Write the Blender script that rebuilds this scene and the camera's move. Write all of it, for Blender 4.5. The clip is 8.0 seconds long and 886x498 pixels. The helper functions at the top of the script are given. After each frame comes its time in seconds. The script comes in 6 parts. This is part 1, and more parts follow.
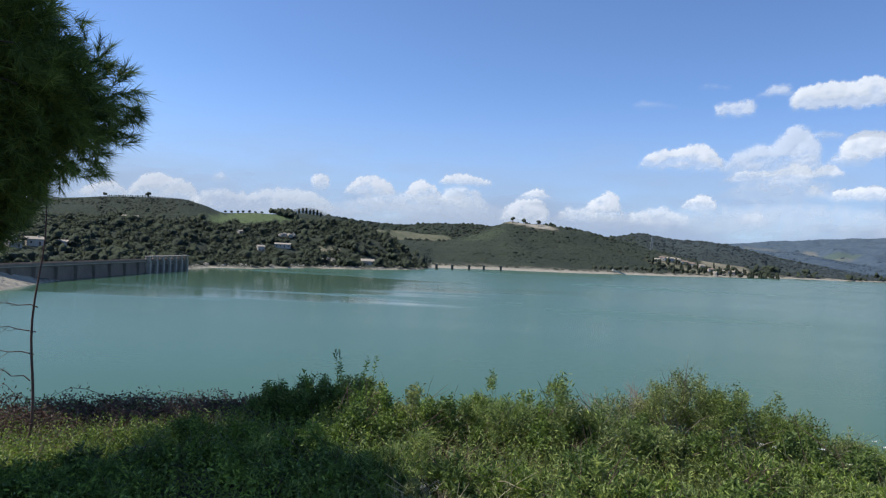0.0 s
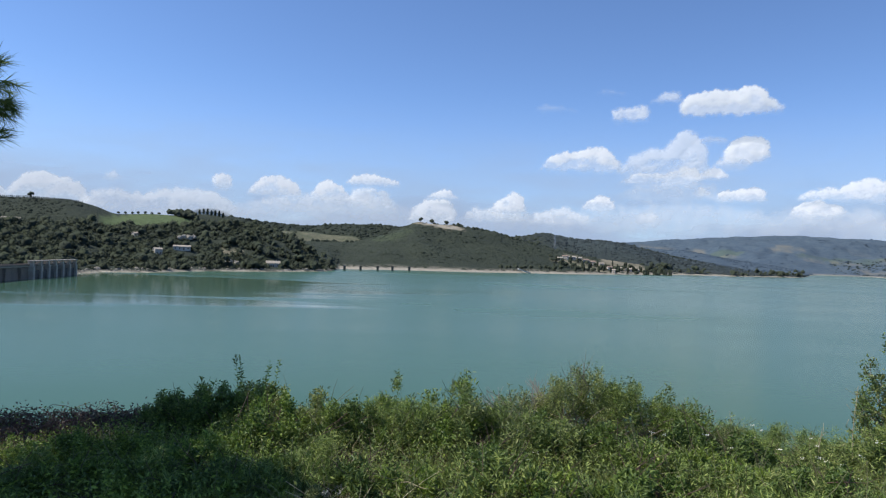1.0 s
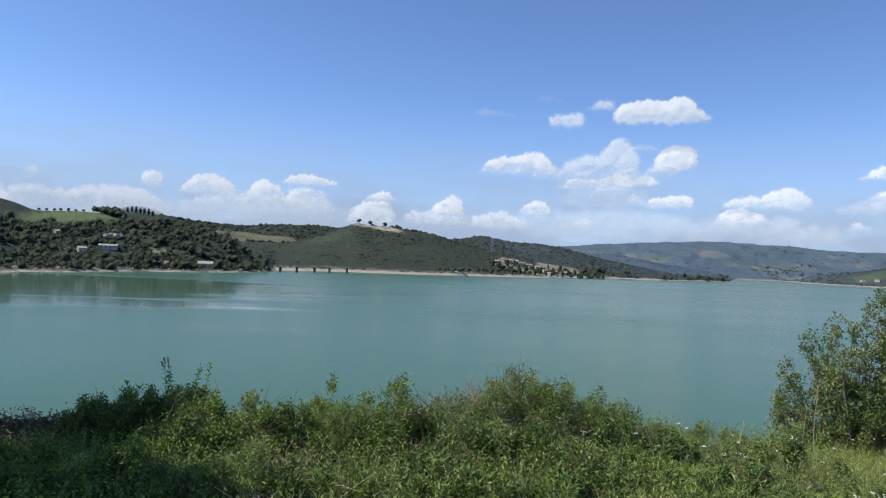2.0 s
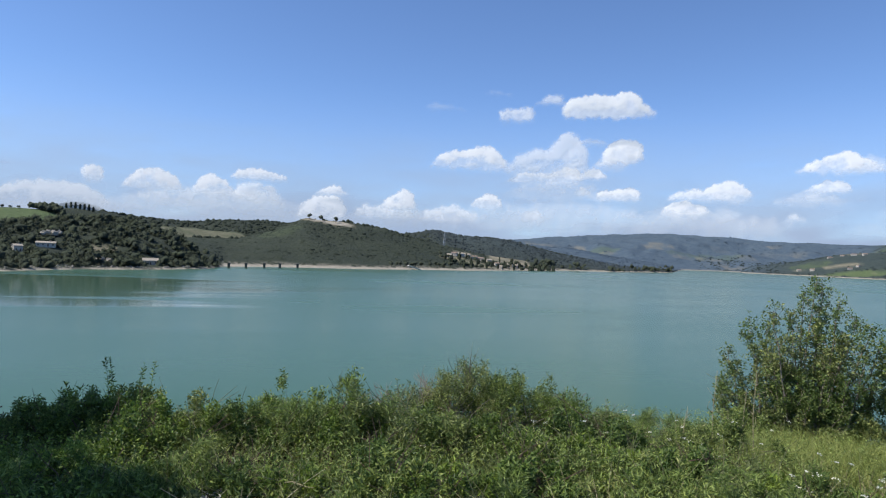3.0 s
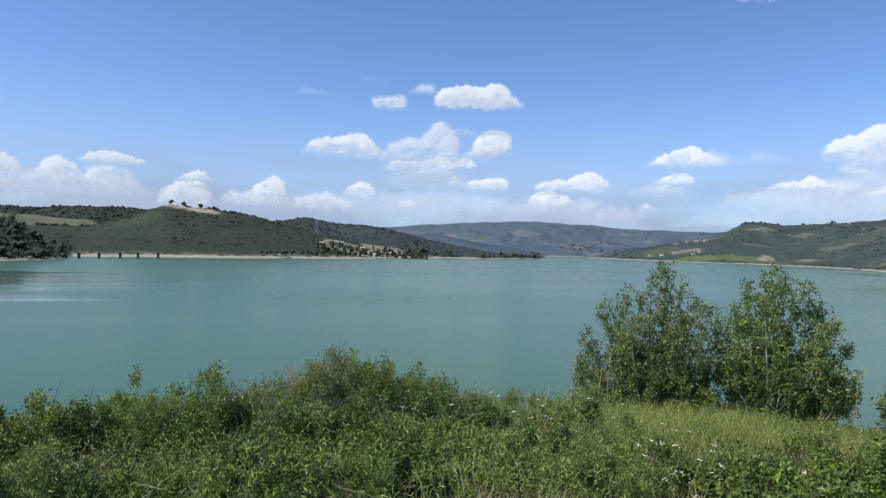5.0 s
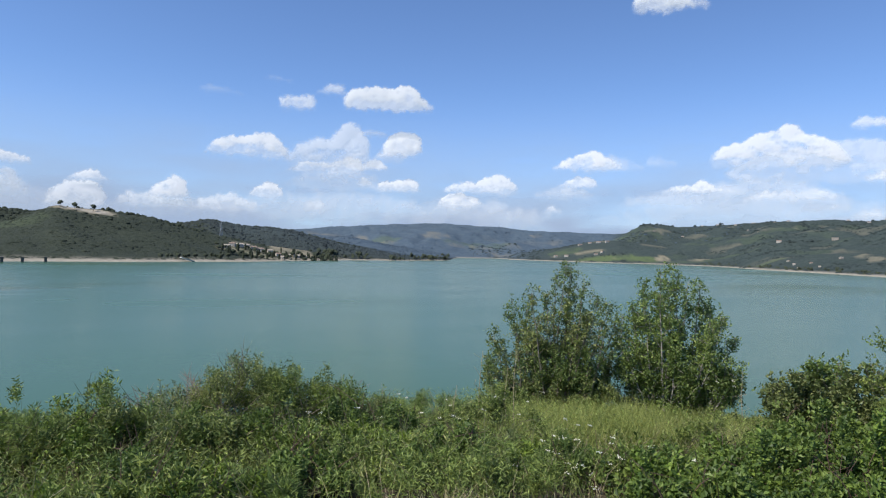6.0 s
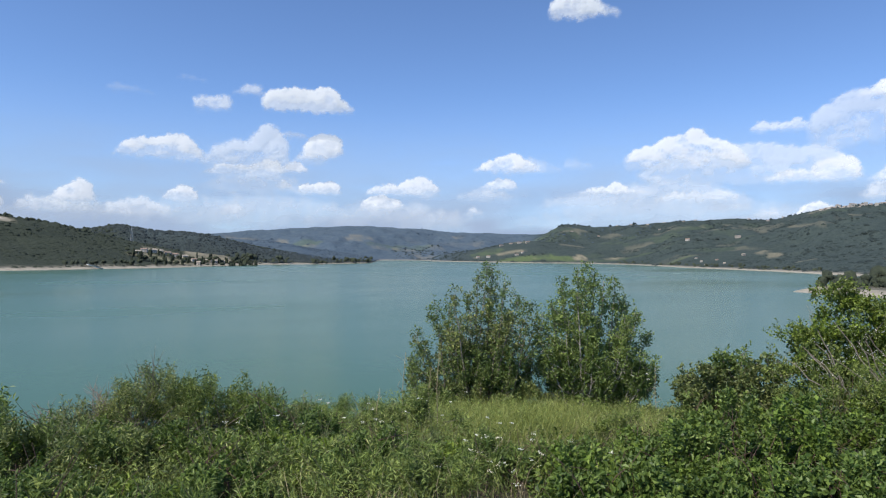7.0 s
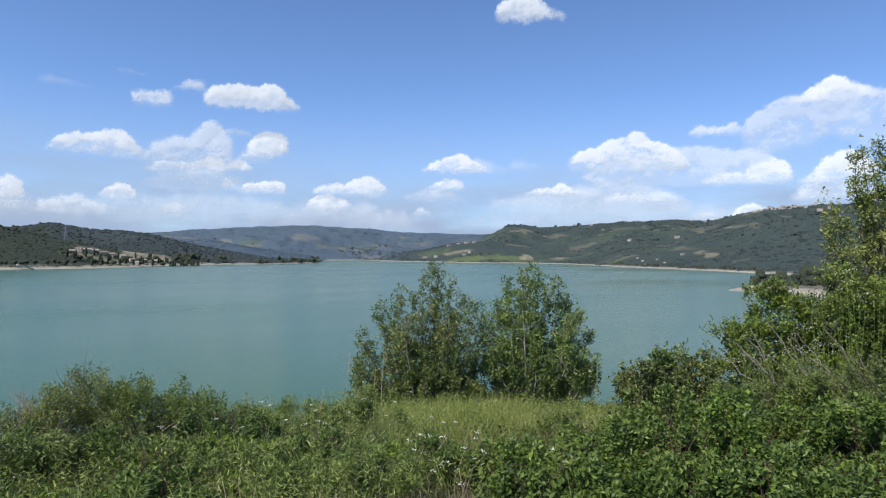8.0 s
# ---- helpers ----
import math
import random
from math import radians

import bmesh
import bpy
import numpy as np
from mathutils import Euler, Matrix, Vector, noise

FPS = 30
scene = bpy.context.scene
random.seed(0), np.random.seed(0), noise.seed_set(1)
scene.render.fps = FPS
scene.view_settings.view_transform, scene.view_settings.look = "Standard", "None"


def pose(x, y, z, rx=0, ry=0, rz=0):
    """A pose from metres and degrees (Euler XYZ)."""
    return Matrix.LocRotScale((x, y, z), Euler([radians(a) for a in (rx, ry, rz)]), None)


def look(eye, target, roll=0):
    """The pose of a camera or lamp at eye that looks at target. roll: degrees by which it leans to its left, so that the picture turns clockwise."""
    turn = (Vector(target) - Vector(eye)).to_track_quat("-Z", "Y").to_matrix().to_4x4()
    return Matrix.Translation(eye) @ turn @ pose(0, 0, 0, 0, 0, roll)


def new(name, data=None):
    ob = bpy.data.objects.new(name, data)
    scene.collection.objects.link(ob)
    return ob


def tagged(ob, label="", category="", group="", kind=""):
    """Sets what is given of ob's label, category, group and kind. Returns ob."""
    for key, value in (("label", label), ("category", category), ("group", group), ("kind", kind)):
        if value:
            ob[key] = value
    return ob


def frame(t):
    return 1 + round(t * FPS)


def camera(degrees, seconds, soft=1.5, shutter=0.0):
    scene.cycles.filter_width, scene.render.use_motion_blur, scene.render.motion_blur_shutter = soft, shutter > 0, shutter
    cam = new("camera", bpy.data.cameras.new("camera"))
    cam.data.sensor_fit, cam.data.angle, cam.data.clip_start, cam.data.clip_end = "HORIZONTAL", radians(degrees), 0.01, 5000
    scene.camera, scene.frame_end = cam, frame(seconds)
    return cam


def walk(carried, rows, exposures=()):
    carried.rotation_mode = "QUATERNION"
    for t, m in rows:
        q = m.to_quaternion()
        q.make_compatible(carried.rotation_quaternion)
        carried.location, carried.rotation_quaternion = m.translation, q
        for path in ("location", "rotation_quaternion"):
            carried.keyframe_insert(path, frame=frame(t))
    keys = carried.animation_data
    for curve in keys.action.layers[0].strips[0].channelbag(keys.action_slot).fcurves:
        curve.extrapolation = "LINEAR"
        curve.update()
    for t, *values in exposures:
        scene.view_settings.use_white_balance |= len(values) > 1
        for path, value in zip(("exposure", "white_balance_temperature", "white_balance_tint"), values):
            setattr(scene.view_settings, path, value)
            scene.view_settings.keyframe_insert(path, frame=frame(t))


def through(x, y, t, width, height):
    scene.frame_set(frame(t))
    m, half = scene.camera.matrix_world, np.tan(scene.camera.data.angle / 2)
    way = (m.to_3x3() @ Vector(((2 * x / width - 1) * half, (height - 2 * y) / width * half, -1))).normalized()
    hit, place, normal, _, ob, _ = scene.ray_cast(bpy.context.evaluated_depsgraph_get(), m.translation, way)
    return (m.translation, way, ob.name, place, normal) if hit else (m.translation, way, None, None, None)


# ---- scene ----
# ---- camera and its walk: a hand-held pan to the right, 20 m above the lake ----
EYE = 20.0
cam = camera(67.1, 8.0, soft=1.2)
PATH = (
    (0.0, -0.126, -0.018, 0.014, 0.00, 0.10, -2.85),
    (0.5, -0.089, -0.008, 0.015, -3.19, 0.13, -2.44),
    (1.0, -0.074, -0.005, 0.016, -7.84, 0.50, -2.28),
    (1.5, -0.070, -0.002, 0.014, -10.84, 0.82, -2.69),
    (3.0, -0.047, 0.000, 0.001, -17.24, 0.59, -2.22),
    (3.5, -0.028, 0.004, -0.002, -19.30, 0.29, -1.84),
    (4.0, -0.009, 0.007, -0.002, -21.97, 0.01, -1.56),
    (4.5, 0.003, 0.011, -0.002, -24.66, -0.13, -1.73),
    (6.0, 0.054, 0.006, -0.007, -35.72, 0.32, -1.58),
    (6.5, 0.080, 0.012, -0.007, -39.07, 0.48, -1.10),
    (7.0, 0.092, 0.015, -0.013, -42.30, 0.63, -0.68),
    (7.5, 0.106, 0.015, -0.014, -44.54, 0.66, -0.60),
    (8.0, 0.128, 0.006, -0.018, -46.80, 0.67, -0.68),
)
walk(cam, [(t, pose(x, y, EYE + z, 90 + p, r, w)) for t, x, y, z, w, p, r in PATH])

# ---- sky and sun ----
SUN_BEARING, SUN_HEIGHT = -84.0, 52.0     # degrees; bearing to the right of +y
world = bpy.data.worlds.new("sky")
scene.world = world
world.use_nodes = True
wn = world.node_tree.nodes
sky = wn.new("ShaderNodeTexSky")
sky.sky_type, sky.sun_disc = "NISHITA", False
sky.sun_elevation, sky.sun_rotation = radians(SUN_HEIGHT), radians(SUN_BEARING)
sky.altitude, sky.air_density, sky.dust_density, sky.ozone_density = 1500, 0.88, 0.25, 3.0
tint = wn.new("ShaderNodeMix")
tint.data_type, tint.blend_type = "RGBA", "MULTIPLY"
tint.inputs[0].default_value = 1.0
tint.inputs[7].default_value = (0.94, 1.055, 1.225, 1)
world.node_tree.links.new(sky.outputs["Color"], tint.inputs[6])
world.node_tree.links.new(tint.outputs[2], wn["Background"].inputs["Color"])
wn["Background"].inputs["Strength"].default_value = 0.145
lamp = bpy.data.lights.new("sun", "SUN")
lamp.energy, lamp.angle, lamp.color = 4.6, radians(0.53), (1.0, 0.95, 0.87)
sun = new("sun", lamp)
sb, se = radians(SUN_BEARING), radians(SUN_HEIGHT)
sun.matrix_world = look((-60, 10, 120), (-60 - math.sin(sb) * math.cos(se), 10 - math.cos(sb) * math.cos(se), 120 - math.sin(se)))

# ---- small tools ----
TABLE = np.random.default_rng(3).random((256, 256))


def vnoise(x, y):
    """Smooth value noise, 0 to 1."""
    xi, yi = np.floor(x).astype(int), np.floor(y).astype(int)
    u, v = x - xi, y - yi
    u, v = u * u * (3 - 2 * u), v * v * (3 - 2 * v)
    a, b = TABLE[xi & 255, yi & 255], TABLE[(xi + 1) & 255, yi & 255]
    c, d = TABLE[xi & 255, (yi + 1) & 255], TABLE[(xi + 1) & 255, (yi + 1) & 255]
    return (a * (1 - u) + b * u) * (1 - v) + (c * (1 - u) + d * u) * v


def fbm(x, y, octaves=4, gain=0.5):
    s, amp, tot = 0.0, 1.0, 0.0
    for i in range(octaves):
        s = s + amp * vnoise(x * 2 ** i + 17.3 * i, y * 2 ** i - 9.1 * i)
        tot += amp
        amp *= gain
    return s / tot


def smooth(a, b, x):
    t = np.clip((x - a) / (b - a), 0, 1)
    return t * t * (3 - 2 * t)


def spot(bearing, r, z=0.0):
    """A place by its bearing to the right of +y, in degrees, and its distance."""
    return Vector((r * math.sin(radians(bearing)), r * math.cos(radians(bearing)), z))


def mesh_object(name, v, f, mat, parent=None, label="", smooth_shade=False, attrs=()):
    """One mesh object from arrays of vertices and of faces with equal corner counts."""
    v, f = np.asarray(v, np.float32).reshape(-1, 3), np.asarray(f, np.int32)
    me = bpy.data.meshes.new(name)
    n, k = f.shape
    me.vertices.add(len(v))
    me.vertices.foreach_set("co", v.ravel())
    me.loops.add(n * k)
    me.loops.foreach_set("vertex_index", f.ravel())
    me.polygons.add(n)
    me.polygons.foreach_set("loop_start", np.arange(0, n * k, k, dtype=np.int32))
    me.polygons.foreach_set("use_smooth", np.full(n, smooth_shade))
    me.update(calc_edges=True)
    for key, values in attrs:
        a = me.attributes.new(key, "FLOAT", "POINT")
        a.data.foreach_set("value", np.asarray(values, np.float32).ravel())
    me.materials.append(mat)
    ob = new(name, me)
    if parent is not None:
        ob.parent = parent
        if label:
            ob["label"] = label
    return ob


def thing(name, at, label, category, group="", turn=0.0):
    e = new(name)
    e.matrix_world = pose(at[0], at[1], at[2], 0, 0, turn)
    return tagged(e, label, category, group)


def part(name, bm, material, parent, label=""):
    me = bpy.data.meshes.new(name)
    bm.to_mesh(me)
    bm.free()
    me.materials.append(material)
    ob = new(name, me)
    ob.parent = parent
    if label:
        ob["label"] = label
    return ob


def box(bm, x0, x1, y0, y1, z0, z1, bevel=0.0):
    made = bmesh.ops.create_cube(bm, size=1.0)["verts"]
    bmesh.ops.scale(bm, vec=(x1 - x0, y1 - y0, z1 - z0), verts=made)
    bmesh.ops.translate(bm, vec=((x0 + x1) / 2, (y0 + y1) / 2, (z0 + z1) / 2), verts=made)
    if bevel:
        edges = {e for w in made for e in w.link_edges}
        bmesh.ops.bevel(bm, geom=list(edges), offset=bevel, segments=1, affect="EDGES")
    return bm


def tubes(lines, sides=4):
    """Tapered tubes along lines of (points, radii): vertices and quads."""
    vs, fs, base = [], [], 0
    ang = np.linspace(0, 2 * np.pi, sides, endpoint=False)
    for pts, radii in lines:
        pts, radii = np.asarray(pts, float), np.asarray(radii, float)
        d = np.gradient(pts, axis=0)
        d /= np.linalg.norm(d, axis=1, keepdims=True) + 1e-9
        ref = np.array([0.3, 0.2, 1.0]) if abs(d[0, 2]) < 0.9 else np.array([1.0, 0.3, 0.0])
        s = np.cross(d, ref)
        s /= np.linalg.norm(s, axis=1, keepdims=True) + 1e-9
        t = np.cross(d, s)
        ring = pts[:, None] + radii[:, None, None] * (np.cos(ang)[None, :, None] * s[:, None] + np.sin(ang)[None, :, None] * t[:, None])
        vs.append(ring.reshape(-1, 3))
        n = len(pts)
        i, j = np.meshgrid(np.arange(n - 1), np.arange(sides), indexing="ij")
        a, b = i * sides + j, i * sides + (j + 1) % sides
        fs.append(base + np.stack([a, b, b + sides, a + sides], -1).reshape(-1, 4))
        base += n * sides
    return np.concatenate(vs), np.concatenate(fs)


def unit(v):
    return v / (np.linalg.norm(v, axis=-1, keepdims=True) + 1e-9)


def leaf_mesh(p, axis, normal, length, width, fold=0.25):
    """Folded leaves, two triangles each."""
    axis = unit(axis)
    side = unit(np.cross(axis, normal))
    up = np.cross(side, axis)
    length, width = np.broadcast_to(length, len(p))[:, None], np.broadcast_to(width, len(p))[:, None]
    mid = p + axis * length * 0.45 + up * width * fold
    v = np.stack([p, mid + side * width / 2, p + axis * length, mid - side * width / 2], 1).reshape(-1, 3)
    i = np.arange(len(p))[:, None] * 4
    return v, np.concatenate([i + [0, 1, 2], i + [0, 2, 3]], 1).reshape(-1, 3)


def sphere_dirs(n, gen):
    return unit(gen.normal(size=(n, 3)))

# ---- materials ----
def material(name):
    m = bpy.data.materials.new(name)
    m.use_nodes = True
    return m, m.node_tree.nodes, m.node_tree.links, m.node_tree.nodes["Principled BSDF"]


def ramp(nodes, links, fac, stops):
    r = nodes.new("ShaderNodeValToRGB")
    while len(r.color_ramp.elements) < len(stops):
        r.color_ramp.elements.new(0.5)
    for e, (pos, c) in zip(r.color_ramp.elements, stops):
        e.position, e.color = pos, (*c, 1)
    links.new(fac, r.inputs["Fac"])
    return r.outputs["Color"]


def noise_out(nodes, links, scale, detail=4.0, rough=0.55, vector=None):
    n = nodes.new("ShaderNodeTexNoise")
    n.inputs["Scale"].default_value, n.inputs["Detail"].default_value, n.inputs["Roughness"].default_value = scale, detail, rough
    if vector is None:
        vector = nodes.new("ShaderNodeTexCoord").outputs["Object"]
    links.new(vector, n.inputs["Vector"])
    return n.outputs["Fac"]


def mixed(nodes, links, fac, a, b):
    m = nodes.new("ShaderNodeMix")
    m.data_type = "RGBA"
    for sock, val in ((m.inputs[0], fac), (m.inputs[6], a), (m.inputs[7], b)):
        if isinstance(val, (int, float)):
            sock.default_value = val
        elif isinstance(val, tuple):
            sock.default_value = (*val, 1)
        else:
            links.new(val, sock)
    return m.outputs[2]


def bump(nodes, links, height, strength, distance):
    b = nodes.new("ShaderNodeBump")
    b.inputs["Strength"].default_value, b.inputs["Distance"].default_value = strength, distance
    links.new(height, b.inputs["Height"])
    return b.outputs["Normal"]


def rough_stuff(name, dark, light, scale, fine, roughness=0.85, relief=0.01, island=0.0):
    """Plain matt surface with variation at two scales."""
    m, n, k, p = material(name)
    a = noise_out(n, k, scale)
    c = ramp(n, k, a, ((0.3, dark), (0.7, light)))
    f = noise_out(n, k, fine, 6, 0.7)
    c = mixed(n, k, 0.35, c, ramp(n, k, f, ((0.25, tuple(x * 0.55 for x in dark)), (0.75, tuple(min(1, x * 1.25) for x in light)))))
    if island:
        g = n.new("ShaderNodeNewGeometry")
        c = mixed(n, k, island, c, ramp(n, k, g.outputs["Random Per Island"], ((0.0, tuple(x * 0.6 for x in dark)), (1.0, tuple(min(1, x * 1.3) for x in light)))))
    k.new(c, p.inputs["Base Color"])
    p.inputs["Roughness"].default_value = roughness
    k.new(bump(n, k, f, 0.6, relief), p.inputs["Normal"])
    return m


def leaf_material(name, dark, mid, light, through=0.35, rough=0.5):
    """Leaves: each leaf its own tone, some light passing through."""
    m, n, k, p = material(name)
    g = n.new("ShaderNodeNewGeometry")
    c = ramp(n, k, g.outputs["Random Per Island"], ((0.0, dark), (0.55, mid), (1.0, light)))
    big = noise_out(n, k, 1.3, 2)
    c = mixed(n, k, ramp(n, k, big, ((0.42, (0, 0, 0)), (0.75, (0.5, 0.5, 0.5)))), c, light)
    c = mixed(n, k, ramp(n, k, big, ((0.30, (0.38, 0.38, 0.38)), (0.46, (0, 0, 0)))), c, dark)
    # each plant has its own tone
    own = n.new("ShaderNodeObjectInfo")
    tone = ramp(n, k, own.outputs["Random"], ((0.0, (0.82, 0.86, 0.88)), (0.45, (1.10, 1.12, 1.06)), (1.0, (1.36, 1.32, 1.18))))
    mul = n.new("ShaderNodeMix")
    mul.data_type, mul.blend_type = "RGBA", "MULTIPLY"
    mul.inputs[0].default_value = 1.0
    k.new(c, mul.inputs[6])
    k.new(tone, mul.inputs[7])
    c = mul.outputs[2]
    k.new(c, p.inputs["Base Color"])
    p.inputs["Roughness"].default_value = rough
    p.inputs["Specular IOR Level"].default_value = 0.35
    t = n.new("ShaderNodeBsdfTranslucent")
    k.new(c, t.inputs["Color"])
    mx = n.new("ShaderNodeMixShader")
    mx.inputs[0].default_value = through
    k.new(p.outputs[0], mx.inputs[1])
    k.new(t.outputs[0], mx.inputs[2])
    k.new(mx.outputs[0], n["Material Output"].inputs["Surface"])
    return m


def woods_material(name, dark, mid, light, leaf_scale, even=0.8):
    """Tree crowns seen from far: a tone for each crown, leafy relief."""
    m, n, k, p = material(name)
    g = n.new("ShaderNodeNewGeometry")
    c = ramp(n, k, g.outputs["Random Per Island"], ((0.0, dark), (0.6, mid), (1.0, light)))
    grove = noise_out(n, k, leaf_scale * 0.22, 3, 0.6)
    c = mixed(n, k, 0.45, c, ramp(n, k, grove, ((0.36, tuple(x * 0.8 for x in dark)), (0.52, mid), (0.66, tuple(x * 1.1 for x in light)))))
    f = noise_out(n, k, leaf_scale, 5, 0.7)
    c = mixed(n, k, 0.3, c, ramp(n, k, f, ((0.3, tuple(x * 0.7 for x in dark)), (0.7, light))))
    k.new(c, p.inputs["Base Color"])
    p.inputs["Roughness"].default_value = 0.9
    p.inputs["Specular IOR Level"].default_value = 0.1
    t = n.new("ShaderNodeBsdfTranslucent")
    k.new(c, t.inputs["Color"])
    mx = n.new("ShaderNodeMixShader")
    mx.inputs[0].default_value = 0.15
    k.new(p.outputs[0], mx.inputs[1])
    k.new(t.outputs[0], mx.inputs[2])
    k.new(mx.outputs[0], n["Material Output"].inputs["Surface"])
    # normals bent upward to brighten the crowns' shaded sides, as haze would
    up = n.new("ShaderNodeVectorMath")
    up.inputs[1].default_value = (0, 0, even)
    k.new(g.outputs["Normal"], up.inputs[0])
    nrm = n.new("ShaderNodeVectorMath")
    nrm.operation = "NORMALIZE"
    k.new(up.outputs[0], nrm.inputs[0])
    b = n.new("ShaderNodeBump")
    b.inputs["Strength"].default_value, b.inputs["Distance"].default_value = 0.5, 0.5 / leaf_scale
    k.new(f, b.inputs["Height"])
    k.new(nrm.outputs[0], b.inputs["Normal"])
    k.new(b.outputs["Normal"], p.inputs["Normal"])
    return m


def attr(nodes, key):
    a = nodes.new("ShaderNodeAttribute")
    a.attribute_name = key
    return a.outputs["Fac"]


def ground_material():
    m, n, k, p = material("ground")
    tc = n.new("ShaderNodeTexCoord").outputs["Object"]
    large, mid, fine = noise_out(n, k, 0.012, 5, 0.6, tc), noise_out(n, k, 0.15, 5, 0.6, tc), noise_out(n, k, 4.0, 5, 0.7, tc)
    c = ramp(n, k, mid, ((0.3, (0.034, 0.043, 0.033)), (0.7, (0.046, 0.056, 0.041))))
    leafy = noise_out(n, k, 0.42, 6, 0.75, tc)
    c = mixed(n, k, 0.5, c, ramp(n, k, leafy, ((0.34, (0.026, 0.034, 0.028)), (0.5, (0.050, 0.060, 0.044)), (0.68, (0.080, 0.090, 0.062)))))
    c = mixed(n, k, ramp(n, k, large, ((0.42, (0, 0, 0)), (0.66, (0.5, 0.5, 0.5)))), c, (0.062, 0.072, 0.045))
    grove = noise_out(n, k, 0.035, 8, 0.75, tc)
    # haze over far ground put into the base colour as blue
    c = mixed(n, k, attr(n, "haze_tint"), c, ramp(n, k, grove, ((0.36, (0.066, 0.096, 0.130)), (0.5, (0.084, 0.118, 0.150)), (0.66, (0.110, 0.142, 0.160)))))
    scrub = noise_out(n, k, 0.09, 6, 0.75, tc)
    # scrub colours of the high hill shifted to blue-grey to paint in haze
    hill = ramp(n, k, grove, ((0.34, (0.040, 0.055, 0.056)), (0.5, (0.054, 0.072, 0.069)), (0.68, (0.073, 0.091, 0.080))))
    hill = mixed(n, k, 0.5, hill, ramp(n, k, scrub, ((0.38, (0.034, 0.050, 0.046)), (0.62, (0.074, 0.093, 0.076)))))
    c = mixed(n, k, attr(n, "hazy_scrub"), c, hill)
    soil = ramp(n, k, fine, ((0.3, (0.05, 0.042, 0.028)), (0.7, (0.13, 0.11, 0.075))))
    c = mixed(n, k, attr(n, "soil"), c, soil)
    green = ramp(n, k, mid, ((0.3, (0.090, 0.125, 0.055)), (0.7, (0.13, 0.165, 0.078))))
    c = mixed(n, k, attr(n, "meadow"), c, green)
    tan = ramp(n, k, mid, ((0.3, (0.20, 0.18, 0.12)), (0.7, (0.34, 0.30, 0.21))))
    c = mixed(n, k, attr(n, "dry"), c, tan)
    sand = ramp(n, k, mid, ((0.25, (0.22, 0.20, 0.16)), (0.75, (0.52, 0.46, 0.36))))
    c = mixed(n, k, attr(n, "sand"), c, sand)
    k.new(c, p.inputs["Base Color"])
    p.inputs["Roughness"].default_value, p.inputs["Specular IOR Level"].default_value = 0.95, 0.1
    k.new(bump(n, k, mid, 0.8, 3.0), p.inputs["Normal"])
    return m


def water_material():
    """Turbid turquoise water: ruffled by the wind, calm in streaks in the cove by the dam."""
    m, n, k, p = material("water")
    tc = n.new("ShaderNodeTexCoord").outputs["Object"]
    mp = n.new("ShaderNodeMapping")
    mp.inputs["Scale"].default_value = (0.35, 1.0, 1.0)
    k.new(tc, mp.inputs["Vector"])
    wide = noise_out(n, k, 0.006, 4, 0.55, mp.outputs["Vector"])
    c = ramp(n, k, wide, ((0.3, (0.058, 0.126, 0.073)), (0.7, (0.070, 0.146, 0.086))))
    k.new(c, p.inputs["Base Color"])
    near = n.new("ShaderNodeMapping")
    near.inputs["Location"].default_value = (0.72, -2.28, 0)
    near.inputs["Scale"].default_value = (1 / 200, 1 / 150, 1)
    k.new(tc, near.inputs["Vector"])
    ln = n.new("ShaderNodeVectorMath")
    ln.operation = "LENGTH"
    k.new(near.outputs["Vector"], ln.inputs[0])
    ms = n.new("ShaderNodeMapping")
    ms.inputs["Scale"].default_value = (0.12, 1.0, 1.0)
    k.new(tc, ms.inputs["Vector"])
    streak = noise_out(n, k, 0.035, 3, 0.5, ms.outputs["Vector"])
    add = n.new("ShaderNodeMath")
    add.operation = "MULTIPLY_ADD"
    add.inputs[1].default_value = 1.5
    k.new(streak, add.inputs[0])
    k.new(ln.outputs["Value"], add.inputs[2])
    half = n.new("ShaderNodeMath")
    half.operation = "MULTIPLY"
    half.inputs[1].default_value = 0.6
    k.new(add.outputs[0], half.inputs[0])
    calm = ramp(n, k, half.outputs[0], ((0.84, (1, 1, 1)), (0.97, (0, 0, 0))))
    r = ramp(n, k, wide, ((0.35, (0.16, 0.16, 0.16)), (0.65, (0.30, 0.30, 0.30))))
    k.new(mixed(n, k, calm, r, (0.09, 0.09, 0.09)), p.inputs["Roughness"])
    p.inputs["IOR"].default_value = 1.33
    gloss = ramp(n, k, wide, ((0.36, (0.05, 0.05, 0.05)), (0.64, (0.18, 0.18, 0.18))))
    k.new(mixed(n, k, calm, gloss, (0.45, 0.45, 0.45)), p.inputs["Specular IOR Level"])
    waves = noise_out(n, k, 0.9, 5, 0.6, mp.outputs["Vector"])
    b = n.new("ShaderNodeBump")
    b.inputs["Distance"].default_value = 0.25
    k.new(mixed(n, k, calm, (0.07, 0.07, 0.07), (0.04, 0.04, 0.04)), b.inputs["Strength"])
    k.new(waves, b.inputs["Height"])
    k.new(b.outputs["Normal"], p.inputs["Normal"])
    return m


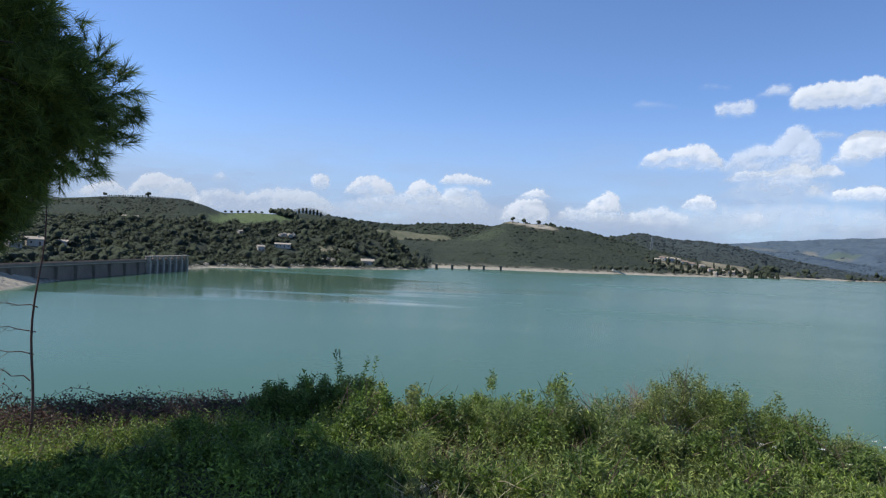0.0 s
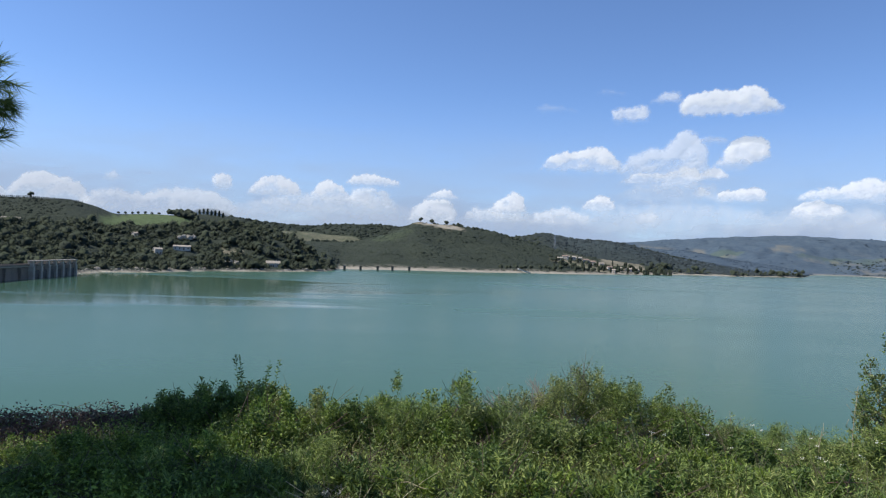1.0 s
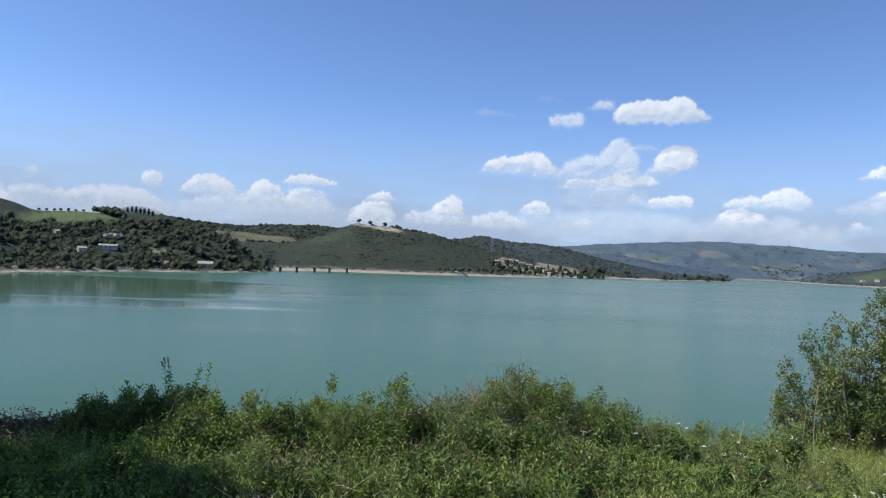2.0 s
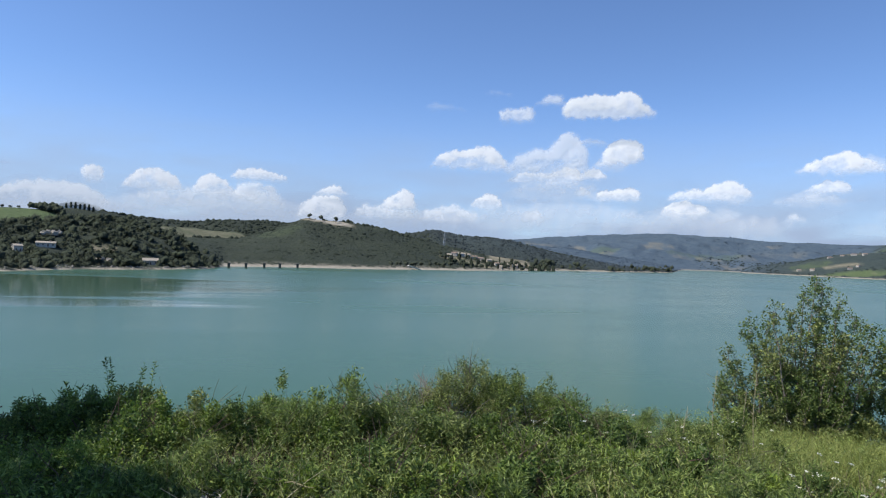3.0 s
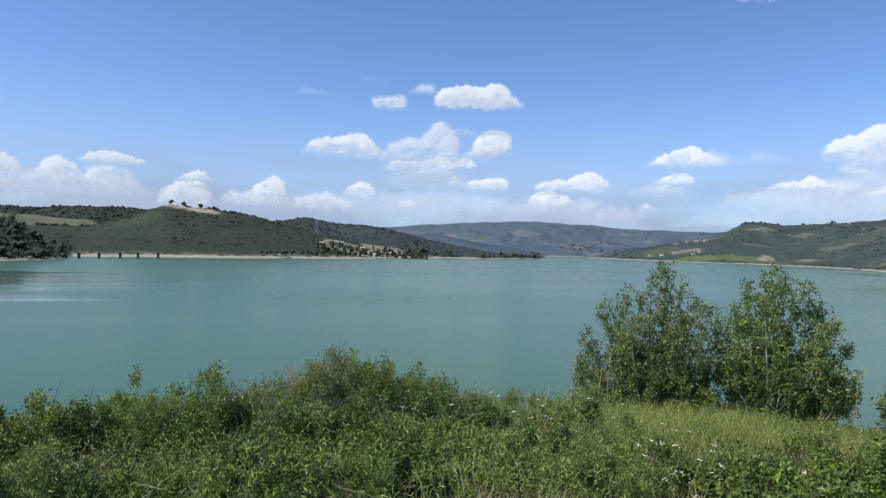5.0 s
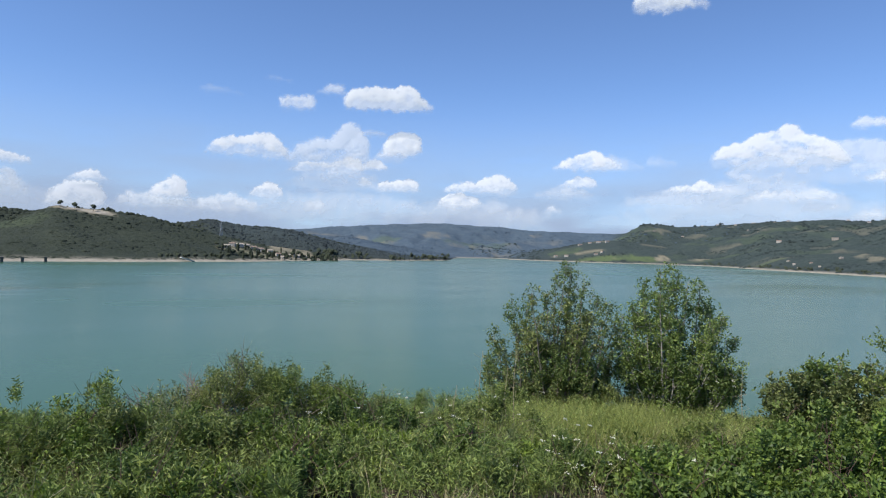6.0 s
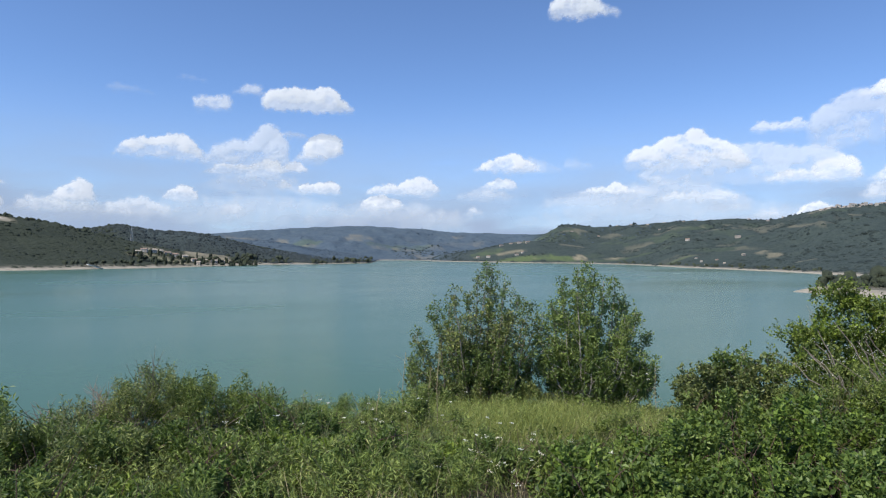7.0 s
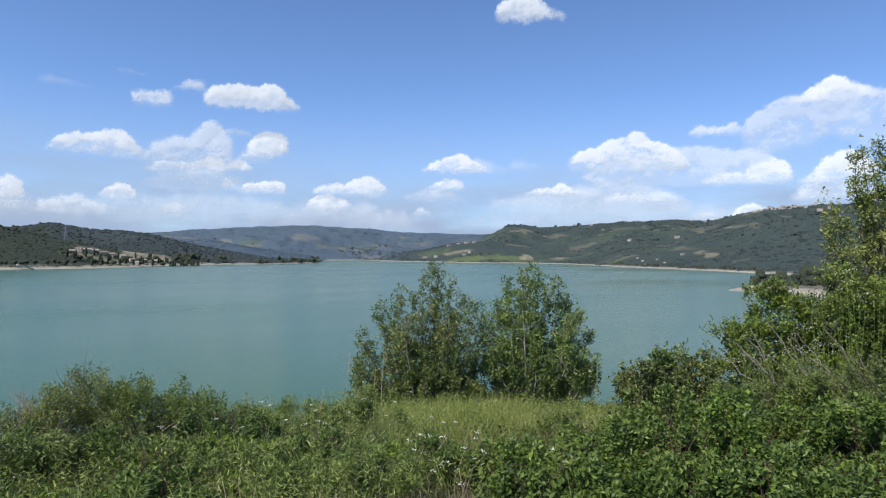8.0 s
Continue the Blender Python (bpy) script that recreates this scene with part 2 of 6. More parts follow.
def cloud_material(name, white, through, glow, strength):
    """Sky backdrop: cloud lit by the sun, thin towards the edges; emission added in place of light scattered inside it.
    """
    m, n, k, p = material(name)
    d = n.new("ShaderNodeBsdfDiffuse")
    d.inputs["Color"].default_value = white + (1,)
    s = n.new("ShaderNodeBsdfTranslucent")
    s.inputs["Color"].default_value = through + (1,)
    g = n.new("ShaderNodeEmission")
    g.inputs["Color"].default_value, g.inputs["Strength"].default_value = glow + (1,), strength
    both, body = n.new("ShaderNodeAddShader"), n.new("ShaderNodeAddShader")
    k.new(d.outputs[0], both.inputs[0])
    k.new(s.outputs[0], both.inputs[1])
    k.new(both.outputs[0], body.inputs[0])
    k.new(g.outputs[0], body.inputs[1])
    t = n.new("ShaderNodeBsdfTransparent")
    mx = n.new("ShaderNodeMixShader")
    k.new(attr(n, "thickness"), mx.inputs[0])
    k.new(t.outputs[0], mx.inputs[1])
    k.new(body.outputs[0], mx.inputs[2])
    k.new(mx.outputs[0], n["Material Output"].inputs["Surface"])
    return m


GROUND, WATER, CLOUD = ground_material(), water_material(), cloud_material("cloud", (0.275, 0.272, 0.268), (0.26, 0.257, 0.254), (0.86, 0.92, 1.0), 0.47)
# emission colour stands for the pale haze along the horizon
VEIL = cloud_material("haze_veil", (0.05, 0.05, 0.05), (0.05, 0.05, 0.05), (0.55, 0.71, 1.0), 0.62)
WOODS_NEAR = woods_material("near_woods", (0.056, 0.069, 0.054), (0.069, 0.084, 0.057), (0.091, 0.110, 0.062), 0.55, 3.0)
WOODS_MID = woods_material("mid_woods", (0.037, 0.048, 0.036), (0.046, 0.058, 0.042), (0.064, 0.077, 0.050), 0.3, 1.8)
# back ridge and high hill woods: tones tinted blue-grey to paint haze
WOODS_BACK = woods_material("hazy_back_woods", (0.050, 0.064, 0.068), (0.057, 0.072, 0.073), (0.068, 0.083, 0.078), 0.2, 2.0)
WOODS_RIGHT = woods_material("hazy_scrub_woods", (0.040, 0.056, 0.056), (0.047, 0.064, 0.062), (0.058, 0.074, 0.067), 0.12, 2.0)
# far crowns: the blue of distance haze is mixed into their leaf colour
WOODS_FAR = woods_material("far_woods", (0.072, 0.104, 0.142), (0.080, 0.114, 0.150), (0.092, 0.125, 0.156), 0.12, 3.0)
BARK = rough_stuff("bark", (0.10, 0.075, 0.055), (0.22, 0.18, 0.14), 6, 40, relief=0.01)
TWIG = rough_stuff("twig", (0.16, 0.13, 0.10), (0.34, 0.29, 0.22), 8, 60, relief=0.002, island=0.4)
PALE_TWIG = rough_stuff("pale_twig", (0.26, 0.23, 0.19), (0.46, 0.42, 0.35), 8, 60, relief=0.002, island=0.3)
DARK_TWIG = rough_stuff("dark_twig", (0.065, 0.038, 0.030), (0.16, 0.095, 0.072), 8, 60, relief=0.002, island=0.4)
STEM = rough_stuff("green_stem", (0.09, 0.11, 0.045), (0.24, 0.23, 0.11), 8, 60, relief=0.002, island=0.5)
STRAW = rough_stuff("straw", (0.30, 0.25, 0.13), (0.52, 0.45, 0.27), 8, 60, relief=0.002, island=0.5)
LEAF_BRAMBLE = leaf_material("bramble_leaf", (0.040, 0.070, 0.013), (0.105, 0.172, 0.031), (0.245, 0.330, 0.062), 0.28)
LEAF_BUSH = leaf_material("bush_leaf", (0.045, 0.073, 0.017), (0.125, 0.177, 0.043), (0.306, 0.352, 0.094), 0.26)
LEAF_WEED = leaf_material("weed_leaf", (0.059, 0.098, 0.023), (0.153, 0.221, 0.054), (0.349, 0.412, 0.122), 0.26)
LEAF_OLIVE = leaf_material("olive_leaf", (0.058, 0.082, 0.025), (0.161, 0.199, 0.061), (0.367, 0.383, 0.136), 0.26)
LEAF_FRESH = leaf_material("fresh_leaf", (0.044, 0.066, 0.010), (0.110, 0.165, 0.025), (0.250, 0.330, 0.056), 0.28)
LEAF_TREE = leaf_material("tree_leaf", (0.090, 0.135, 0.036), (0.170, 0.235, 0.062), (0.275, 0.345, 0.100), 0.35)
LEAF_DARK = leaf_material("dark_leaf", (0.042, 0.074, 0.018), (0.084, 0.135, 0.029), (0.182, 0.243, 0.055), 0.22)
GRASS = leaf_material("grass_blade", (0.10, 0.135, 0.030), (0.20, 0.245, 0.060), (0.36, 0.37, 0.12))
MEADOW = leaf_material("meadow_blade", (0.13, 0.165, 0.035), (0.26, 0.30, 0.070), (0.43, 0.43, 0.14))
DRY_LEAF = leaf_material("dry_leaf", (0.045, 0.026, 0.022), (0.085, 0.050, 0.036), (0.16, 0.105, 0.062), 0.2)
NEEDLE = leaf_material("pine_needle", (0.058, 0.098, 0.026), (0.123, 0.182, 0.047), (0.275, 0.336, 0.091), 0.4)
PETAL = leaf_material("white_petal", (0.68, 0.66, 0.56), (0.80, 0.78, 0.68), (0.88, 0.87, 0.80), 0.3)
CONCRETE = rough_stuff("concrete", (0.145, 0.112, 0.085), (0.25, 0.20, 0.155), 0.15, 1.5, relief=0.05)
PALE_CONCRETE = rough_stuff("pale_concrete", (0.30, 0.255, 0.205), (0.48, 0.42, 0.35), 0.4, 3, relief=0.02)
PLASTER = rough_stuff("plaster", (0.40, 0.36, 0.30), (0.58, 0.53, 0.45), 0.5, 5, relief=0.01)
STONE_WALL = rough_stuff("stone_wall", (0.34, 0.30, 0.25), (0.54, 0.49, 0.42), 0.6, 4, relief=0.03)
ROOF_TILE = rough_stuff("roof_tile", (0.24, 0.16, 0.12), (0.38, 0.28, 0.21), 0.7, 6, relief=0.03)
PALE_ROOF = rough_stuff("pale_roof", (0.34, 0.29, 0.22), (0.50, 0.43, 0.34), 0.7, 6, relief=0.02)
DARK_GLASS = rough_stuff("window_dark", (0.02, 0.022, 0.025), (0.04, 0.045, 0.05), 2, 8, roughness=0.2, relief=0.001)
STEEL = rough_stuff("galvanised_steel", (0.35, 0.36, 0.37), (0.55, 0.56, 0.57), 1, 10, roughness=0.5, relief=0.002)
DARK_STONE = rough_stuff("dark_wet_stone", (0.06, 0.055, 0.05), (0.13, 0.12, 0.10), 0.6, 4, relief=0.05)
SHORE_STONE = rough_stuff("shore_stone", (0.20, 0.18, 0.14), (0.38, 0.34, 0.27), 0.3, 3, relief=0.03, island=0.4)
WHITE_STONE = rough_stuff("white_stone", (0.55, 0.54, 0.50), (0.78, 0.77, 0.73), 4, 30, relief=0.01)

# ---- the land: one sheet, by bearing (degrees to the right of +y) and distance ----
def along(b, pts, soften=0.5):
    bs, vs = [p[0] for p in pts], [p[1] for p in pts]
    return sum(np.interp(b + d * soften, bs, vs) for d in (-1, -0.5, 0, 0.5, 1)) / 5


SHORE = ((-48, 270), (-40, 272), (-33.5, 286), (-28.9, 328), (-21.4, 441), (-19.2, 487), (-15.7, 498), (-11.6, 555), (-6.9, 570), (-1.9, 640),
         (-1.0, 735), (4.7, 790), (10.4, 822), (15, 890), (19.5, 965), (23.7, 1130), (28, 1350), (31.5, 1440), (36.2, 1750), (36.9, 2780),
         (40.3, 3080), (42.7, 2600), (50, 2330), (53.4, 2440), (57.6, 2280), (61.8, 1710), (66.2, 1450), (72.4, 1123), (78, 900), (90, 700))
NEAR_SHORE = ((-60, 400), (-46, 262), (-36, 120), (-31, 46), (0, 44), (40, 46), (66, 46), (76, 60), (84, 200), (96, 720), (110, 900))
# each hill: bearing, height angle of its crest seen from the eye, distance of the crest, distance of its foot, height of its trees
HILLS = {
    "left_front": (((-60, 1.0), (-40, 1.2), (-29.4, 1.30), (-26.4, 1.56), (-23.6, 1.48), (-20.3, 1.66), (-17.2, 1.45), (-14.5, 1.78), (-10.9, 2.33), (-8, 2.22), (-5.1, 1.35), (-3.1, 0.05), (-1.5, -1.6), (0, -4)),
                   ((-60, 620), (-30, 640), (-20, 720), (-10, 800), (-5, 740), (-1, 690)), None, 6.0),
    "left_back": (((-60, 1.8), (-33, 2.45), (-29.3, 2.62), (-25.7, 2.97), (-21.2, 3.06), (-19.7, 2.75), (-18.5, 2.25), (-14.6, 2.42), (-12, 2.6), (-10, 2.6), (-8, 2.35), (-4.2, 2.1), (-1.3, 2.25), (3, 2.4), (6, 2.2), (12, 1.2), (18, -2)),
                  ((-60, 1200), (-20, 1150), (-14, 1150), (-8, 1400), (3, 1700), (15, 1700)), ((-60, 760), (-20, 830), (-10, 900), (-4, 1050), (15, 1200)), 2.0),
    "middle": (((-8, -1.0), (-4, 1.0), (0, 1.05), (2, 1.55), (4, 2.35), (5.5, 3.0), (8.8, 2.80), (12.1, 2.35), (14, 1.80), (17, 1.1), (20, 0.55), (24, 0.1), (28, -0.3), (32, -1), (34, -4)),
               ((-8, 1000), (5, 1130), (14, 1180), (24, 1330), (34, 1650)), None, 5.0),
    "middle_back": (((6, 0.5), (10, 1.7), (13, 1.82), (15.5, 2.10), (16.6, 2.30), (18.6, 1.92), (21, 1.82), (22.9, 1.62), (24.4, 1.30), (27, 0.75), (30, 0.2), (33, -0.25), (36, -2)),
                    ((6, 1750), (24, 1850), (36, 2000)), ((6, 1250), (14, 1320), (24, 1480), (36, 1800)), 5.0),
    "knoll": (((20, -1), (24, 0.8), (27, 1.22), (29, 1.0), (31, 0.65), (34, 0.25), (36, -0.05), (38, -2)), ((20, 2500), (38, 2650)), ((20, 1900), (38, 2200)), 4.0),
    "far": (((14, 1.2), (20, 1.6), (22.9, 1.74), (25.8, 1.98), (30.1, 2.32), (35, 2.48), (39.8, 2.42), (42.7, 2.18), (44.6, 2.07), (47.5, 1.95), (49, 2.06), (50.7, 2.10), (55, 1.9), (62, 1.5)),
            ((14, 4300), (62, 4450)), ((14, 2700), (34, 2900), (41, 3120), (62, 3200)), 6.0),
    "hazy_peak": (((-17, 0.5), (-13.6, 2.3), (-12.4, 2.95), (-11.5, 3.02), (-10.6, 2.75), (-9.4, 2.3), (-6, 0.5)), ((-17, 4700), (-6, 4700)), ((-17, 3900), (-6, 3900)), 0.0),
    "foothill": (((39, -1.5), (42, 0.15), (45, 0.62), (48, 1.35), (50, 1.55), (53, 1.2), (58, 0.5)), ((39, 2950), (48, 2950), (58, 2800)), ((39, 2650), (48, 2500), (58, 2400)), 4.0),
    "right": (((45, -1), (49, 1.0), (50.7, 1.95), (52.4, 2.73), (55.3, 2.58), (59, 2.83), (61.3, 3.08), (66.2, 3.0), (68.7, 3.12), (70.4, 3.45), (72.4, 4.05), (74.3, 4.12), (77, 4.08), (82, 4.0), (95, 3.6), (120, 2)),
              ((45, 3500), (60, 3500), (74, 3350), (95, 2600), (120, 1800)), None, 4.0),
}


def land(b, r):
    """Height of the ground above the lake."""
    b, r = np.broadcast_arrays(np.asarray(b, float), np.asarray(r, float))
    x, y = r * np.sin(np.radians(b)), r * np.cos(np.radians(b))
    shore = along(b, SHORE, 0.25) * (1 + 0.03 * (fbm(x / 60, y / 60, 3) - 0.5))
    z = np.where(r > shore, np.minimum(3.0, (r - shore) * 0.11) + np.maximum(r - shore - 40, 0) * 0.002, np.maximum(-4, (r - shore) * 0.1))
    rough = fbm(x / 170 + 5, y / 170, 4) - 0.5
    fine = fbm(x / 40 + 3, y / 40, 3) - 0.5
    gully = 0.35 * (0.5 - np.abs(2 * fbm(x / 330 + 11, y / 330 + 2, 3) - 1)) * smooth(1200, 2400, r)
    for crest, where, foot, trees in HILLS.values():
        rc = along(b, where)
        r0 = shore + 18 if foot is None else along(b, foot)
        top = EYE + rc * np.tan(np.radians(along(b, crest, 0.35))) - trees
        s = (r - r0) / (rc - r0)
        front = 0.35 * np.clip(s, 0, 1) + 0.65 * smooth(0, 1.06, s)
        back = 1 - 0.45 * smooth(0, 0.5, (r - rc) / rc)
        body = np.where(s < 1, front, np.minimum(back, 1))
        relief = np.clip(s, 0, 1) * np.clip(1.15 - s, 0.08, 1) * np.abs(top)
        z = np.maximum(z, np.where((s > 0) & (top > 0), top * body + relief * (rough * 1.0 + fine * 0.26 + gully), -9))
    # low spit with a beach, and the bank by the foot of the dam
    inner, outer = np.interp(b, (69.6, 70, 75, 85, 95), (600, 478, 440, 330, 300)), np.interp(b, (69.6, 70, 72.4, 75, 85, 95), (400, 490, 600, 660, 800, 900))
    z = np.maximum(z, np.where(b > 69.6, np.minimum(np.minimum((r - inner) * 0.06, (outer - r) * 0.06), 3.0), -9))
    z = np.maximum(z, np.where((b < -29.5) & (b > -60), np.minimum((r - np.interp(b, (-60, -34, -29.8), (205, 246, 311))) * 0.16, np.interp(b, (-60, -33, -29.5), (9, 4.8, -0.3))), -9))
    # the bank under the eye
    near = along(b, NEAR_SHORE, 2)
    lip = np.interp(b, (-60, -34, 25, 45, 60, 80), (11, 9.3, 9.3, 14.5, 14.5, 13.5))
    step = np.interp(r, (0, 3, 5.8, 8, 12.5, 14), (-1.62, -1.64, -1.92, -2.3, -3.05, -3.3))
    rise = np.where(b > 62, 0.9 * smooth(62, 80, b) * smooth(5, 11, r), 0)
    bank = EYE + step + rise + 0.16 * (fbm(x * 0.7, y * 0.7, 3) - 0.5)
    edge = EYE + np.interp(lip, (0, 3, 5.8, 8, 12.5, 14), (-1.62, -1.64, -1.92, -2.3, -3.05, -3.3)) + rise
    down = edge * (1 - np.clip((r - lip) / np.maximum(near - lip, 1), 0, None) ** 0.8)
    bank = np.where(r < lip, bank, np.maximum(down, -4))
    z = np.where(r < near * 1.15, np.maximum(bank, np.where(r < shore, -4, z)), z)
    # the country behind the eye
    behind = np.where((b > 100) | (b < -52), EYE - 1.62 + np.maximum(r - 6, 0) * 0.07 - np.maximum(r - 1500, 0) * 0.06, -9)
    turn = np.clip(np.maximum((b - 100) / 25, (-52 - b) / 25), 0, 1)
    return np.where(turn > 0, z * (1 - turn) + np.maximum(behind, z) * turn, z)


def ground_at(b, r):
    return land(np.array([b]), np.array([r]))[0].item()


def cells(x, y, size, seed):
    """Random value for each field of a patchwork."""
    xi, yi = np.floor(x / size + 1.4 * fbm(x / size * 0.8 + seed, y / size * 0.8, 2)), np.floor(y / size * 0.6 + 1.1 * fbm(y / size * 0.6, x / size * 0.7 + seed, 2))
    return TABLE[(xi.astype(int) * 7 + seed) & 255, (yi.astype(int) * 13 + seed) & 255]


def blob(b, r, b0, r0, wb, wr):
    return smooth(1.16, 0.84, ((b - b0) / wb) ** 2 + ((r - r0) / wr) ** 2 + 0.9 * (fbm(b * 2.1, r / 45, 3) - 0.5))


# pale fields, tracks and bare slopes: bearing, distance, half width in degrees, half depth in metres, how bare
FIELDS = ((-2.0, 1330, 3.9, 75, 0.42), (7.3, 1125, 2.2, 26, 1), (23.0, 1270, 1.9, 115, 1.0), (20.3, 1180, 2.2, 36, 0.85), (18.0, 1085, 1.0, 14, 0.6), (24.7, 1240, 1.5, 25, 0.6), (21.5, 1100, 4.0, 24, 0.85),
          (27.6, 1350, 1.3, 14, 0.7), (30.0, 1440, 1.2, 12, 0.6), (28.5, 3660, 1.1, 70, 0.7), (30.6, 3400, 1.5, 60, 0.55), (35.0, 3690, 1.6, 50, 0.7), (36.9, 3450, 1.2, 38, 0.65), (38.9, 3481, 1.4, 38, 0.65), (41.6, 3535, 1.0, 40, 0.35), (43.6, 4013, 0.8, 55, 0.65), (45.2, 3835, 1.0, 55, 0.4),
          (48.0, 2700, 1.7, 20, 0.8), (49.0, 2942, 0.9, 25, 0.7), (45.4, 2700, 0.7, 25, 0.7), (53.9, 2563, 0.8, 50, 1.0), (53.7, 2754, 0.5, 25, 0.5), (56.7, 2528, 1.3, 24, 0.9),
          (56.5, 3091, 1.4, 30, 0.5), (58.5, 3253, 1.6, 28, 0.6), (58.35, 2736, 0.13, 40, 0.8), (58.95, 2708, 0.13, 30, 0.7), (61.8, 2859, 2.6, 20, 0.6), (64.1, 2628, 1.5, 25, 0.55), (65.2, 2357, 1.3, 13, 0.4),
          (68.7, 1850, 0.6, 28, 0.6), (67.8, 1918, 0.5, 22, 0.6), (70.9, 1513, 0.8, 22, 0.6), (71.7, 2170, 1.0, 30, 0.35), (71.9, 2950, 1.5, 70, 0.5), (73.6, 3050, 1.2, 60, 0.45), (69.6, 2950, 0.9, 50, 0.4), (-10.2, 650, 0.6, 12, 0.7), (-9.2, 655, 0.5, 10, 0.6), (-13.0, 600, 0.5, 8, 0.4), (-9.4, 592, 0.8, 8, 0.5))


def cover(b, r, z):
    """What covers the ground: sand, meadow, dry ground, bare soil, each 0 to 1."""
    x, y = r * np.sin(np.radians(b)), r * np.cos(np.radians(b))
    sand = smooth(np.where(b < -1, 0.9, 3.4) + 1.6 * fbm(x / 30, y / 30, 3), np.where(b < -1, 0.4, 1.5), z) * (r > 200)
    sand = sand * np.where((b < -1) & (b > -24), 0.25 + 0.75 * smooth(0.40, 0.58, fbm(x / 14 + 4, y / 14, 3)), 1)
    sand = np.maximum.reduce([sand, blob(b, r, -33.8, 268, 4.4, 40), blob(b, r, 7.5, 1124, 1.9, 20)])
    soil = smooth(60, 30, r) + 0 * b
    meadow = np.maximum.reduce([blob(b, r, -15.5, 1060, 3.6, 130), blob(b, r, 49.8, 2540, 4.0, 70), 0.5 * blob(b, r, 21.5, 1095, 3.5, 22), 0.4 * blob(b, r, -2.0, 1330, 3.9, 75), 0.24 * blob(b, r, 3.4, 1060, 1.7, 38),
                                0.5 * blob(b, r, 46.0, 2764, 1.3, 70), 0.5 * blob(b, r, 61.9, 1960, 1.3, 30), 0.35 * blob(b, r, 58, 2500, 4, 40), 0.4 * blob(b, r, 30.0, 3480, 2.0, 110), 0.35 * blob(b, r, 38.5, 3560, 3.0, 90)])
    dry = np.zeros_like(z)
    for b0, r0, wb, wr, much in FIELDS:
        if r0 > 2350:
            wb, much = 0.72 * wb, much * (0.6 if much < 0.8 and b0 < 69 else 1.0)
        dry = np.maximum(dry, much * blob(b, r, b0, r0, wb, wr))
    broken = smooth(0.40, 0.56, fbm(x / 48 + 9, y / 48, 4, 0.65))
    dry = dry * np.where(r > 2350, 0.4 + 0.6 * broken, 0.55 + 0.45 * broken)
    meadow = meadow * np.where(r > 2350, 0.4 + 0.6 * broken, 1)
    c = cells(x, y, 70, 5)
    far = smooth(2900, 3200, r) * (b > 18) * (b < 52) * smooth(0.42, 0.6, fbm(x / 500, y / 500, 2)) * smooth(3950, 3700, r)
    dry = np.maximum(dry, far * smooth(0.74, 0.80, c) * 0.5)
    meadow = np.maximum(meadow, far * smooth(0.22, 0.16, c) * 0.5)
    c2 = cells(x, y, 60, 21)
    high = smooth(1700, 2200, r) * (b > 50) * smooth(0.45, 0.6, fbm(x / 420 + 7, y / 420, 2))
    dry = np.maximum(dry, high * smooth(0.82, 0.88, c2) * 0.38)
    meadow = np.maximum(meadow, high * smooth(0.2, 0.14, c2) * 0.22)
    return sand, np.clip(meadow, 0, 1), np.clip(dry, 0, 1), soil


def build_ground():
    b = np.concatenate([np.arange(-180, -60, 4.0), np.arange(-60, -42, 1.0), np.arange(-42, 86, 0.28), np.arange(86, 92, 1.0), np.arange(92, 180.1, 4.0)])
    r = np.concatenate([[0.001], np.geomspace(0.3, 40, 50, endpoint=False), np.geomspace(40, 250, 14, endpoint=False), np.geomspace(250, 1900, 130, endpoint=False), np.geomspace(1900, 4930, 80)])
    B, R = np.meshgrid(b, r, indexing="ij")
    Z = land(B, R)
    V = np.stack([R * np.sin(np.radians(B)), R * np.cos(np.radians(B)), Z], -1)
    nb, nr = B.shape
    i, j = np.meshgrid(np.arange(nb - 1), np.arange(nr - 1), indexing="ij")
    a = i * nr + j
    F = np.stack([a, a + nr, a + nr + 1, a + 1], -1).reshape(-1, 4)
    F = F[:, ::-1]
    centre = np.arange(nb) * nr
    sand, meadow, dry, soil = cover(B, R, Z)
    # painted haze grows with distance; the foothill takes the scrub tint instead
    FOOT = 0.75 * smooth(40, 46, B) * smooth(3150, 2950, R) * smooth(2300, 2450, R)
    g = mesh_object("ground", V, F, GROUND, smooth_shade=True, attrs=(("sand", sand), ("meadow", meadow), ("dry", dry), ("soil", soil), ("haze_tint", smooth(1300, 2500, R) * np.maximum(smooth(15, 18, B), smooth(-4, -6, B) * smooth(3000, 3500, R)) * smooth(53, 50, B) * (1 - FOOT)), ("hazy_scrub", np.maximum(smooth(49, 51.5, B) * smooth(700, 900, R), FOOT))))
    tagged(g, "grassy lake bank and wooded hills with pale beaches", "ground", kind="structure")


def build_water():
    ang = np.radians(np.arange(0, 360, 3.0))
    rr = np.array([20, 200, 1000, 4900.0])
    A, R = np.meshgrid(ang, rr, indexing="ij")
    V = np.stack([R * np.sin(A), R * np.cos(A), np.zeros_like(A)], -1)
    n, m = A.shape
    i, j = np.meshgrid(np.arange(n), np.arange(m - 1), indexing="ij")
    i2 = (i + 1) % n
    F = np.stack([i * m + j, i * m + j + 1, i2 * m + j + 1, i2 * m + j], -1).reshape(-1, 4)
    w = mesh_object("water", V, F, WATER)
    tagged(w, "milky turquoise reservoir with light ripples", "lake", kind="structure")


build_ground()
build_water()

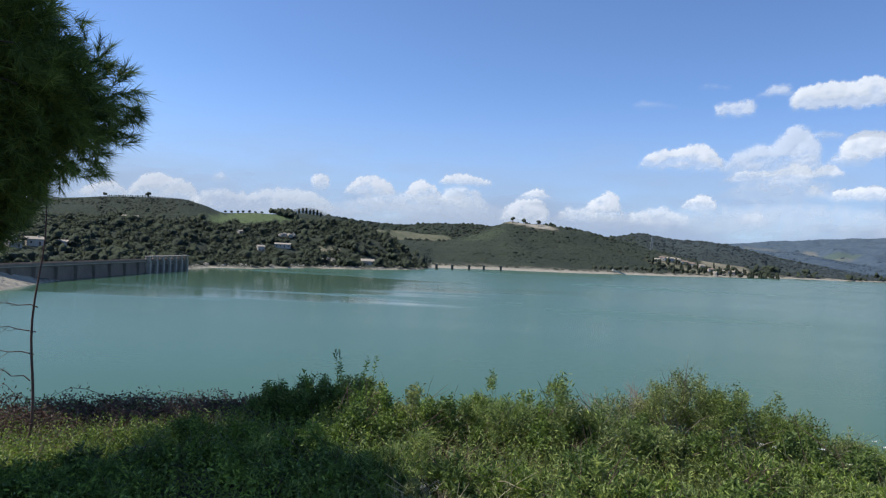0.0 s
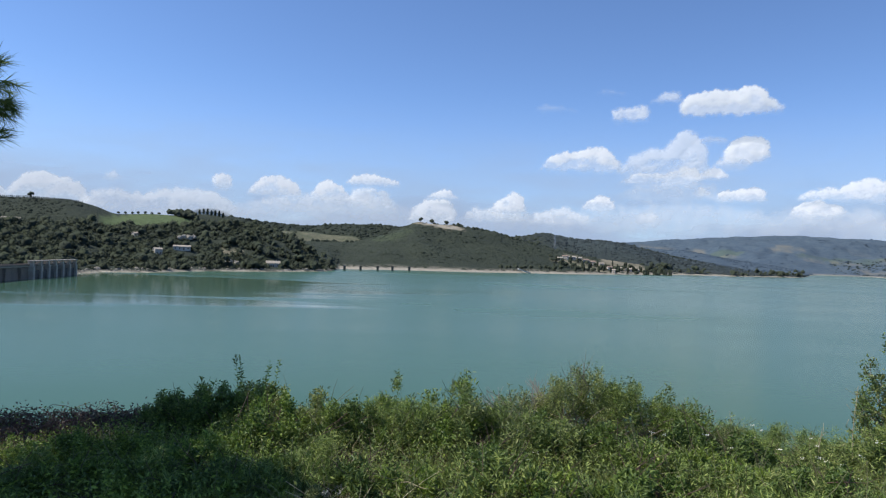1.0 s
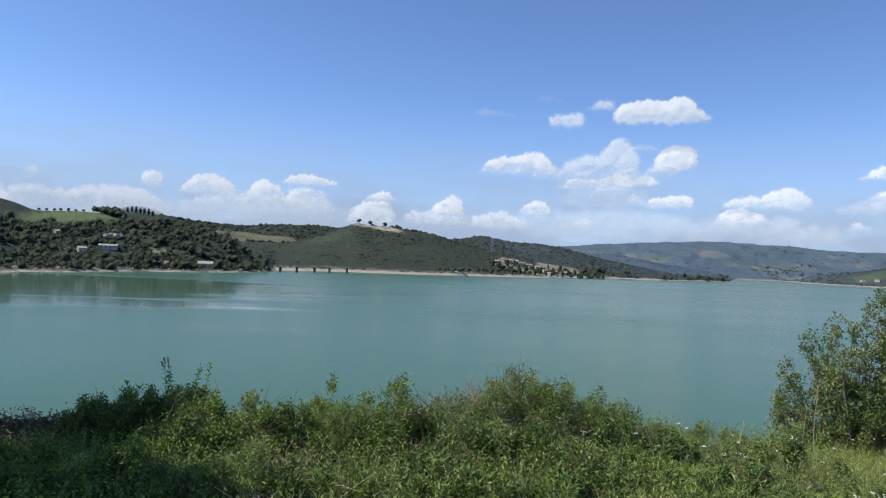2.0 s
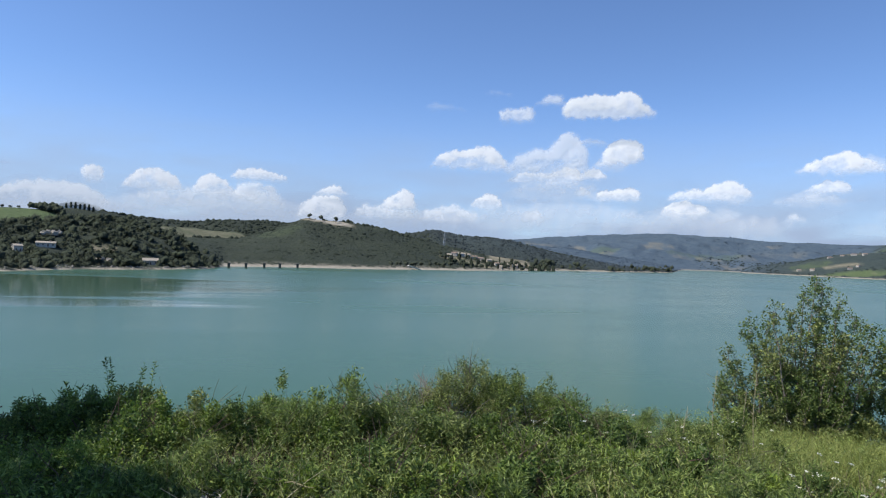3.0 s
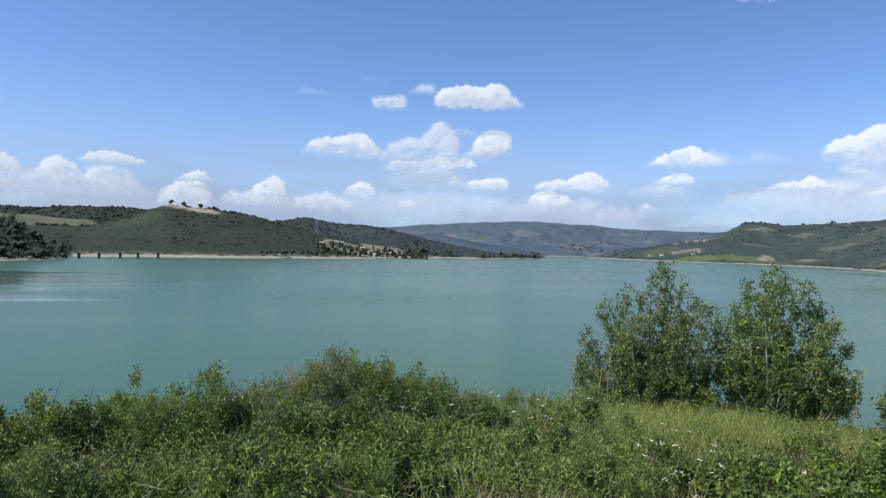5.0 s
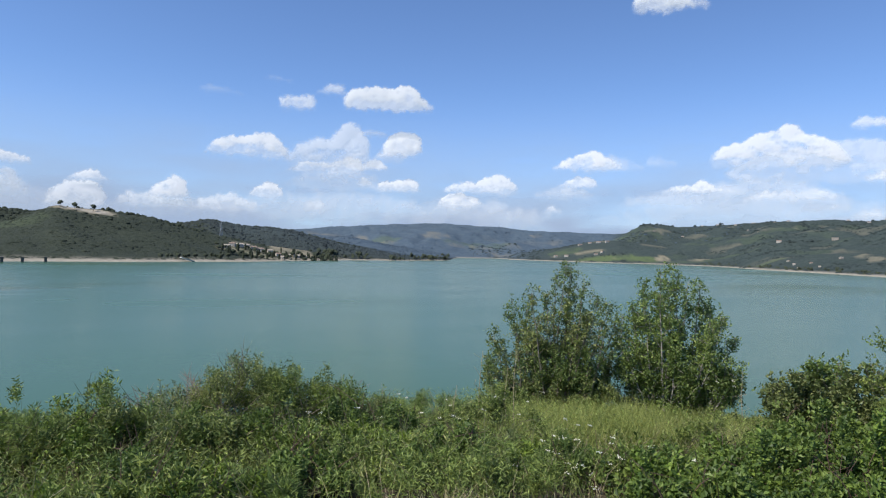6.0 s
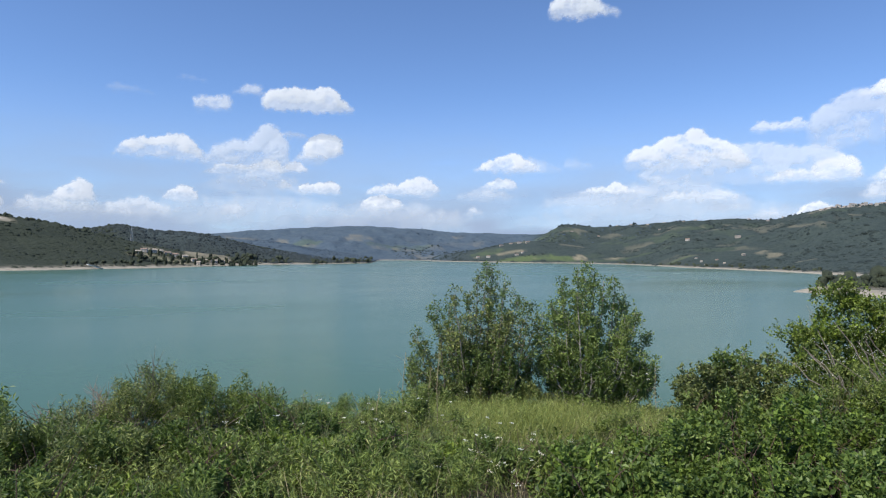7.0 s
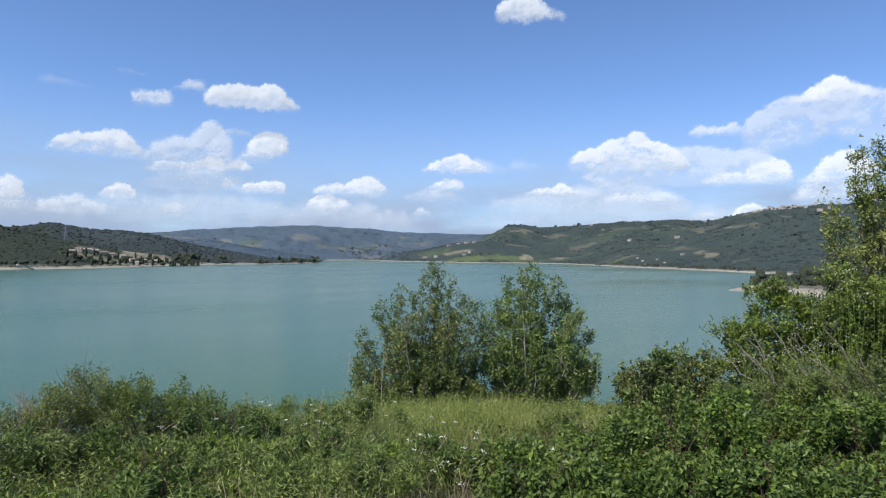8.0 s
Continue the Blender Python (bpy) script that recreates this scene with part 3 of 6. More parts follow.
# ---- far woods ----
def ball(level):
    """A ball without its underside, to shape crowns from."""
    bm = bmesh.new()
    bmesh.ops.create_icosphere(bm, subdivisions=level, radius=1.0)
    bm.verts.ensure_lookup_table()
    v = np.array([w.co[:] for w in bm.verts])
    f = np.array([[w.index for w in face.verts] for face in bm.faces])
    bm.free()
    f = f[v[f].mean(1)[:, 2] > -0.45]
    seen = np.unique(f)
    renamed = np.full(len(v), -1)
    renamed[seen] = np.arange(len(seen))
    return v[seen], renamed[f]


FINE_BALL, PLAIN_BALL = ball(2), ball(1)


def crowns(p, size, gen, tall=1.0, rough=0.22, shape=None):
    """Lumpy crowns at the places p: vertices and triangles of one joined mesh."""
    ICO_V, ICO_F = shape or FINE_BALL
    n = len(p)
    turn = gen.random(n) * 6.283
    v = ICO_V[None] * (1 + rough * gen.normal(size=(n, len(ICO_V), 1)).clip(-1.6, 1.6))
    c, s = np.cos(turn)[:, None], np.sin(turn)[:, None]
    v = np.stack([v[..., 0] * c - v[..., 1] * s, v[..., 0] * s + v[..., 1] * c, v[..., 2] * np.broadcast_to(tall, n)[:, None]], -1)
    v = v * np.broadcast_to(size, n)[:, None, None] + p[:, None]
    f = ICO_F[None] + (np.arange(n) * len(ICO_V))[:, None, None]
    return v.reshape(-1, 3), f.reshape(-1, 3)


def tufts(p, size, gen, count, blade):
    """Clumps of leaves over crowns: small bent rhombs on their shells."""
    n = len(p)
    d = sphere_dirs(n * count, gen)
    d[:, 2] = np.abs(d[:, 2]) * 0.9 + d[:, 2] * 0.1
    q = np.repeat(p, count, 0) + d * (np.repeat(np.broadcast_to(size, n), count) * gen.uniform(0.85, 1.15, n * count))[:, None]
    k = blade * gen.uniform(0.6, 1.4, n * count)
    return leaf_mesh(q, gen.normal(size=(n * count, 3)), unit(d + 0.55 * gen.normal(size=d.shape)), k, k * 0.8)


CLEARINGS = ((-15.3, 594, 0.42, 15), (-13.5, 622, 0.85, 14), (-6.4, 606, 0.75, 18), (-16.9, 668, 0.4, 14), (-31.5, 436, 0.9, 18), (-29.7, 444, 0.8, 16), (-32.8, 425, 0.8, 18), (-13.2, 665, 0.7, 14), (-9.8, 592, 0.7, 14))


def scatter(n, b0, b1, r0, r1, gen):
    b = gen.uniform(b0, b1, n)
    r = np.sqrt(gen.uniform(r0 ** 2, r1 ** 2, n))
    return b, r


def woods(name, label, mat, n, b0, b1, r0, r1, radius, spread, seed, lumps=1, limit=None, thin=0.0, shape=None, lift=0.75, tall=1.0, leafy=0, blade=1.0, rough=0.22, core=1.0):
    gen = np.random.default_rng(seed)
    b, r = scatter(n, b0, b1, r0, r1, gen)
    z = land(b, r)
    sand, meadow, dry, soil = cover(b, r, z)
    x, y = r * np.sin(np.radians(b)), r * np.cos(np.radians(b))
    ok = (z > np.where(b < -1, 1.3, 2.2)) & (np.maximum(meadow, dry) < 0.25) & (sand < 0.75)
    if thin:
        ok &= fbm(x / 130, y / 130, 3) > thin
    for cb, cr, wb, wr in CLEARINGS:
        ok &= ((b - cb) / wb) ** 2 + ((r - cr) / wr) ** 2 > 1
    if limit is not None:
        ok &= limit(b, r)
    b, r, z, x, y = b[ok], r[ok], z[ok], x[ok], y[ok]
    size = radius * np.exp(gen.normal(0, spread, len(b)).clip(-0.9, 0.6))
    p = np.stack([x, y, z + size * lift], 1)
    if lumps > 1:
        p = np.repeat(p, lumps, 0)
        size = np.repeat(size, lumps)
        p = p + gen.normal(size=p.shape) * size[:, None] * [0.55, 0.55, 0.42]
        size = size * gen.uniform(0.45, 0.8, len(size))
    v, f = crowns(p, size * core, gen, tall * gen.uniform(0.8, 1.25, len(p)), rough, shape)
    if leafy:
        lv, lf = tufts(p, size, gen, leafy, blade)
        f = np.concatenate([f, lf + len(v)])
        v = np.concatenate([v, lv])
    return tagged(mesh_object(name, v, f, mat, smooth_shade=True), label, "woods", kind="stuff")


woods("hillside_woods", "dense green woodland on the near hill beside the dam", WOODS_NEAR, 3500, -41, 0, 440, 830, 3.3, 0.45, 11, lumps=3, shape=PLAIN_BALL, leafy=18, blade=1.35, lift=0.12, tall=0.85, rough=0.25, core=0.9, limit=lambda b, r: r < along(b, HILLS["left_front"][1]) + 15)
woods("hedge_woods", "dark tree rows and copses on the back hill", WOODS_MID, 5000, -12, 16, 1180, 1760, 2.8, 0.4, 12, lift=0.0, tall=0.75, shape=PLAIN_BALL, limit=lambda b, r: (b > -9) | (r > 1360))
woods("hillside_woods", "dense dark scrub woodland on the middle hill", WOODS_MID, 22000, -8, 34, 740, 1640, 2.8, 0.4, 13, lift=-0.42, tall=0.55, shape=PLAIN_BALL, limit=lambda b, r: r < along(b, HILLS["middle"][1]) + 10)
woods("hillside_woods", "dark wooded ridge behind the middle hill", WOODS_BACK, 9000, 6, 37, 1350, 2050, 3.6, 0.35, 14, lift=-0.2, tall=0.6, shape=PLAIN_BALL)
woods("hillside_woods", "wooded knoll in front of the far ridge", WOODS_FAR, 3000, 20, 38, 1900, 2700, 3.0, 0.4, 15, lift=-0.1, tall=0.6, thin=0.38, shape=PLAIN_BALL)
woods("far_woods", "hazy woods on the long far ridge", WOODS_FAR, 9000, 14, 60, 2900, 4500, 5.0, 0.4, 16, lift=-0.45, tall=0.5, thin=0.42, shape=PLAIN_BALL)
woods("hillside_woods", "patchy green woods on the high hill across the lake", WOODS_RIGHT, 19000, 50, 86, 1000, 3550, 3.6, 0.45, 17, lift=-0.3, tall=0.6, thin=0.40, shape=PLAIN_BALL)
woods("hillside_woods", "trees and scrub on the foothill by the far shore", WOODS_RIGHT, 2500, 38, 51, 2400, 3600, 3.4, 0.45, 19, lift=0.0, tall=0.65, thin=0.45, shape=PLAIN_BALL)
woods("hillside_scrub", "low dark scrub on the vineyard hill", WOODS_MID, 4500, -41, -18.6, 800, 1135, 1.5, 0.4, 21, lift=-0.1, tall=0.7, shape=PLAIN_BALL, thin=0.38)
woods("dam_thicket", "trees and bushes on the bank behind the dam", WOODS_NEAR, 900, -42, -21, 280, 470, 2.4, 0.35, 20, lumps=3, shape=PLAIN_BALL, leafy=10, blade=1.0, limit=lambda b, r: r * np.sin(np.radians(-b)) > 172)
woods("shore_thicket", "dark bushes and trees on the low spit", WOODS_NEAR, 260, 71, 90, 470, 640, 3.2, 0.35, 18, lumps=3, shape=PLAIN_BALL, leafy=14, blade=1.0)
woods("shore_woods", "mixed green trees on the low point by the hamlet", WOODS_NEAR, 1700, 24.8, 36.6, 1150, 1950, 5.0, 0.35, 22, lumps=3, shape=PLAIN_BALL, leafy=4, blade=2.2, lift=0.9, limit=lambda b, r: (r > along(b, SHORE, 0.25) + 10) & (r < along(b, SHORE, 0.25) + 40 + 60 * smooth(31, 26, b)))
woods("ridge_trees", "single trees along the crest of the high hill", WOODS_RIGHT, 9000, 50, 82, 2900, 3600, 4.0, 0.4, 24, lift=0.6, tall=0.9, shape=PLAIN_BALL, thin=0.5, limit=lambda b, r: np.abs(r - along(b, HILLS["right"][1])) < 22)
woods("shore_woods", "dark bushes along the foot of the high hill", WOODS_NEAR, 1800, 57, 72, 1100, 2600, 3.0, 0.4, 23, lumps=2, shape=PLAIN_BALL, limit=lambda b, r: (r > along(b, SHORE, 0.25) + 25) & (r < along(b, SHORE, 0.25) + 110))
woods("ridge_trees", "trees along the crest of the middle hills", WOODS_MID, 7000, -6, 30, 950, 2000, 2.6, 0.4, 25, lift=0.15, tall=0.8, shape=PLAIN_BALL, limit=lambda b, r: (np.abs(r - along(b, HILLS["middle"][1])) < 14) | (np.abs(r - along(b, HILLS["middle_back"][1])) < 16))

# ---- clouds: white fair-weather heaps, far behind the hills ----
def cloud(base, tops, seed, solid=1.0, soft=0.10, low=0.45):
    """A heap cloud: the height of its flat base and the bearings and heights of its humps, in degrees. Puffs fill the body;
    its edge is crisp above and frays towards the base."""
    gen = np.random.default_rng(seed)
    hb, he = np.array([p[0] for p in tops]), np.array([p[1] for p in tops])
    wide, tall = hb[-1] - hb[0], max(he.max() - base, 0.4)
    low = max(low, 0.9 - 0.28 * tall)
    step = float(np.clip(wide / 130, 0.065, 0.13))
    u = np.arange(hb[0] - 0.7, hb[-1] + 0.7, step)
    v = np.arange(base - 0.6, he.max() + 0.45, step)
    U, V = np.meshgrid(u, v, indexing="ij")
    k = 0.17 + 0.35 * soft
    W = U + k * 2.2 * (fbm(U * 2.3 + seed * 3.7, V * 2.6 + seed, 5, 0.62) - 0.5)
    X = V + k * 2.0 * (fbm(U * 2.3 - seed, V * 2.6 + seed * 2.3, 5, 0.62) - 0.5)
    edge, relief = np.full(U.shape, -9.0), np.zeros(U.shape)
    for i in range(int(14 + 26 * min(wide, 10.0) / min(tall, 2.0) ** 0.5)):
        pu = gen.uniform(hb[0] + 0.05, hb[-1] - 0.05)
        top = np.interp(pu, hb, he)
        room = max(top - base, 0.12)
        rad = room * gen.uniform(0.16, 0.5) if i % 3 else min(room * 0.5, 0.55 * tall)
        rad = min(max(rad, 0.09), pu - hb[0] + 0.12, hb[-1] - pu + 0.12, 1.1)
        pv = top - rad - gen.exponential(0.10) * room if i % 2 else gen.uniform(base + rad * 0.5, max(top - rad, base + rad * 0.5))
        d = np.hypot(W - pu, X - pv)
        edge = np.maximum(edge, rad - d)
        bulge = np.sqrt(np.clip(1.5 * rad * rad - (U - pu) ** 2 - (V - pv) ** 2, 0, None))
        relief = np.maximum(relief, bulge + 0.25 * (pv < base + 0.4 * tall) * rad)
    grain = fbm(U * 3.4 + seed, V * 4.2, 4, 0.6) - 0.5
    height = np.clip((V - base) / tall, -1, 1)
    fray = soft + 0.25 * smooth(0.55, 0.0, height)
    dens = smooth(-0.5 * fray, 1.6 * fray, edge + grain * (0.10 + soft))
    crown = np.interp(W + 0.8 * (W - U), hb, he)
    sunk = (crown - V) / np.maximum(crown - base, 0.35)
    patch = fbm(U * 1.1 + seed * 1.9, V * 1.7 - seed, 3) - 0.5
    rim = smooth(1.0, 0.2, sunk + patch * 1.5 + grain * 0.6)
    dens *= (low + (1 - low) * rim) * smooth(-0.32, 0.18, (V - base) + grain * 0.6 + patch * 0.5)
    dens = np.clip(dens * solid, 0, 1)
    dens[[0, -1]], dens[:, [0, -1]] = 0, 0
    puffed = relief
    for i in range(max(3, int(0.45 / step))):
        puffed[1:-1, 1:-1] = (2 * puffed[1:-1, 1:-1] + puffed[2:, 1:-1] + puffed[:-2, 1:-1] + puffed[1:-1, 2:] + puffed[1:-1, :-2]) / 6
    depth = 4560 + 2.5 * seed + 14 * base + 70 * (1 - solid) - 46 * puffed + 60 * height * min(tall, 1.5) + 15 * np.clip(crown - V - 0.35 * (crown - base) + 0.8 * patch, 0, 1.6)
    b, e = np.radians(U), np.radians(V)
    P = np.stack([depth * np.sin(b) * np.cos(e), depth * np.cos(b) * np.cos(e), EYE + depth * np.sin(e)], -1)
    n, m = U.shape
    i, j = np.meshgrid(np.arange(n - 1), np.arange(m - 1), indexing="ij")
    a = i * m + j
    F = np.stack([a, a + m, a + m + 1, a + 1], -1).reshape(-1, 4)
    F = F[dens.ravel()[F].max(1) > 0.004]
    used = np.unique(F)
    remap = np.zeros(n * m, int)
    remap[used] = np.arange(len(used))
    ob = mesh_object("cloud", P.reshape(-1, 3)[used], remap[F], CLOUD, smooth_shade=True, attrs=(("thickness", dens.ravel()[used]),))
    return tagged(ob, "white sunlit cumulus cloud in a blue sky" if solid > 0.7 else "thin pale grey-white wisp of cloud", "cloud", "fair-weather clouds")


cloud(2.6, ((-29.8, 2.6), (-28.4, 3.5), (-27.3, 3.9), (-26.5, 4.2), (-25.4, 3.1)), 1)
cloud(2.8, ((-25.6, 3.3), (-24.7, 4.3), (-24.1, 4.8), (-23.1, 5.1), (-22.3, 4.8), (-21.3, 4.6), (-20.3, 3.3)), 2)
cloud(4.7, ((-19.3, 4.9), (-18.7, 5.5), (-18.1, 5.0)), 3, solid=0.6, soft=0.2)
cloud(2.3, ((-21.4, 2.6), (-19.5, 4.1), (-18.2, 4.2), (-16.4, 3.9), (-14.7, 4.6), (-12.8, 4.7), (-11.5, 4.5), (-9.5, 3.4)), 4, solid=0.8, soft=0.2)
cloud(4.6, ((-11.3, 5.1), (-11.0, 5.9), (-10.3, 6.1), (-10.0, 5.1)), 5, solid=0.95)
cloud(4.3, ((-8.8, 4.5), (-7.9, 5.4), (-7.0, 6.1), (-6.0, 6.1), (-5.0, 5.6), (-4.2, 4.6)), 6)
cloud(3.3, ((-9.5, 3.4), (-7.2, 4.2), (-4.3, 4.7), (-1.4, 4.8), (1.5, 5.0), (3.8, 4.1)), 7, solid=0.6, soft=0.3)
cloud(4.3, ((-3.5, 4.6), (-2.7, 5.7), (-2.1, 6.0), (-1.4, 5.7), (-0.4, 4.9)), 8)
cloud(5.6, ((-0.6, 5.8), (-0.0, 6.5), (1.0, 6.7), (2.0, 6.6), (3.8, 6.1)), 9)
cloud(3.8, ((-0.3, 4.5), (0.5, 5.5), (1.9, 5.7), (3.4, 4.6)), 10, solid=0.75, soft=0.2)
cloud(1.7, ((-19.0, 2.0), (-13.7, 3.0), (-6.7, 4.0), (0.6, 4.2), (5.4, 4.0), (10.7, 3.0)), 11, solid=0.42, soft=0.5, low=0.7)
cloud(4.7, ((6.2, 4.9), (7.0, 5.4), (7.8, 5.7), (8.9, 5.0)), 12)
cloud(2.8, ((4.7, 3.1), (5.6, 4.2), (6.6, 4.8), (7.8, 4.8), (8.8, 3.5)), 13, solid=0.85)
cloud(3.7, ((11.4, 3.9), (12.2, 4.6), (13.1, 5.2), (13.7, 5.6), (14.3, 4.7), (14.8, 4.0)), 14)
cloud(2.9, ((9.2, 3.1), (10.3, 4.3), (11.7, 4.1), (13.2, 3.8), (14.6, 3.8), (18.0, 4.5), (20.0, 3.6)), 15, solid=0.7, soft=0.2)
cloud(4.1, ((19.3, 4.2), (19.9, 5.0), (20.9, 5.6), (21.6, 5.2), (22.1, 4.2)), 16)
cloud(2.3, ((8.5, 2.4), (12.2, 3.7), (18.0, 4.1), (24.8, 5.1), (30.4, 5.0), (34.1, 4.5), (39.4, 5.0), (44.8, 3.5)), 17, solid=0.42, soft=0.5, low=0.7)
cloud(11.9, ((27.0, 12.1), (27.4, 13.1), (28.5, 13.8), (29.7, 13.9), (31.1, 13.7), (32.3, 14.1), (33.2, 13.3), (34.5, 12.2)), 18, low=0.75)
cloud(11.5, ((21.7, 11.9), (22.2, 12.7), (23.1, 12.7), (24.2, 12.8), (24.5, 11.9)), 19, solid=0.75, soft=0.2)
cloud(12.9, ((24.6, 13.0), (25.7, 13.8), (26.4, 13.9), (27.3, 13.1)), 20, solid=0.65, soft=0.2)
cloud(13.7, ((20.4, 13.8), (21.3, 14.1), (22.4, 13.8)), 21, solid=0.28, soft=0.3)
cloud(12.3, ((15.4, 12.4), (16.1, 13.1), (16.9, 12.8), (18.6, 12.4)), 22, solid=0.28, soft=0.3)
cloud(7.5, ((15.8, 7.6), (16.9, 8.8), (18.1, 9.2), (19.1, 9.1), (19.9, 9.5), (21.0, 9.5), (21.8, 8.8), (22.5, 8.0)), 23)
cloud(7.0, ((22.2, 7.7), (23.7, 9.0), (25.1, 9.4), (26.5, 9.4), (27.1, 10.4), (27.7, 11.0), (28.2, 10.1), (28.8, 9.1), (29.2, 7.5)), 24, solid=0.72, soft=0.2)
cloud(9.6, ((27.6, 9.8), (28.6, 10.1), (29.8, 10.3), (30.9, 9.8)), 25, solid=0.62, soft=0.2)
cloud(6.4, ((22.2, 6.4), (23.0, 7.1), (23.8, 7.4), (24.9, 7.4), (26.1, 7.3), (27.1, 7.8), (27.9, 8.0), (28.7, 6.9)), 26, solid=0.95)
cloud(5.1, ((22.3, 5.5), (23.7, 6.4), (26.6, 6.8), (29.5, 6.5), (30.9, 5.6)), 27, solid=0.5, soft=0.35)
cloud(8.2, ((30.3, 8.5), (31.0, 9.5), (31.6, 10.2), (32.3, 10.1), (33.0, 10.1), (33.6, 8.8)), 28, low=0.85)
cloud(6.8, ((28.5, 7.1), (29.2, 7.7), (29.9, 7.9), (30.6, 7.2)), 29, solid=0.9, low=0.8)
cloud(7.5, ((29.3, 7.7), (30.3, 8.5), (31.4, 8.9), (32.3, 8.1)), 56, solid=0.62, soft=0.2)
cloud(5.1, ((29.8, 5.2), (30.4, 6.0), (31.3, 6.0), (32.1, 6.2), (33.0, 6.2), (33.6, 5.3)), 30)
cloud(5.5, ((28.4, 5.6), (28.9, 6.3), (29.5, 5.7)), 31, solid=0.85)
cloud(5.1, ((35.7, 5.4), (36.3, 5.9), (37.4, 6.2), (38.5, 6.2), (39.2, 6.5), (40.0, 6.9), (40.9, 6.7), (41.9, 5.8)), 32, solid=0.95)
cloud(3.9, ((35.3, 4.2), (35.8, 4.9), (36.8, 5.3), (37.9, 5.0), (39.4, 4.1)), 33, solid=0.95)
cloud(3.2, ((23.9, 3.4), (24.8, 4.5), (25.7, 3.5)), 34, solid=0.6, soft=0.2)
cloud(7.2, ((44.9, 7.4), (45.9, 8.1), (47.0, 8.6), (48.2, 8.9), (49.2, 8.4), (50.9, 7.3)), 35)
cloud(7.1, ((48.1, 7.5), (49.6, 8.6), (52.1, 7.6)), 36, solid=0.4, soft=0.3)
cloud(5.7, ((45.2, 5.8), (46.1, 6.4), (47.0, 6.8), (48.0, 6.7), (48.6, 5.9)), 37, solid=0.9)
cloud(4.8, ((43.4, 5.1), (45.1, 5.8), (47.1, 5.8), (48.2, 5.2)), 38, solid=0.5, soft=0.3)
cloud(3.5, ((44.1, 3.6), (45.0, 4.3), (45.7, 3.6)), 39, solid=0.6, soft=0.2)
cloud(19.5, ((51.2, 19.9), (51.8, 21.0), (52.9, 21.7), (54.1, 21.5), (54.8, 20.9), (56.9, 19.9)), 40, solid=0.95, soft=0.15, low=0.7)
cloud(7.3, ((57.5, 8.1), (58.5, 9.1), (59.9, 9.4), (61.0, 9.9), (62.1, 10.2), (62.8, 10.6), (63.6, 9.8), (64.6, 9.6), (65.5, 9.3), (66.3, 8.5), (67.1, 7.7)), 41, solid=0.95, soft=0.1, low=0.3)
cloud(6.0, ((58.5, 7.2), (61.7, 8.5), (65.2, 9.0), (67.8, 9.2), (69.9, 8.7), (71.9, 8.8), (73.3, 7.8), (74.1, 7.0), (74.6, 6.1)), 42, solid=0.55, soft=0.15)
cloud(6.0, ((67.8, 6.4), (69.1, 6.9), (71.1, 7.1), (72.3, 7.7), (73.3, 7.9), (74.4, 6.4)), 43, solid=0.95)
cloud(5.3, ((53.2, 5.4), (54.7, 5.9), (56.0, 6.0), (56.9, 6.5), (57.7, 5.9), (59.9, 5.4)), 44, solid=0.9)
cloud(3.7, ((50.0, 4.0), (51.4, 5.1), (53.8, 5.5), (57.1, 6.2), (60.8, 6.6), (64.0, 6.3), (66.4, 5.4), (67.0, 3.9)), 45, solid=0.42, soft=0.3)
cloud(4.6, ((59.9, 4.9), (61.3, 5.5), (63.1, 5.5), (65.3, 5.6), (66.6, 4.9)), 46, solid=0.7, soft=0.2)
cloud(9.8, ((67.0, 10.3), (67.8, 10.8), (69.1, 10.5), (70.3, 10.8), (71.0, 10.1)), 47, solid=0.75, soft=0.15)
cloud(8.3, ((70.9, 10.1), (72.1, 11.5), (73.3, 12.3), (74.3, 12.6), (75.5, 12.7), (76.3, 13.1), (77.1, 13.7), (77.8, 13.3), (79.0, 12.7), (80.4, 12.3), (82.7, 12.2), (85.2, 10.0), (86.3, 8.1)), 48, solid=0.6, soft=0.15)
cloud(11.8, ((74.3, 12.3), (75.8, 12.9), (76.6, 13.4), (77.2, 13.7), (77.9, 13.1), (79.0, 12.7), (80.3, 11.8)), 49)
cloud(5.8, ((74.8, 6.0), (76.0, 6.9), (76.9, 7.8), (77.8, 8.3), (78.7, 7.9), (80.1, 6.2)), 50, solid=0.95)
cloud(4.5, ((74.3, 4.9), (75.4, 6.0), (77.3, 6.0), (79.4, 5.9), (82.0, 4.8)), 51, solid=0.65, soft=0.25)
cloud(3.0, ((69.7, 3.2), (70.6, 4.0), (71.4, 4.6), (72.2, 4.3), (73.0, 3.2)), 52, solid=0.95)
cloud(3.2, ((66.6, 3.4), (68.5, 4.1), (70.0, 3.3)), 53, solid=0.5, soft=0.25)
cloud(7.4, ((52.2, 7.6), (53.2, 8.5), (54.8, 7.6)), 54, solid=0.32, soft=0.3)
cloud(2.5, ((48.5, 3.1), (52.4, 4.3), (59.9, 5.1), (66.2, 4.9), (70.3, 4.4), (75.1, 3.0)), 55, solid=0.3, soft=0.5, low=0.7)


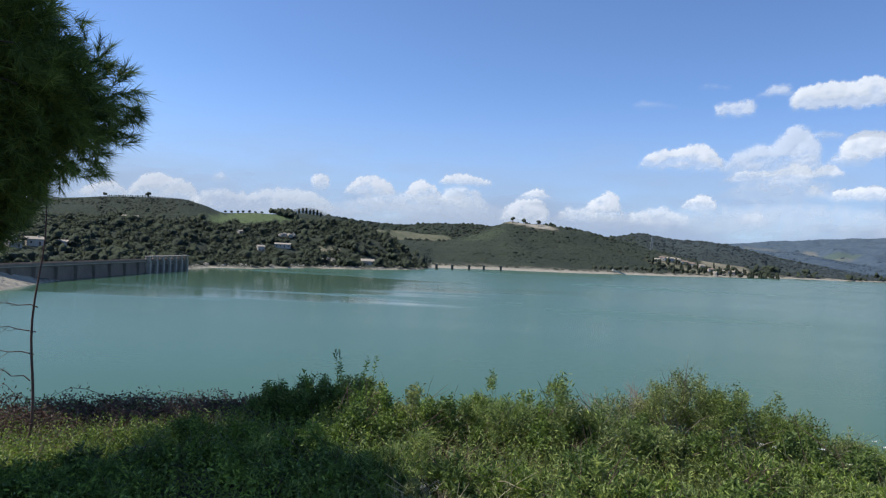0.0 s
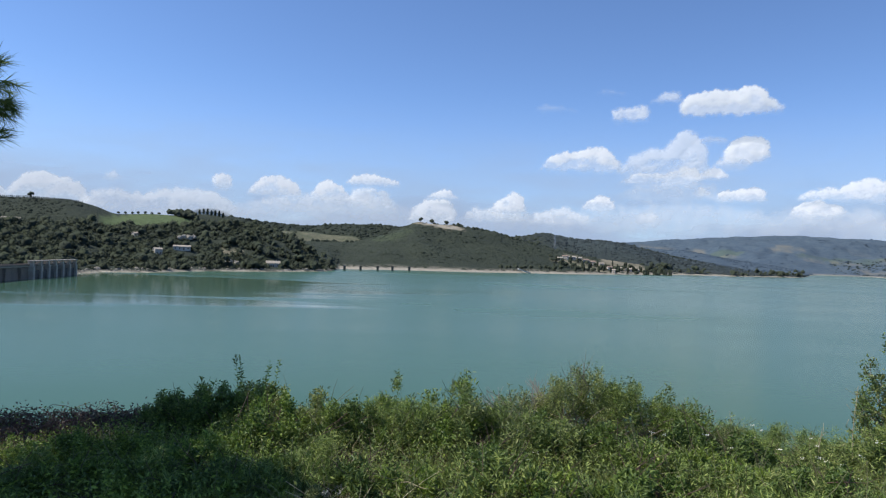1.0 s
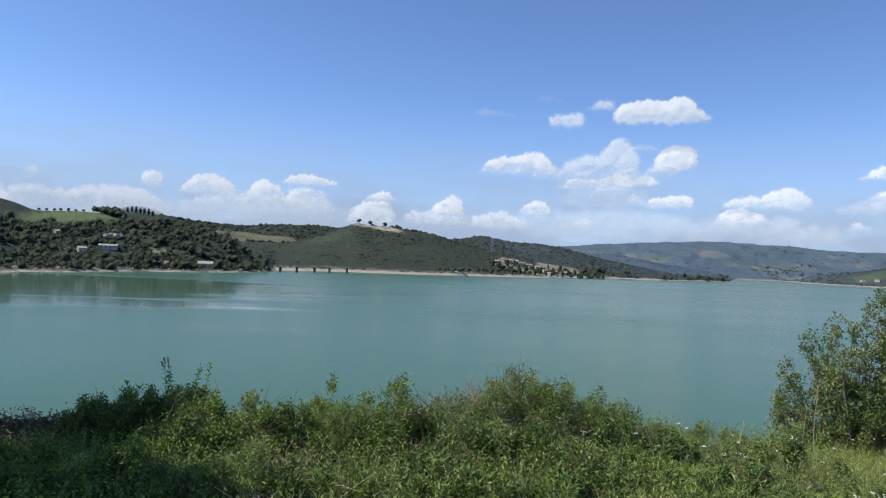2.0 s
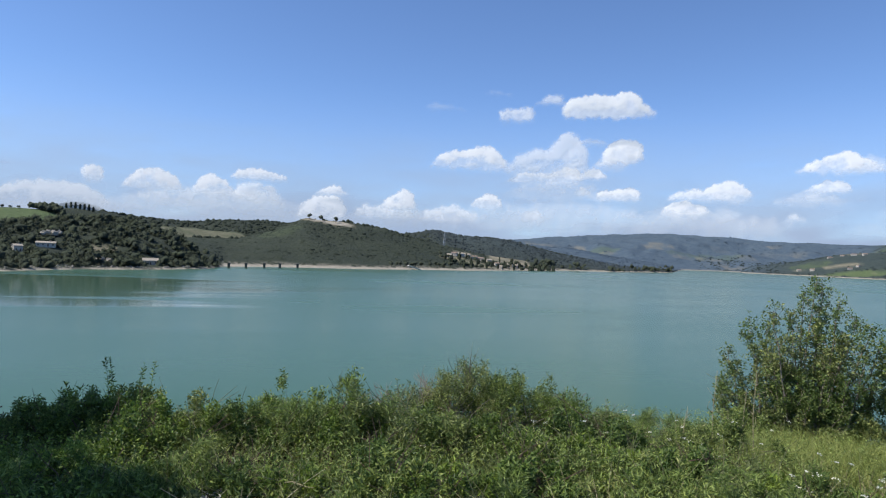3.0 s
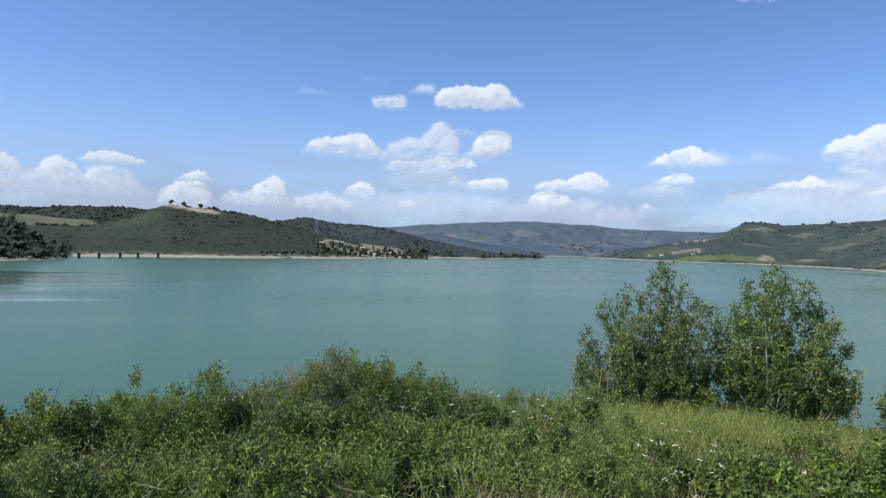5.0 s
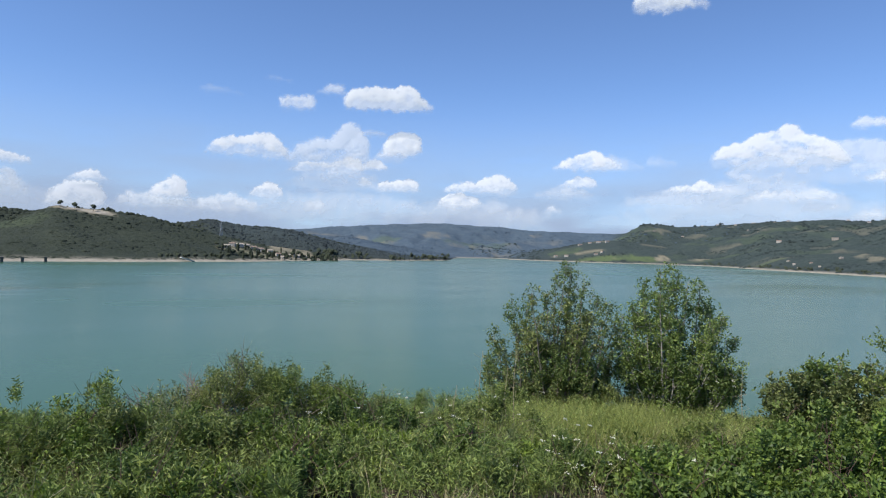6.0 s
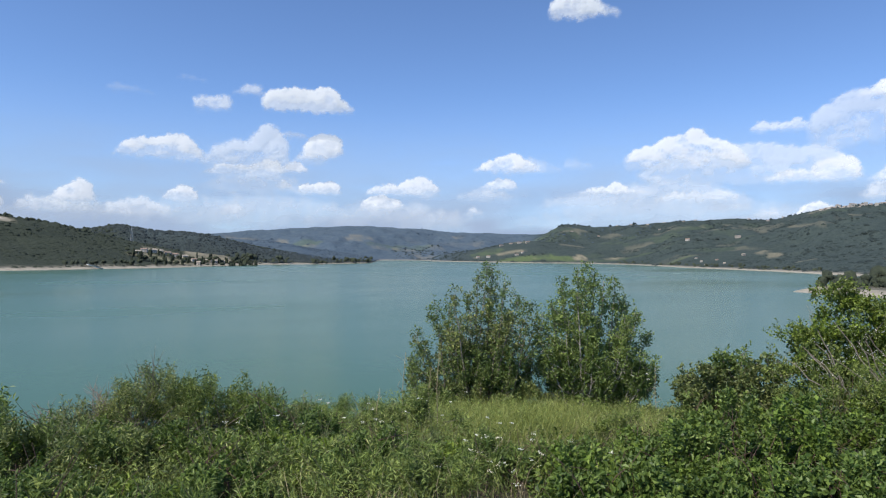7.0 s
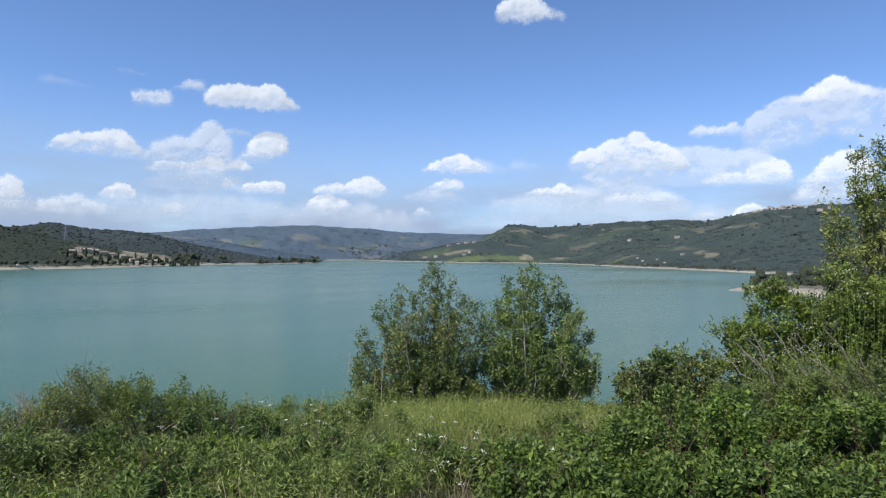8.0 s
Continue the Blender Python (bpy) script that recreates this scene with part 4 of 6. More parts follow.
# glowing sheet added for the pale horizon haze low over the hills, in long ragged layers
def haze_veil(b0, b1, top, dense, seed, layers):
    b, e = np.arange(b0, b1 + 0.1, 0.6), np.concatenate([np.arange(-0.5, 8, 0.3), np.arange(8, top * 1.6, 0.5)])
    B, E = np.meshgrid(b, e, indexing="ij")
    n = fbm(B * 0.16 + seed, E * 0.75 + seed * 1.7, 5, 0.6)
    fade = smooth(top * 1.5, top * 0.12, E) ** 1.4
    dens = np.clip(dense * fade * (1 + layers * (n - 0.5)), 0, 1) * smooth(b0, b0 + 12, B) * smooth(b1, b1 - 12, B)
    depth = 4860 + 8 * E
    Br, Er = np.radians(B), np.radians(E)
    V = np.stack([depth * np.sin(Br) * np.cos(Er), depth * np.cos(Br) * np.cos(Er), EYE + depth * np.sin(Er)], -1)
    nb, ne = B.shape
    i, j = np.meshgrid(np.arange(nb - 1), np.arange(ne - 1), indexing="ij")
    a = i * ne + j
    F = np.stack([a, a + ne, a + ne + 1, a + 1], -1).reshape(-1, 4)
    ob = mesh_object("haze_veil", V, F, VEIL, smooth_shade=True, attrs=(("thickness", dens),))
    tagged(ob, "pale glowing veil of horizon haze above the hills", "cloud", kind="structure")


haze_veil(-75, 120, 10.0, 0.95, 7, 0.9)

# ---- built things round the lake ----
def prism(bm, w, d, h, rise, over=0.4):
    """A gable roof over a w by d block, its eaves at height h."""
    x, y = w / 2 + over, d / 2 + over
    v = [bm.verts.new(p) for p in ((-x, -y, h), (x, -y, h), (x, y, h), (-x, y, h), (-x, 0, h + rise), (x, 0, h + rise), (-x, -y, h + 0.25), (x, -y, h + 0.25), (x, y, h + 0.25), (-x, y, h + 0.25), (-x, 0, h + rise + 0.25), (x, 0, h + rise + 0.25))]
    for q in ((6, 7, 11, 10), (8, 9, 10, 11), (1, 0, 4, 5), (3, 2, 5, 4), (0, 1, 7, 6), (2, 3, 9, 8), (0, 6, 10, 4), (4, 10, 9, 3), (1, 5, 11, 7), (5, 2, 8, 11)):
        bm.faces.new([v[i] for i in q])
    return bm


def house(b, r, w, d, h, turn, walls, roof, label, rise=None, sunk=0.8, windows=True, group="", flat=False):
    e = thing("house", spot(b, r, ground_at(b, r) - sunk), label, "house", group, turn=-b + turn)
    rise = w * 0 + d * 0.22 if rise is None else rise
    bm = bmesh.new()
    box(bm, -w / 2, w / 2, -d / 2, d / 2, 0, h)
    if not flat:
        for x in (-w / 2, w / 2):
            t = [bm.verts.new(p) for p in ((x, -d / 2, h), (x, d / 2, h), (x, 0, h + rise))]
            bm.faces.new(t if x > 0 else t[::-1])
    part("wall", bm, walls, e)
    bm = bmesh.new()
    if flat:
        box(bm, -w / 2 - 0.4, w / 2 + 0.4, -d / 2 - 0.4, d / 2 + 0.4, h, h + 0.35, 0.05)
    else:
        prism(bm, w, d, h, rise)
    top = part("roof", bm, roof, e)
    if windows:
        n = max(2, int(w / 3.2))
        for level in range(max(1, int((h - sunk) / 2.9))):
            for i in range(n):
                x = -w / 2 + w * (i + 0.5) / n
                z = sunk + 1.0 + 2.9 * level
                bm = bmesh.new()
                if level == 0 and i == n // 2:
                    part("door", box(bm, x - 0.5, x + 0.5, -d / 2 - 0.06, -d / 2 + 0.05, sunk, sunk + 2.1, 0.02), DARK_TWIG, e)
                else:
                    part("window", box(bm, x - 0.45, x + 0.45, -d / 2 - 0.06, -d / 2 + 0.05, z, z + 1.2, 0.02), DARK_GLASS, e)
        bm = bmesh.new()
        part("chimney", box(bm, w * 0.2, w * 0.2 + 0.7, -0.4, 0.4, h + rise * 0.5, h + rise + 0.9, 0.04), STONE_WALL, top)
    return e


def dam():
    e = thing("dam", (-159, 280, 0), "long grey concrete dam with pale spillway piers", "dam", turn=0.9)
    bm = bmesh.new()
    v = [bm.verts.new(p) for y in (-135, 130) for p in ((-2.5, y, 6.0), (2.2, y, 6.0), (3.6, y, -6), (-9, y, -6))]
    for q in ((0, 3, 2, 1), (4, 5, 6, 7), (0, 1, 5, 4), (1, 2, 6, 5), (2, 3, 7, 6), (3, 0, 4, 7)):
        bm.faces.new([v[i] for i in q])
    part("wall", bm, CONCRETE, e, "stained grey concrete face")
    bm = bmesh.new()
    part("roadway", box(bm, -3.2, 3.0, -135, 130, 6.0, 6.35, 0.05), PALE_CONCRETE, e)
    for x in (-3.0, 2.75):
        bm = bmesh.new()
        part("parapet", box(bm, x, x + 0.25, -135, 130, 6.35, 7.25, 0.03), CONCRETE, e)
    for y in range(-130, 80, 15):
        bm = bmesh.new()
        part("buttress", box(bm, 2.1, 3.9, y - 0.5, y + 0.5, -5, 5.6, 0.08), CONCRETE, e)
    for i in range(7):
        y = 76 + i * 9
        bm = bmesh.new()
        box(bm, 2.0, 5.0, y - 1.0, y + 1.0, -5, 6.2, 0.15)
        box(bm, 2.0, 4.6, y - 0.8, y + 0.8, 6.2, 8.6, 0.1)
        pier = part("spillway_pier", bm, PALE_CONCRETE, e, "pale concrete pier")
        if i < 6:
            bm = bmesh.new()
            part("gate", box(bm, 3.4, 3.8, y + 1.0, y + 8.0, -2, 4.2, 0.05), DARK_STONE, pier, "dark gate")
    bm = bmesh.new()
    part("gate_bridge", box(bm, 2.2, 4.8, 74, 132, 8.6, 9.1, 0.05), PALE_CONCRETE, e)


dam()
house(-15.3, 604, 6, 6, 5.0, 20, PLASTER, PALE_ROOF, "small square cream house among trees")
house(-13.5, 634, 14, 6, 3.6, -6, PLASTER, PALE_ROOF, "long low cream house with a pale roof among trees")
house(-16.9, 677, 6, 5, 3.6, 30, PLASTER, PALE_ROOF, "tiny white house high in the woods")
house(-6.4, 618, 12, 7, 3.4, 5, STONE_WALL, PALE_ROOF, "boathouse with a pale low roof above the shore", rise=2.2, sunk=0.3)
house(-31.5, 452, 9, 7, 4.0, 15, STONE_WALL, PALE_ROOF, "pale two-storey house behind the dam")
house(-29.7, 458, 7, 6, 3.6, -20, STONE_WALL, PALE_ROOF, "stone house with a pale roof behind the dam")
house(-32.8, 440, 7, 6, 3.6, 30, STONE_WALL, PALE_ROOF, "stone house with a pale roof behind the dam")
house(-27.2, 432, 7, 4, 2.6, 12, PLASTER, PALE_ROOF, "low white shed beside the dam", flat=True, sunk=0.3)
house(-25.2, 1014, 22, 8, 3.6, 0, STONE_WALL, PALE_ROOF, "long low farm building below the vineyard")
for b, r, w, t in ((17.7, 1090, 10, 4), (18.2, 1118, 9, -16), (18.7, 1128, 13, 8), (19.3, 1140, 11, -6), (19.9, 1146, 9, 14), (20.4, 1150, 12, -8), (21.2, 1165, 8, 14), (21.9, 1150, 9, 20), (22.7, 1170, 8, -12), (23.4, 1190, 10, 10), (24.0, 1205, 8, 24), (22.2, 1095, 7, -20)):
    house(b, r, w, 7, 5.0, t, PLASTER if w % 2 else STONE_WALL, PALE_ROOF if w % 3 else ROOF_TILE, "low pale house of the hamlet on the shore", group="hamlet houses", sunk=1.0)
for b, r, w, t in ((45.3, 2690, 18, 10), (46.2, 2670, 22, -8), (48.6, 2640, 20, 5), (49.1, 2660, 14, -15), (47.3, 2870, 24, 12), (48.1, 2890, 20, -9), (48.8, 2900, 26, 4), (49.5, 2890, 22, 15)):
    house(b, r, w * 0.7, 10, 5 + w % 4, t * 2, PLASTER if w % 4 else STONE_WALL, ROOF_TILE, "pale house of a village on the foothill", group="foothill houses", sunk=2.0, windows=False)
house(66.1, 2500, 18, 13, 10, 10, PALE_CONCRETE, PALE_ROOF, "lone white house on the high hill", sunk=2.0, windows=False, flat=True)
for b, r, w, t in ((53.1, 3136, 16, 10), (55.5, 3132, 18, -8), (60.1, 3079, 16, 14), (61.05, 2863, 15, -6), (66.4, 1854, 16, 12), (63.4, 1822, 11, 4), (63.9, 1815, 9, -12), (64.5, 1808, 12, 8), (65.2, 1800, 10, -4), (62.9, 1835, 9, 16)):
    house(b + 0.01 * t, r + 3 * t, w * (0.5 if b > 62.5 else 0.65), 7, 2.8 + w % 3, t * 3, PLASTER if w % 2 else PALE_CONCRETE, PALE_ROOF if w % 3 else ROOF_TILE, "scattered pale house on the high hill", group="hill houses", sunk=2.0, windows=False)
for i, b in enumerate((56.9, 58.0, 59.3, 60.6, 62.1, 63.0, 64.6, 66.9, 68.2, 69.3)):
    house(b, along(np.array([b]), HILLS["right"][1])[0].item() - 30 - 25 * (i % 3), 12, 9, 5.5, -30 + 17 * (i % 5), STONE_WALL if i % 2 else PLASTER, ROOF_TILE if i % 3 else PALE_ROOF, "lone house near the crest of the high hill", group="crest houses", sunk=2.5, windows=False)
house(62.4, 2478, 14, 11, 7, -10, PLASTER, ROOF_TILE, "lone pale house on the high hill", sunk=2.0, windows=False)
gh = np.random.default_rng(81)
for i in range(44):
    b = 71.9 + (i % 22) * 0.24 + gh.uniform(-0.1, 0.1)
    r = np.interp(b, (71, 74.3, 78), (3340, 3340, 3200)).item() - (i // 22) * 260 - gh.uniform(0, 160)
    house(b, r, gh.uniform(9, 20), 11, gh.uniform(7, 11), gh.uniform(-40, 40), STONE_WALL if i % 2 else PLASTER, ROOF_TILE if i % 3 else PALE_ROOF, "stone house of the hilltop village", group="hilltop houses", sunk=3.0, windows=False)


def bridge_pier(b, r):
    e = thing("bridge_pier", spot(b, r, -3), "dark stone pier of a drowned bridge", "bridge pier", "drowned bridge piers", turn=-b)
    bm = bmesh.new()
    part("shaft", box(bm, -1.3, 1.3, -2, 2, 0, 7.2, 0.3), DARK_STONE, e)
    bm = bmesh.new()
    part("cap", box(bm, -1.7, 1.7, -2.3, 2.3, 7.2, 8.0, 0.15), DARK_STONE, e)


for b, r in ((-0.5, 700), (0.85, 718), (2.3, 735), (3.55, 750), (5.0, 768)):
    bridge_pier(b, r)


def boat_ramp():
    b, r = 14.8, 893
    e = thing("boat_ramp", spot(b, r, 0.2), "white concrete slipway running down to the water", "slipway", turn=-b + 25)
    bm = bmesh.new()
    box(bm, -9, 9, -2.2, 2.2, -0.5, 0.4, 0.1)
    bmesh.ops.rotate(bm, cent=(0, 0, 0), matrix=Matrix.Rotation(radians(16), 3, "Y"), verts=bm.verts)
    bmesh.ops.translate(bm, vec=(0, 0, 2.6), verts=bm.verts)
    part("slab", bm, WHITE_STONE, e)
    for s in (-2.2, 2.0):
        bm = bmesh.new()
        box(bm, -9, 9, s, s + 0.25, 0.38, 0.75, 0.04)
        bmesh.ops.rotate(bm, cent=(0, 0, 0), matrix=Matrix.Rotation(radians(16), 3, "Y"), verts=bm.verts)
        bmesh.ops.translate(bm, vec=(0, 0, 2.6), verts=bm.verts)
        part("kerb", bm, PALE_CONCRETE, e)


boat_ramp()


def pylon(b, r, h):
    e = thing("power_pylon", spot(b, r, ground_at(b, r) - 0.3), "thin grey steel lattice power pylon", "pylon", "pylons", turn=-b + 20)
    w = h * 0.085
    for sx in (-1, 1):
        for sy in (-1, 1):
            v, f = tubes([(np.array([[sx * w, sy * w, 0], [sx * w * 0.35, sy * w * 0.35, h * 0.7], [sx * 0.25, sy * 0.25, h]]), (0.14, 0.11, 0.08))])
            mesh_object("leg", v, f, STEEL, e)
    lines = []
    for i in range(9):
        z0, z1 = h * i / 10, h * (i + 1) / 10
        a0, a1 = w * (1 - 0.93 * i / 10), w * (1 - 0.93 * (i + 1) / 10)
        for sx, sy, tx, ty in ((-1, -1, 1, -1), (1, -1, 1, 1), (1, 1, -1, 1), (-1, 1, -1, -1)):
            lines.append((np.array([[sx * a0, sy * a0, z0], [tx * a1, ty * a1, z1]]), (0.05, 0.05)))
            lines.append((np.array([[tx * a0, ty * a0, z0], [sx * a1, sy * a1, z1]]), (0.05, 0.05)))
    v, f = tubes(lines, 3)
    mesh_object("bracing", v, f, STEEL, e)
    for z, a in ((0.72, 3.8), (0.84, 3.2), (0.95, 2.4)):
        v, f = tubes([(np.array([[-a, 0, z * h], [0, 0, z * h + 0.5], [a, 0, z * h]]), (0.1, 0.25, 0.1))])
        mesh_object("arm", v, f, STEEL, e)


pylon(17.3, 1230, 26)
pylon(-24.6, 905, 20)


# ---- trees that stand out singly ----
def far_tree(name, label, b, r, h, crown, seed, mat, round_=True, group="", category="tree"):
    gen = np.random.default_rng(seed)
    e = thing(name, spot(b, r, ground_at(b, r) - (1.2 if name == "field_tree" else 0.2)), label, category, group)
    s = np.linspace(0, 1, 5)
    v, f = tubes([(np.stack([0.1 * np.sin(s * 4) * crown, 0 * s, s * h * 0.6], 1), np.linspace(0.05, 0.02, 5) * h)], 6)
    mesh_object("trunk", v, f, BARK, e, smooth_shade=True)
    if round_:
        n = 9
        p = np.array([0, 0, h * 0.68]) + sphere_dirs(n, gen) * [crown * 0.55, crown * 0.55, h * 0.17]
        v, f = crowns(p, crown * gen.uniform(0.42, 0.62, n), gen)
    else:
        n = 10
        z = np.linspace(0.12, 0.93, n)
        p = np.stack([gen.normal(size=n) * crown * 0.12, gen.normal(size=n) * crown * 0.12, z * h], 1)
        v, f = crowns(p, crown * (0.55 + 0.5 * np.sin(np.pi * (0.25 + 0.72 * z))), gen, h / n / crown * 1.1)
    mesh_object("crown", v, f, mat, e, smooth_shade=True)


for i, (b, r, h) in enumerate(((5.8, 1122, 10), (6.75, 1124, 9), (8.0, 1128, 10))):
    far_tree("hilltop_tree", "round dark tree alone on the bare hilltop", b, r, h, 4.0, 600 + i, WOODS_NEAR, group="hilltop trees")
for i, b in enumerate((-18.2, -17.7, -17.2, -16.8, -16.3, -15.8, -15.3)):
    far_tree("field_tree", "small round tree on the crest of the green field", b, 1148, 5.5, 2.3, 620 + i, WOODS_MID, group="field trees")
for i, b in enumerate((-12.3, -12.0, -11.7, -11.4, -11.1, -10.8, -10.5)):
    far_tree("cypress", "dark slim cypress in a row on the ridge", b, 1235, 9 + i % 3, 1.8, 640 + i, WOODS_NEAR, False, "cypress row")
gc = np.random.default_rng(82)
for i in range(70):
    b = 17.0 + 9.8 * ((i * 0.6180339) % 1)
    r = np.interp(b, (17.6, 21, 25.4), (1015, 1085, 1215)).item() + gc.uniform(-45, 70)
    if i % 2:
        far_tree("cypress", "dark slim cypress by the hamlet", b, r, gc.uniform(9, 14), gc.uniform(1.3, 1.9), 660 + i, WOODS_NEAR, False, "hamlet cypresses")
    else:
        far_tree("hamlet_tree", "round dark tree by the hamlet", b, r, gc.uniform(5, 9), gc.uniform(2.6, 4.6), 660 + i, WOODS_NEAR, True, "hamlet trees")
for i in range(12):
    b = 12.8 + 5.4 * ((i * 0.6180339 + 0.15) % 1)
    far_tree("shore_tree", "round dark tree above the beach", b, along(np.array([b]), SHORE, 0.25)[0].item() + gc.uniform(24, 60), gc.uniform(5, 8), gc.uniform(2.4, 3.8), 720 + i, WOODS_NEAR, True, "beach trees")
far_tree("vineyard_tree", "round tree on the vineyard crest", -24.0, 1135, 8, 4.2, 701, WOODS_NEAR)
far_tree("vineyard_tree", "small round tree on the vineyard crest", -27.0, 1135, 7, 3.0, 702, WOODS_NEAR)
far_tree("shore_tree", "dark tree on the spit across the bay", 75.6, 560, 13, 7, 703, WOODS_NEAR)
far_tree("shore_tree", "dark tree on the spit across the bay", 77.2, 575, 14, 7, 704, WOODS_NEAR)
gen = np.random.default_rng(83)
cb = gen.uniform(-14.6, -12.4, 46)
cr = gen.uniform(1145, 1185, 46)
v, f = crowns(np.stack([cr * np.sin(np.radians(cb)), cr * np.cos(np.radians(cb)), land(cb, cr) + 4.2 + gen.normal(size=46) * 0.6], 1), gen.uniform(2.6, 4.2, 46), gen, 1.3)
tagged(mesh_object("copse", v, f, WOODS_NEAR, smooth_shade=True), "dense dark copse on the crest of the field", "woods", kind="stuff")
cb = np.arange(-26.8, -20.6, 0.12)
cr = np.full(len(cb), 1145.0)
v, f = crowns(np.stack([cr * np.sin(np.radians(cb)), cr * np.cos(np.radians(cb)), land(cb, cr) + 1.2], 1), 1.0, gen, 1.6, shape=PLAIN_BALL)
tagged(mesh_object("vine_row", v, f, WOODS_NEAR, smooth_shade=True), "row of small vine bushes along the crest", "vines", kind="stuff")
gb, gr = gen.uniform(-21, -2, 260), gen.random(260)
gr = along(gb, SHORE, 0.25) + 4 + gr * 14
v, f = crowns(np.stack([gr * np.sin(np.radians(gb)), gr * np.cos(np.radians(gb)), land(gb, gr)], 1), np.exp(gen.normal(-0.5, 0.5, 260)), gen, 0.7, shape=PLAIN_BALL)
tagged(mesh_object("shore_rocks", v, f, SHORE_STONE), "pale broken rocks along the far shore", "rocks", kind="stuff")
rb = np.array([-13.7, -13.4, -13.0, -12.7, -10.2, -9.8, -9.3])
rr = np.array([676, 680, 678, 682, 600, 604, 602.0])
v, f = crowns(np.stack([rr * np.sin(np.radians(rb)), rr * np.cos(np.radians(rb)), land(rb, rr) + 2.5], 1), gen.uniform(2.0, 3.2, 7), gen, 1.0)
tagged(mesh_object("rock_outcrop", v, f, SHORE_STONE), "pale grey rock outcrop in the wooded slope", "rocks", kind="stuff")
at = np.array(spot(-1.1, 4.85, 0)) + [0, 0, ground_at(-1.1, 4.85)]
v, f = crowns(at + np.array([[-0.07, 0, 0.10], [0.03, 0.02, 0.12], [0.09, -0.01, 0.08]]), np.array([0.055, 0.07, 0.05]), gen, 0.8)
tagged(mesh_object("white_stone", v, f, WHITE_STONE), "small white stone lying among the weeds", "stone")

# ---- plants on the near bank ----
def shoots(lobes, n, gen, inner=0.55, clump=22):
    """Tips and directions of shoots over a crown made of lobes (centre, radii), with an uneven outline."""
    weight = np.array([l[1][0] * l[1][2] + l[1][0] * l[1][1] for l in lobes])
    pick = gen.choice(len(lobes), n, p=weight / weight.sum())
    c = np.array([l[0] for l in lobes])[pick]
    rad = np.array([l[1] for l in lobes])[pick]
    bunch = min(n, max(8, n // clump))
    d = sphere_dirs(bunch, gen)
    d[:, 2] = np.where(d[:, 2] < -0.5, -d[:, 2], d[:, 2])
    rho = inner + (1 - inner) * gen.random(bunch) ** 0.6
    of = gen.integers(0, bunch, n)
    pick = pick[of]
    c, rad = c[of], rad[of]
    d, rho = unit(d[of] + gen.normal(size=(n, 3)) * 0.15), rho[of] * gen.uniform(0.82, 1.12, n)
    swell = 0.78 + 0.5 * fbm(d[:, 0] * 2.1 + pick * 5.1 + 40, (d[:, 1] + d[:, 2]) * 2.1 + 40, 2)
    tip = c + d * rad * (rho * swell)[:, None]
    return tip, unit(d * [1, 1, 0.8] + [0, 0, 0.45] + 0.45 * gen.normal(size=(n, 3)))


def foliage(tip, way, per, length, width, shoot, gen, droop=0.0, spread=1.0):
    """Leaves set round shoots that end at the tips."""
    n = len(tip)
    s = (np.arange(per) + 0.5) / per
    p = tip[:, None] - way[:, None] * (shoot * (1 - s))[None, :, None]
    out = gen.normal(size=(n, per, 3))
    out = unit(out - (out * way[:, None]).sum(-1, keepdims=True) * way[:, None])
    axis = unit(way[:, None] * 0.6 + out * spread - np.array([0, 0, droop]))
    nor = unit(np.array([0, 0, 0.8]) + 0.95 * gen.normal(size=(n, per, 3)))
    k = gen.uniform(0.6, 1.25, n * per)
    return leaf_mesh(p.reshape(-1, 3), axis.reshape(-1, 3), nor.reshape(-1, 3), length * k, width * k)


def stems(root, tips, gen, thick=0.008, spread=0.15, bow=0.25):
    lines = []
    for t in tips:
        a = np.array([gen.normal() * spread, gen.normal() * spread, -0.05]) + root
        m = (a + t) / 2 + np.array([gen.normal() * 0.06, gen.normal() * 0.06, bow * (t[2] - a[2])])
        s = np.linspace(0, 1, 6)[:, None]
        line = (1 - s) ** 2 * a + 2 * s * (1 - s) * m + s ** 2 * t
        line[1:-1] += gen.normal(size=(4, 3)) * 0.012
        lines.append((line, np.linspace(thick, thick * 0.3, 6) * gen.uniform(0.6, 1.3)))
    return lines


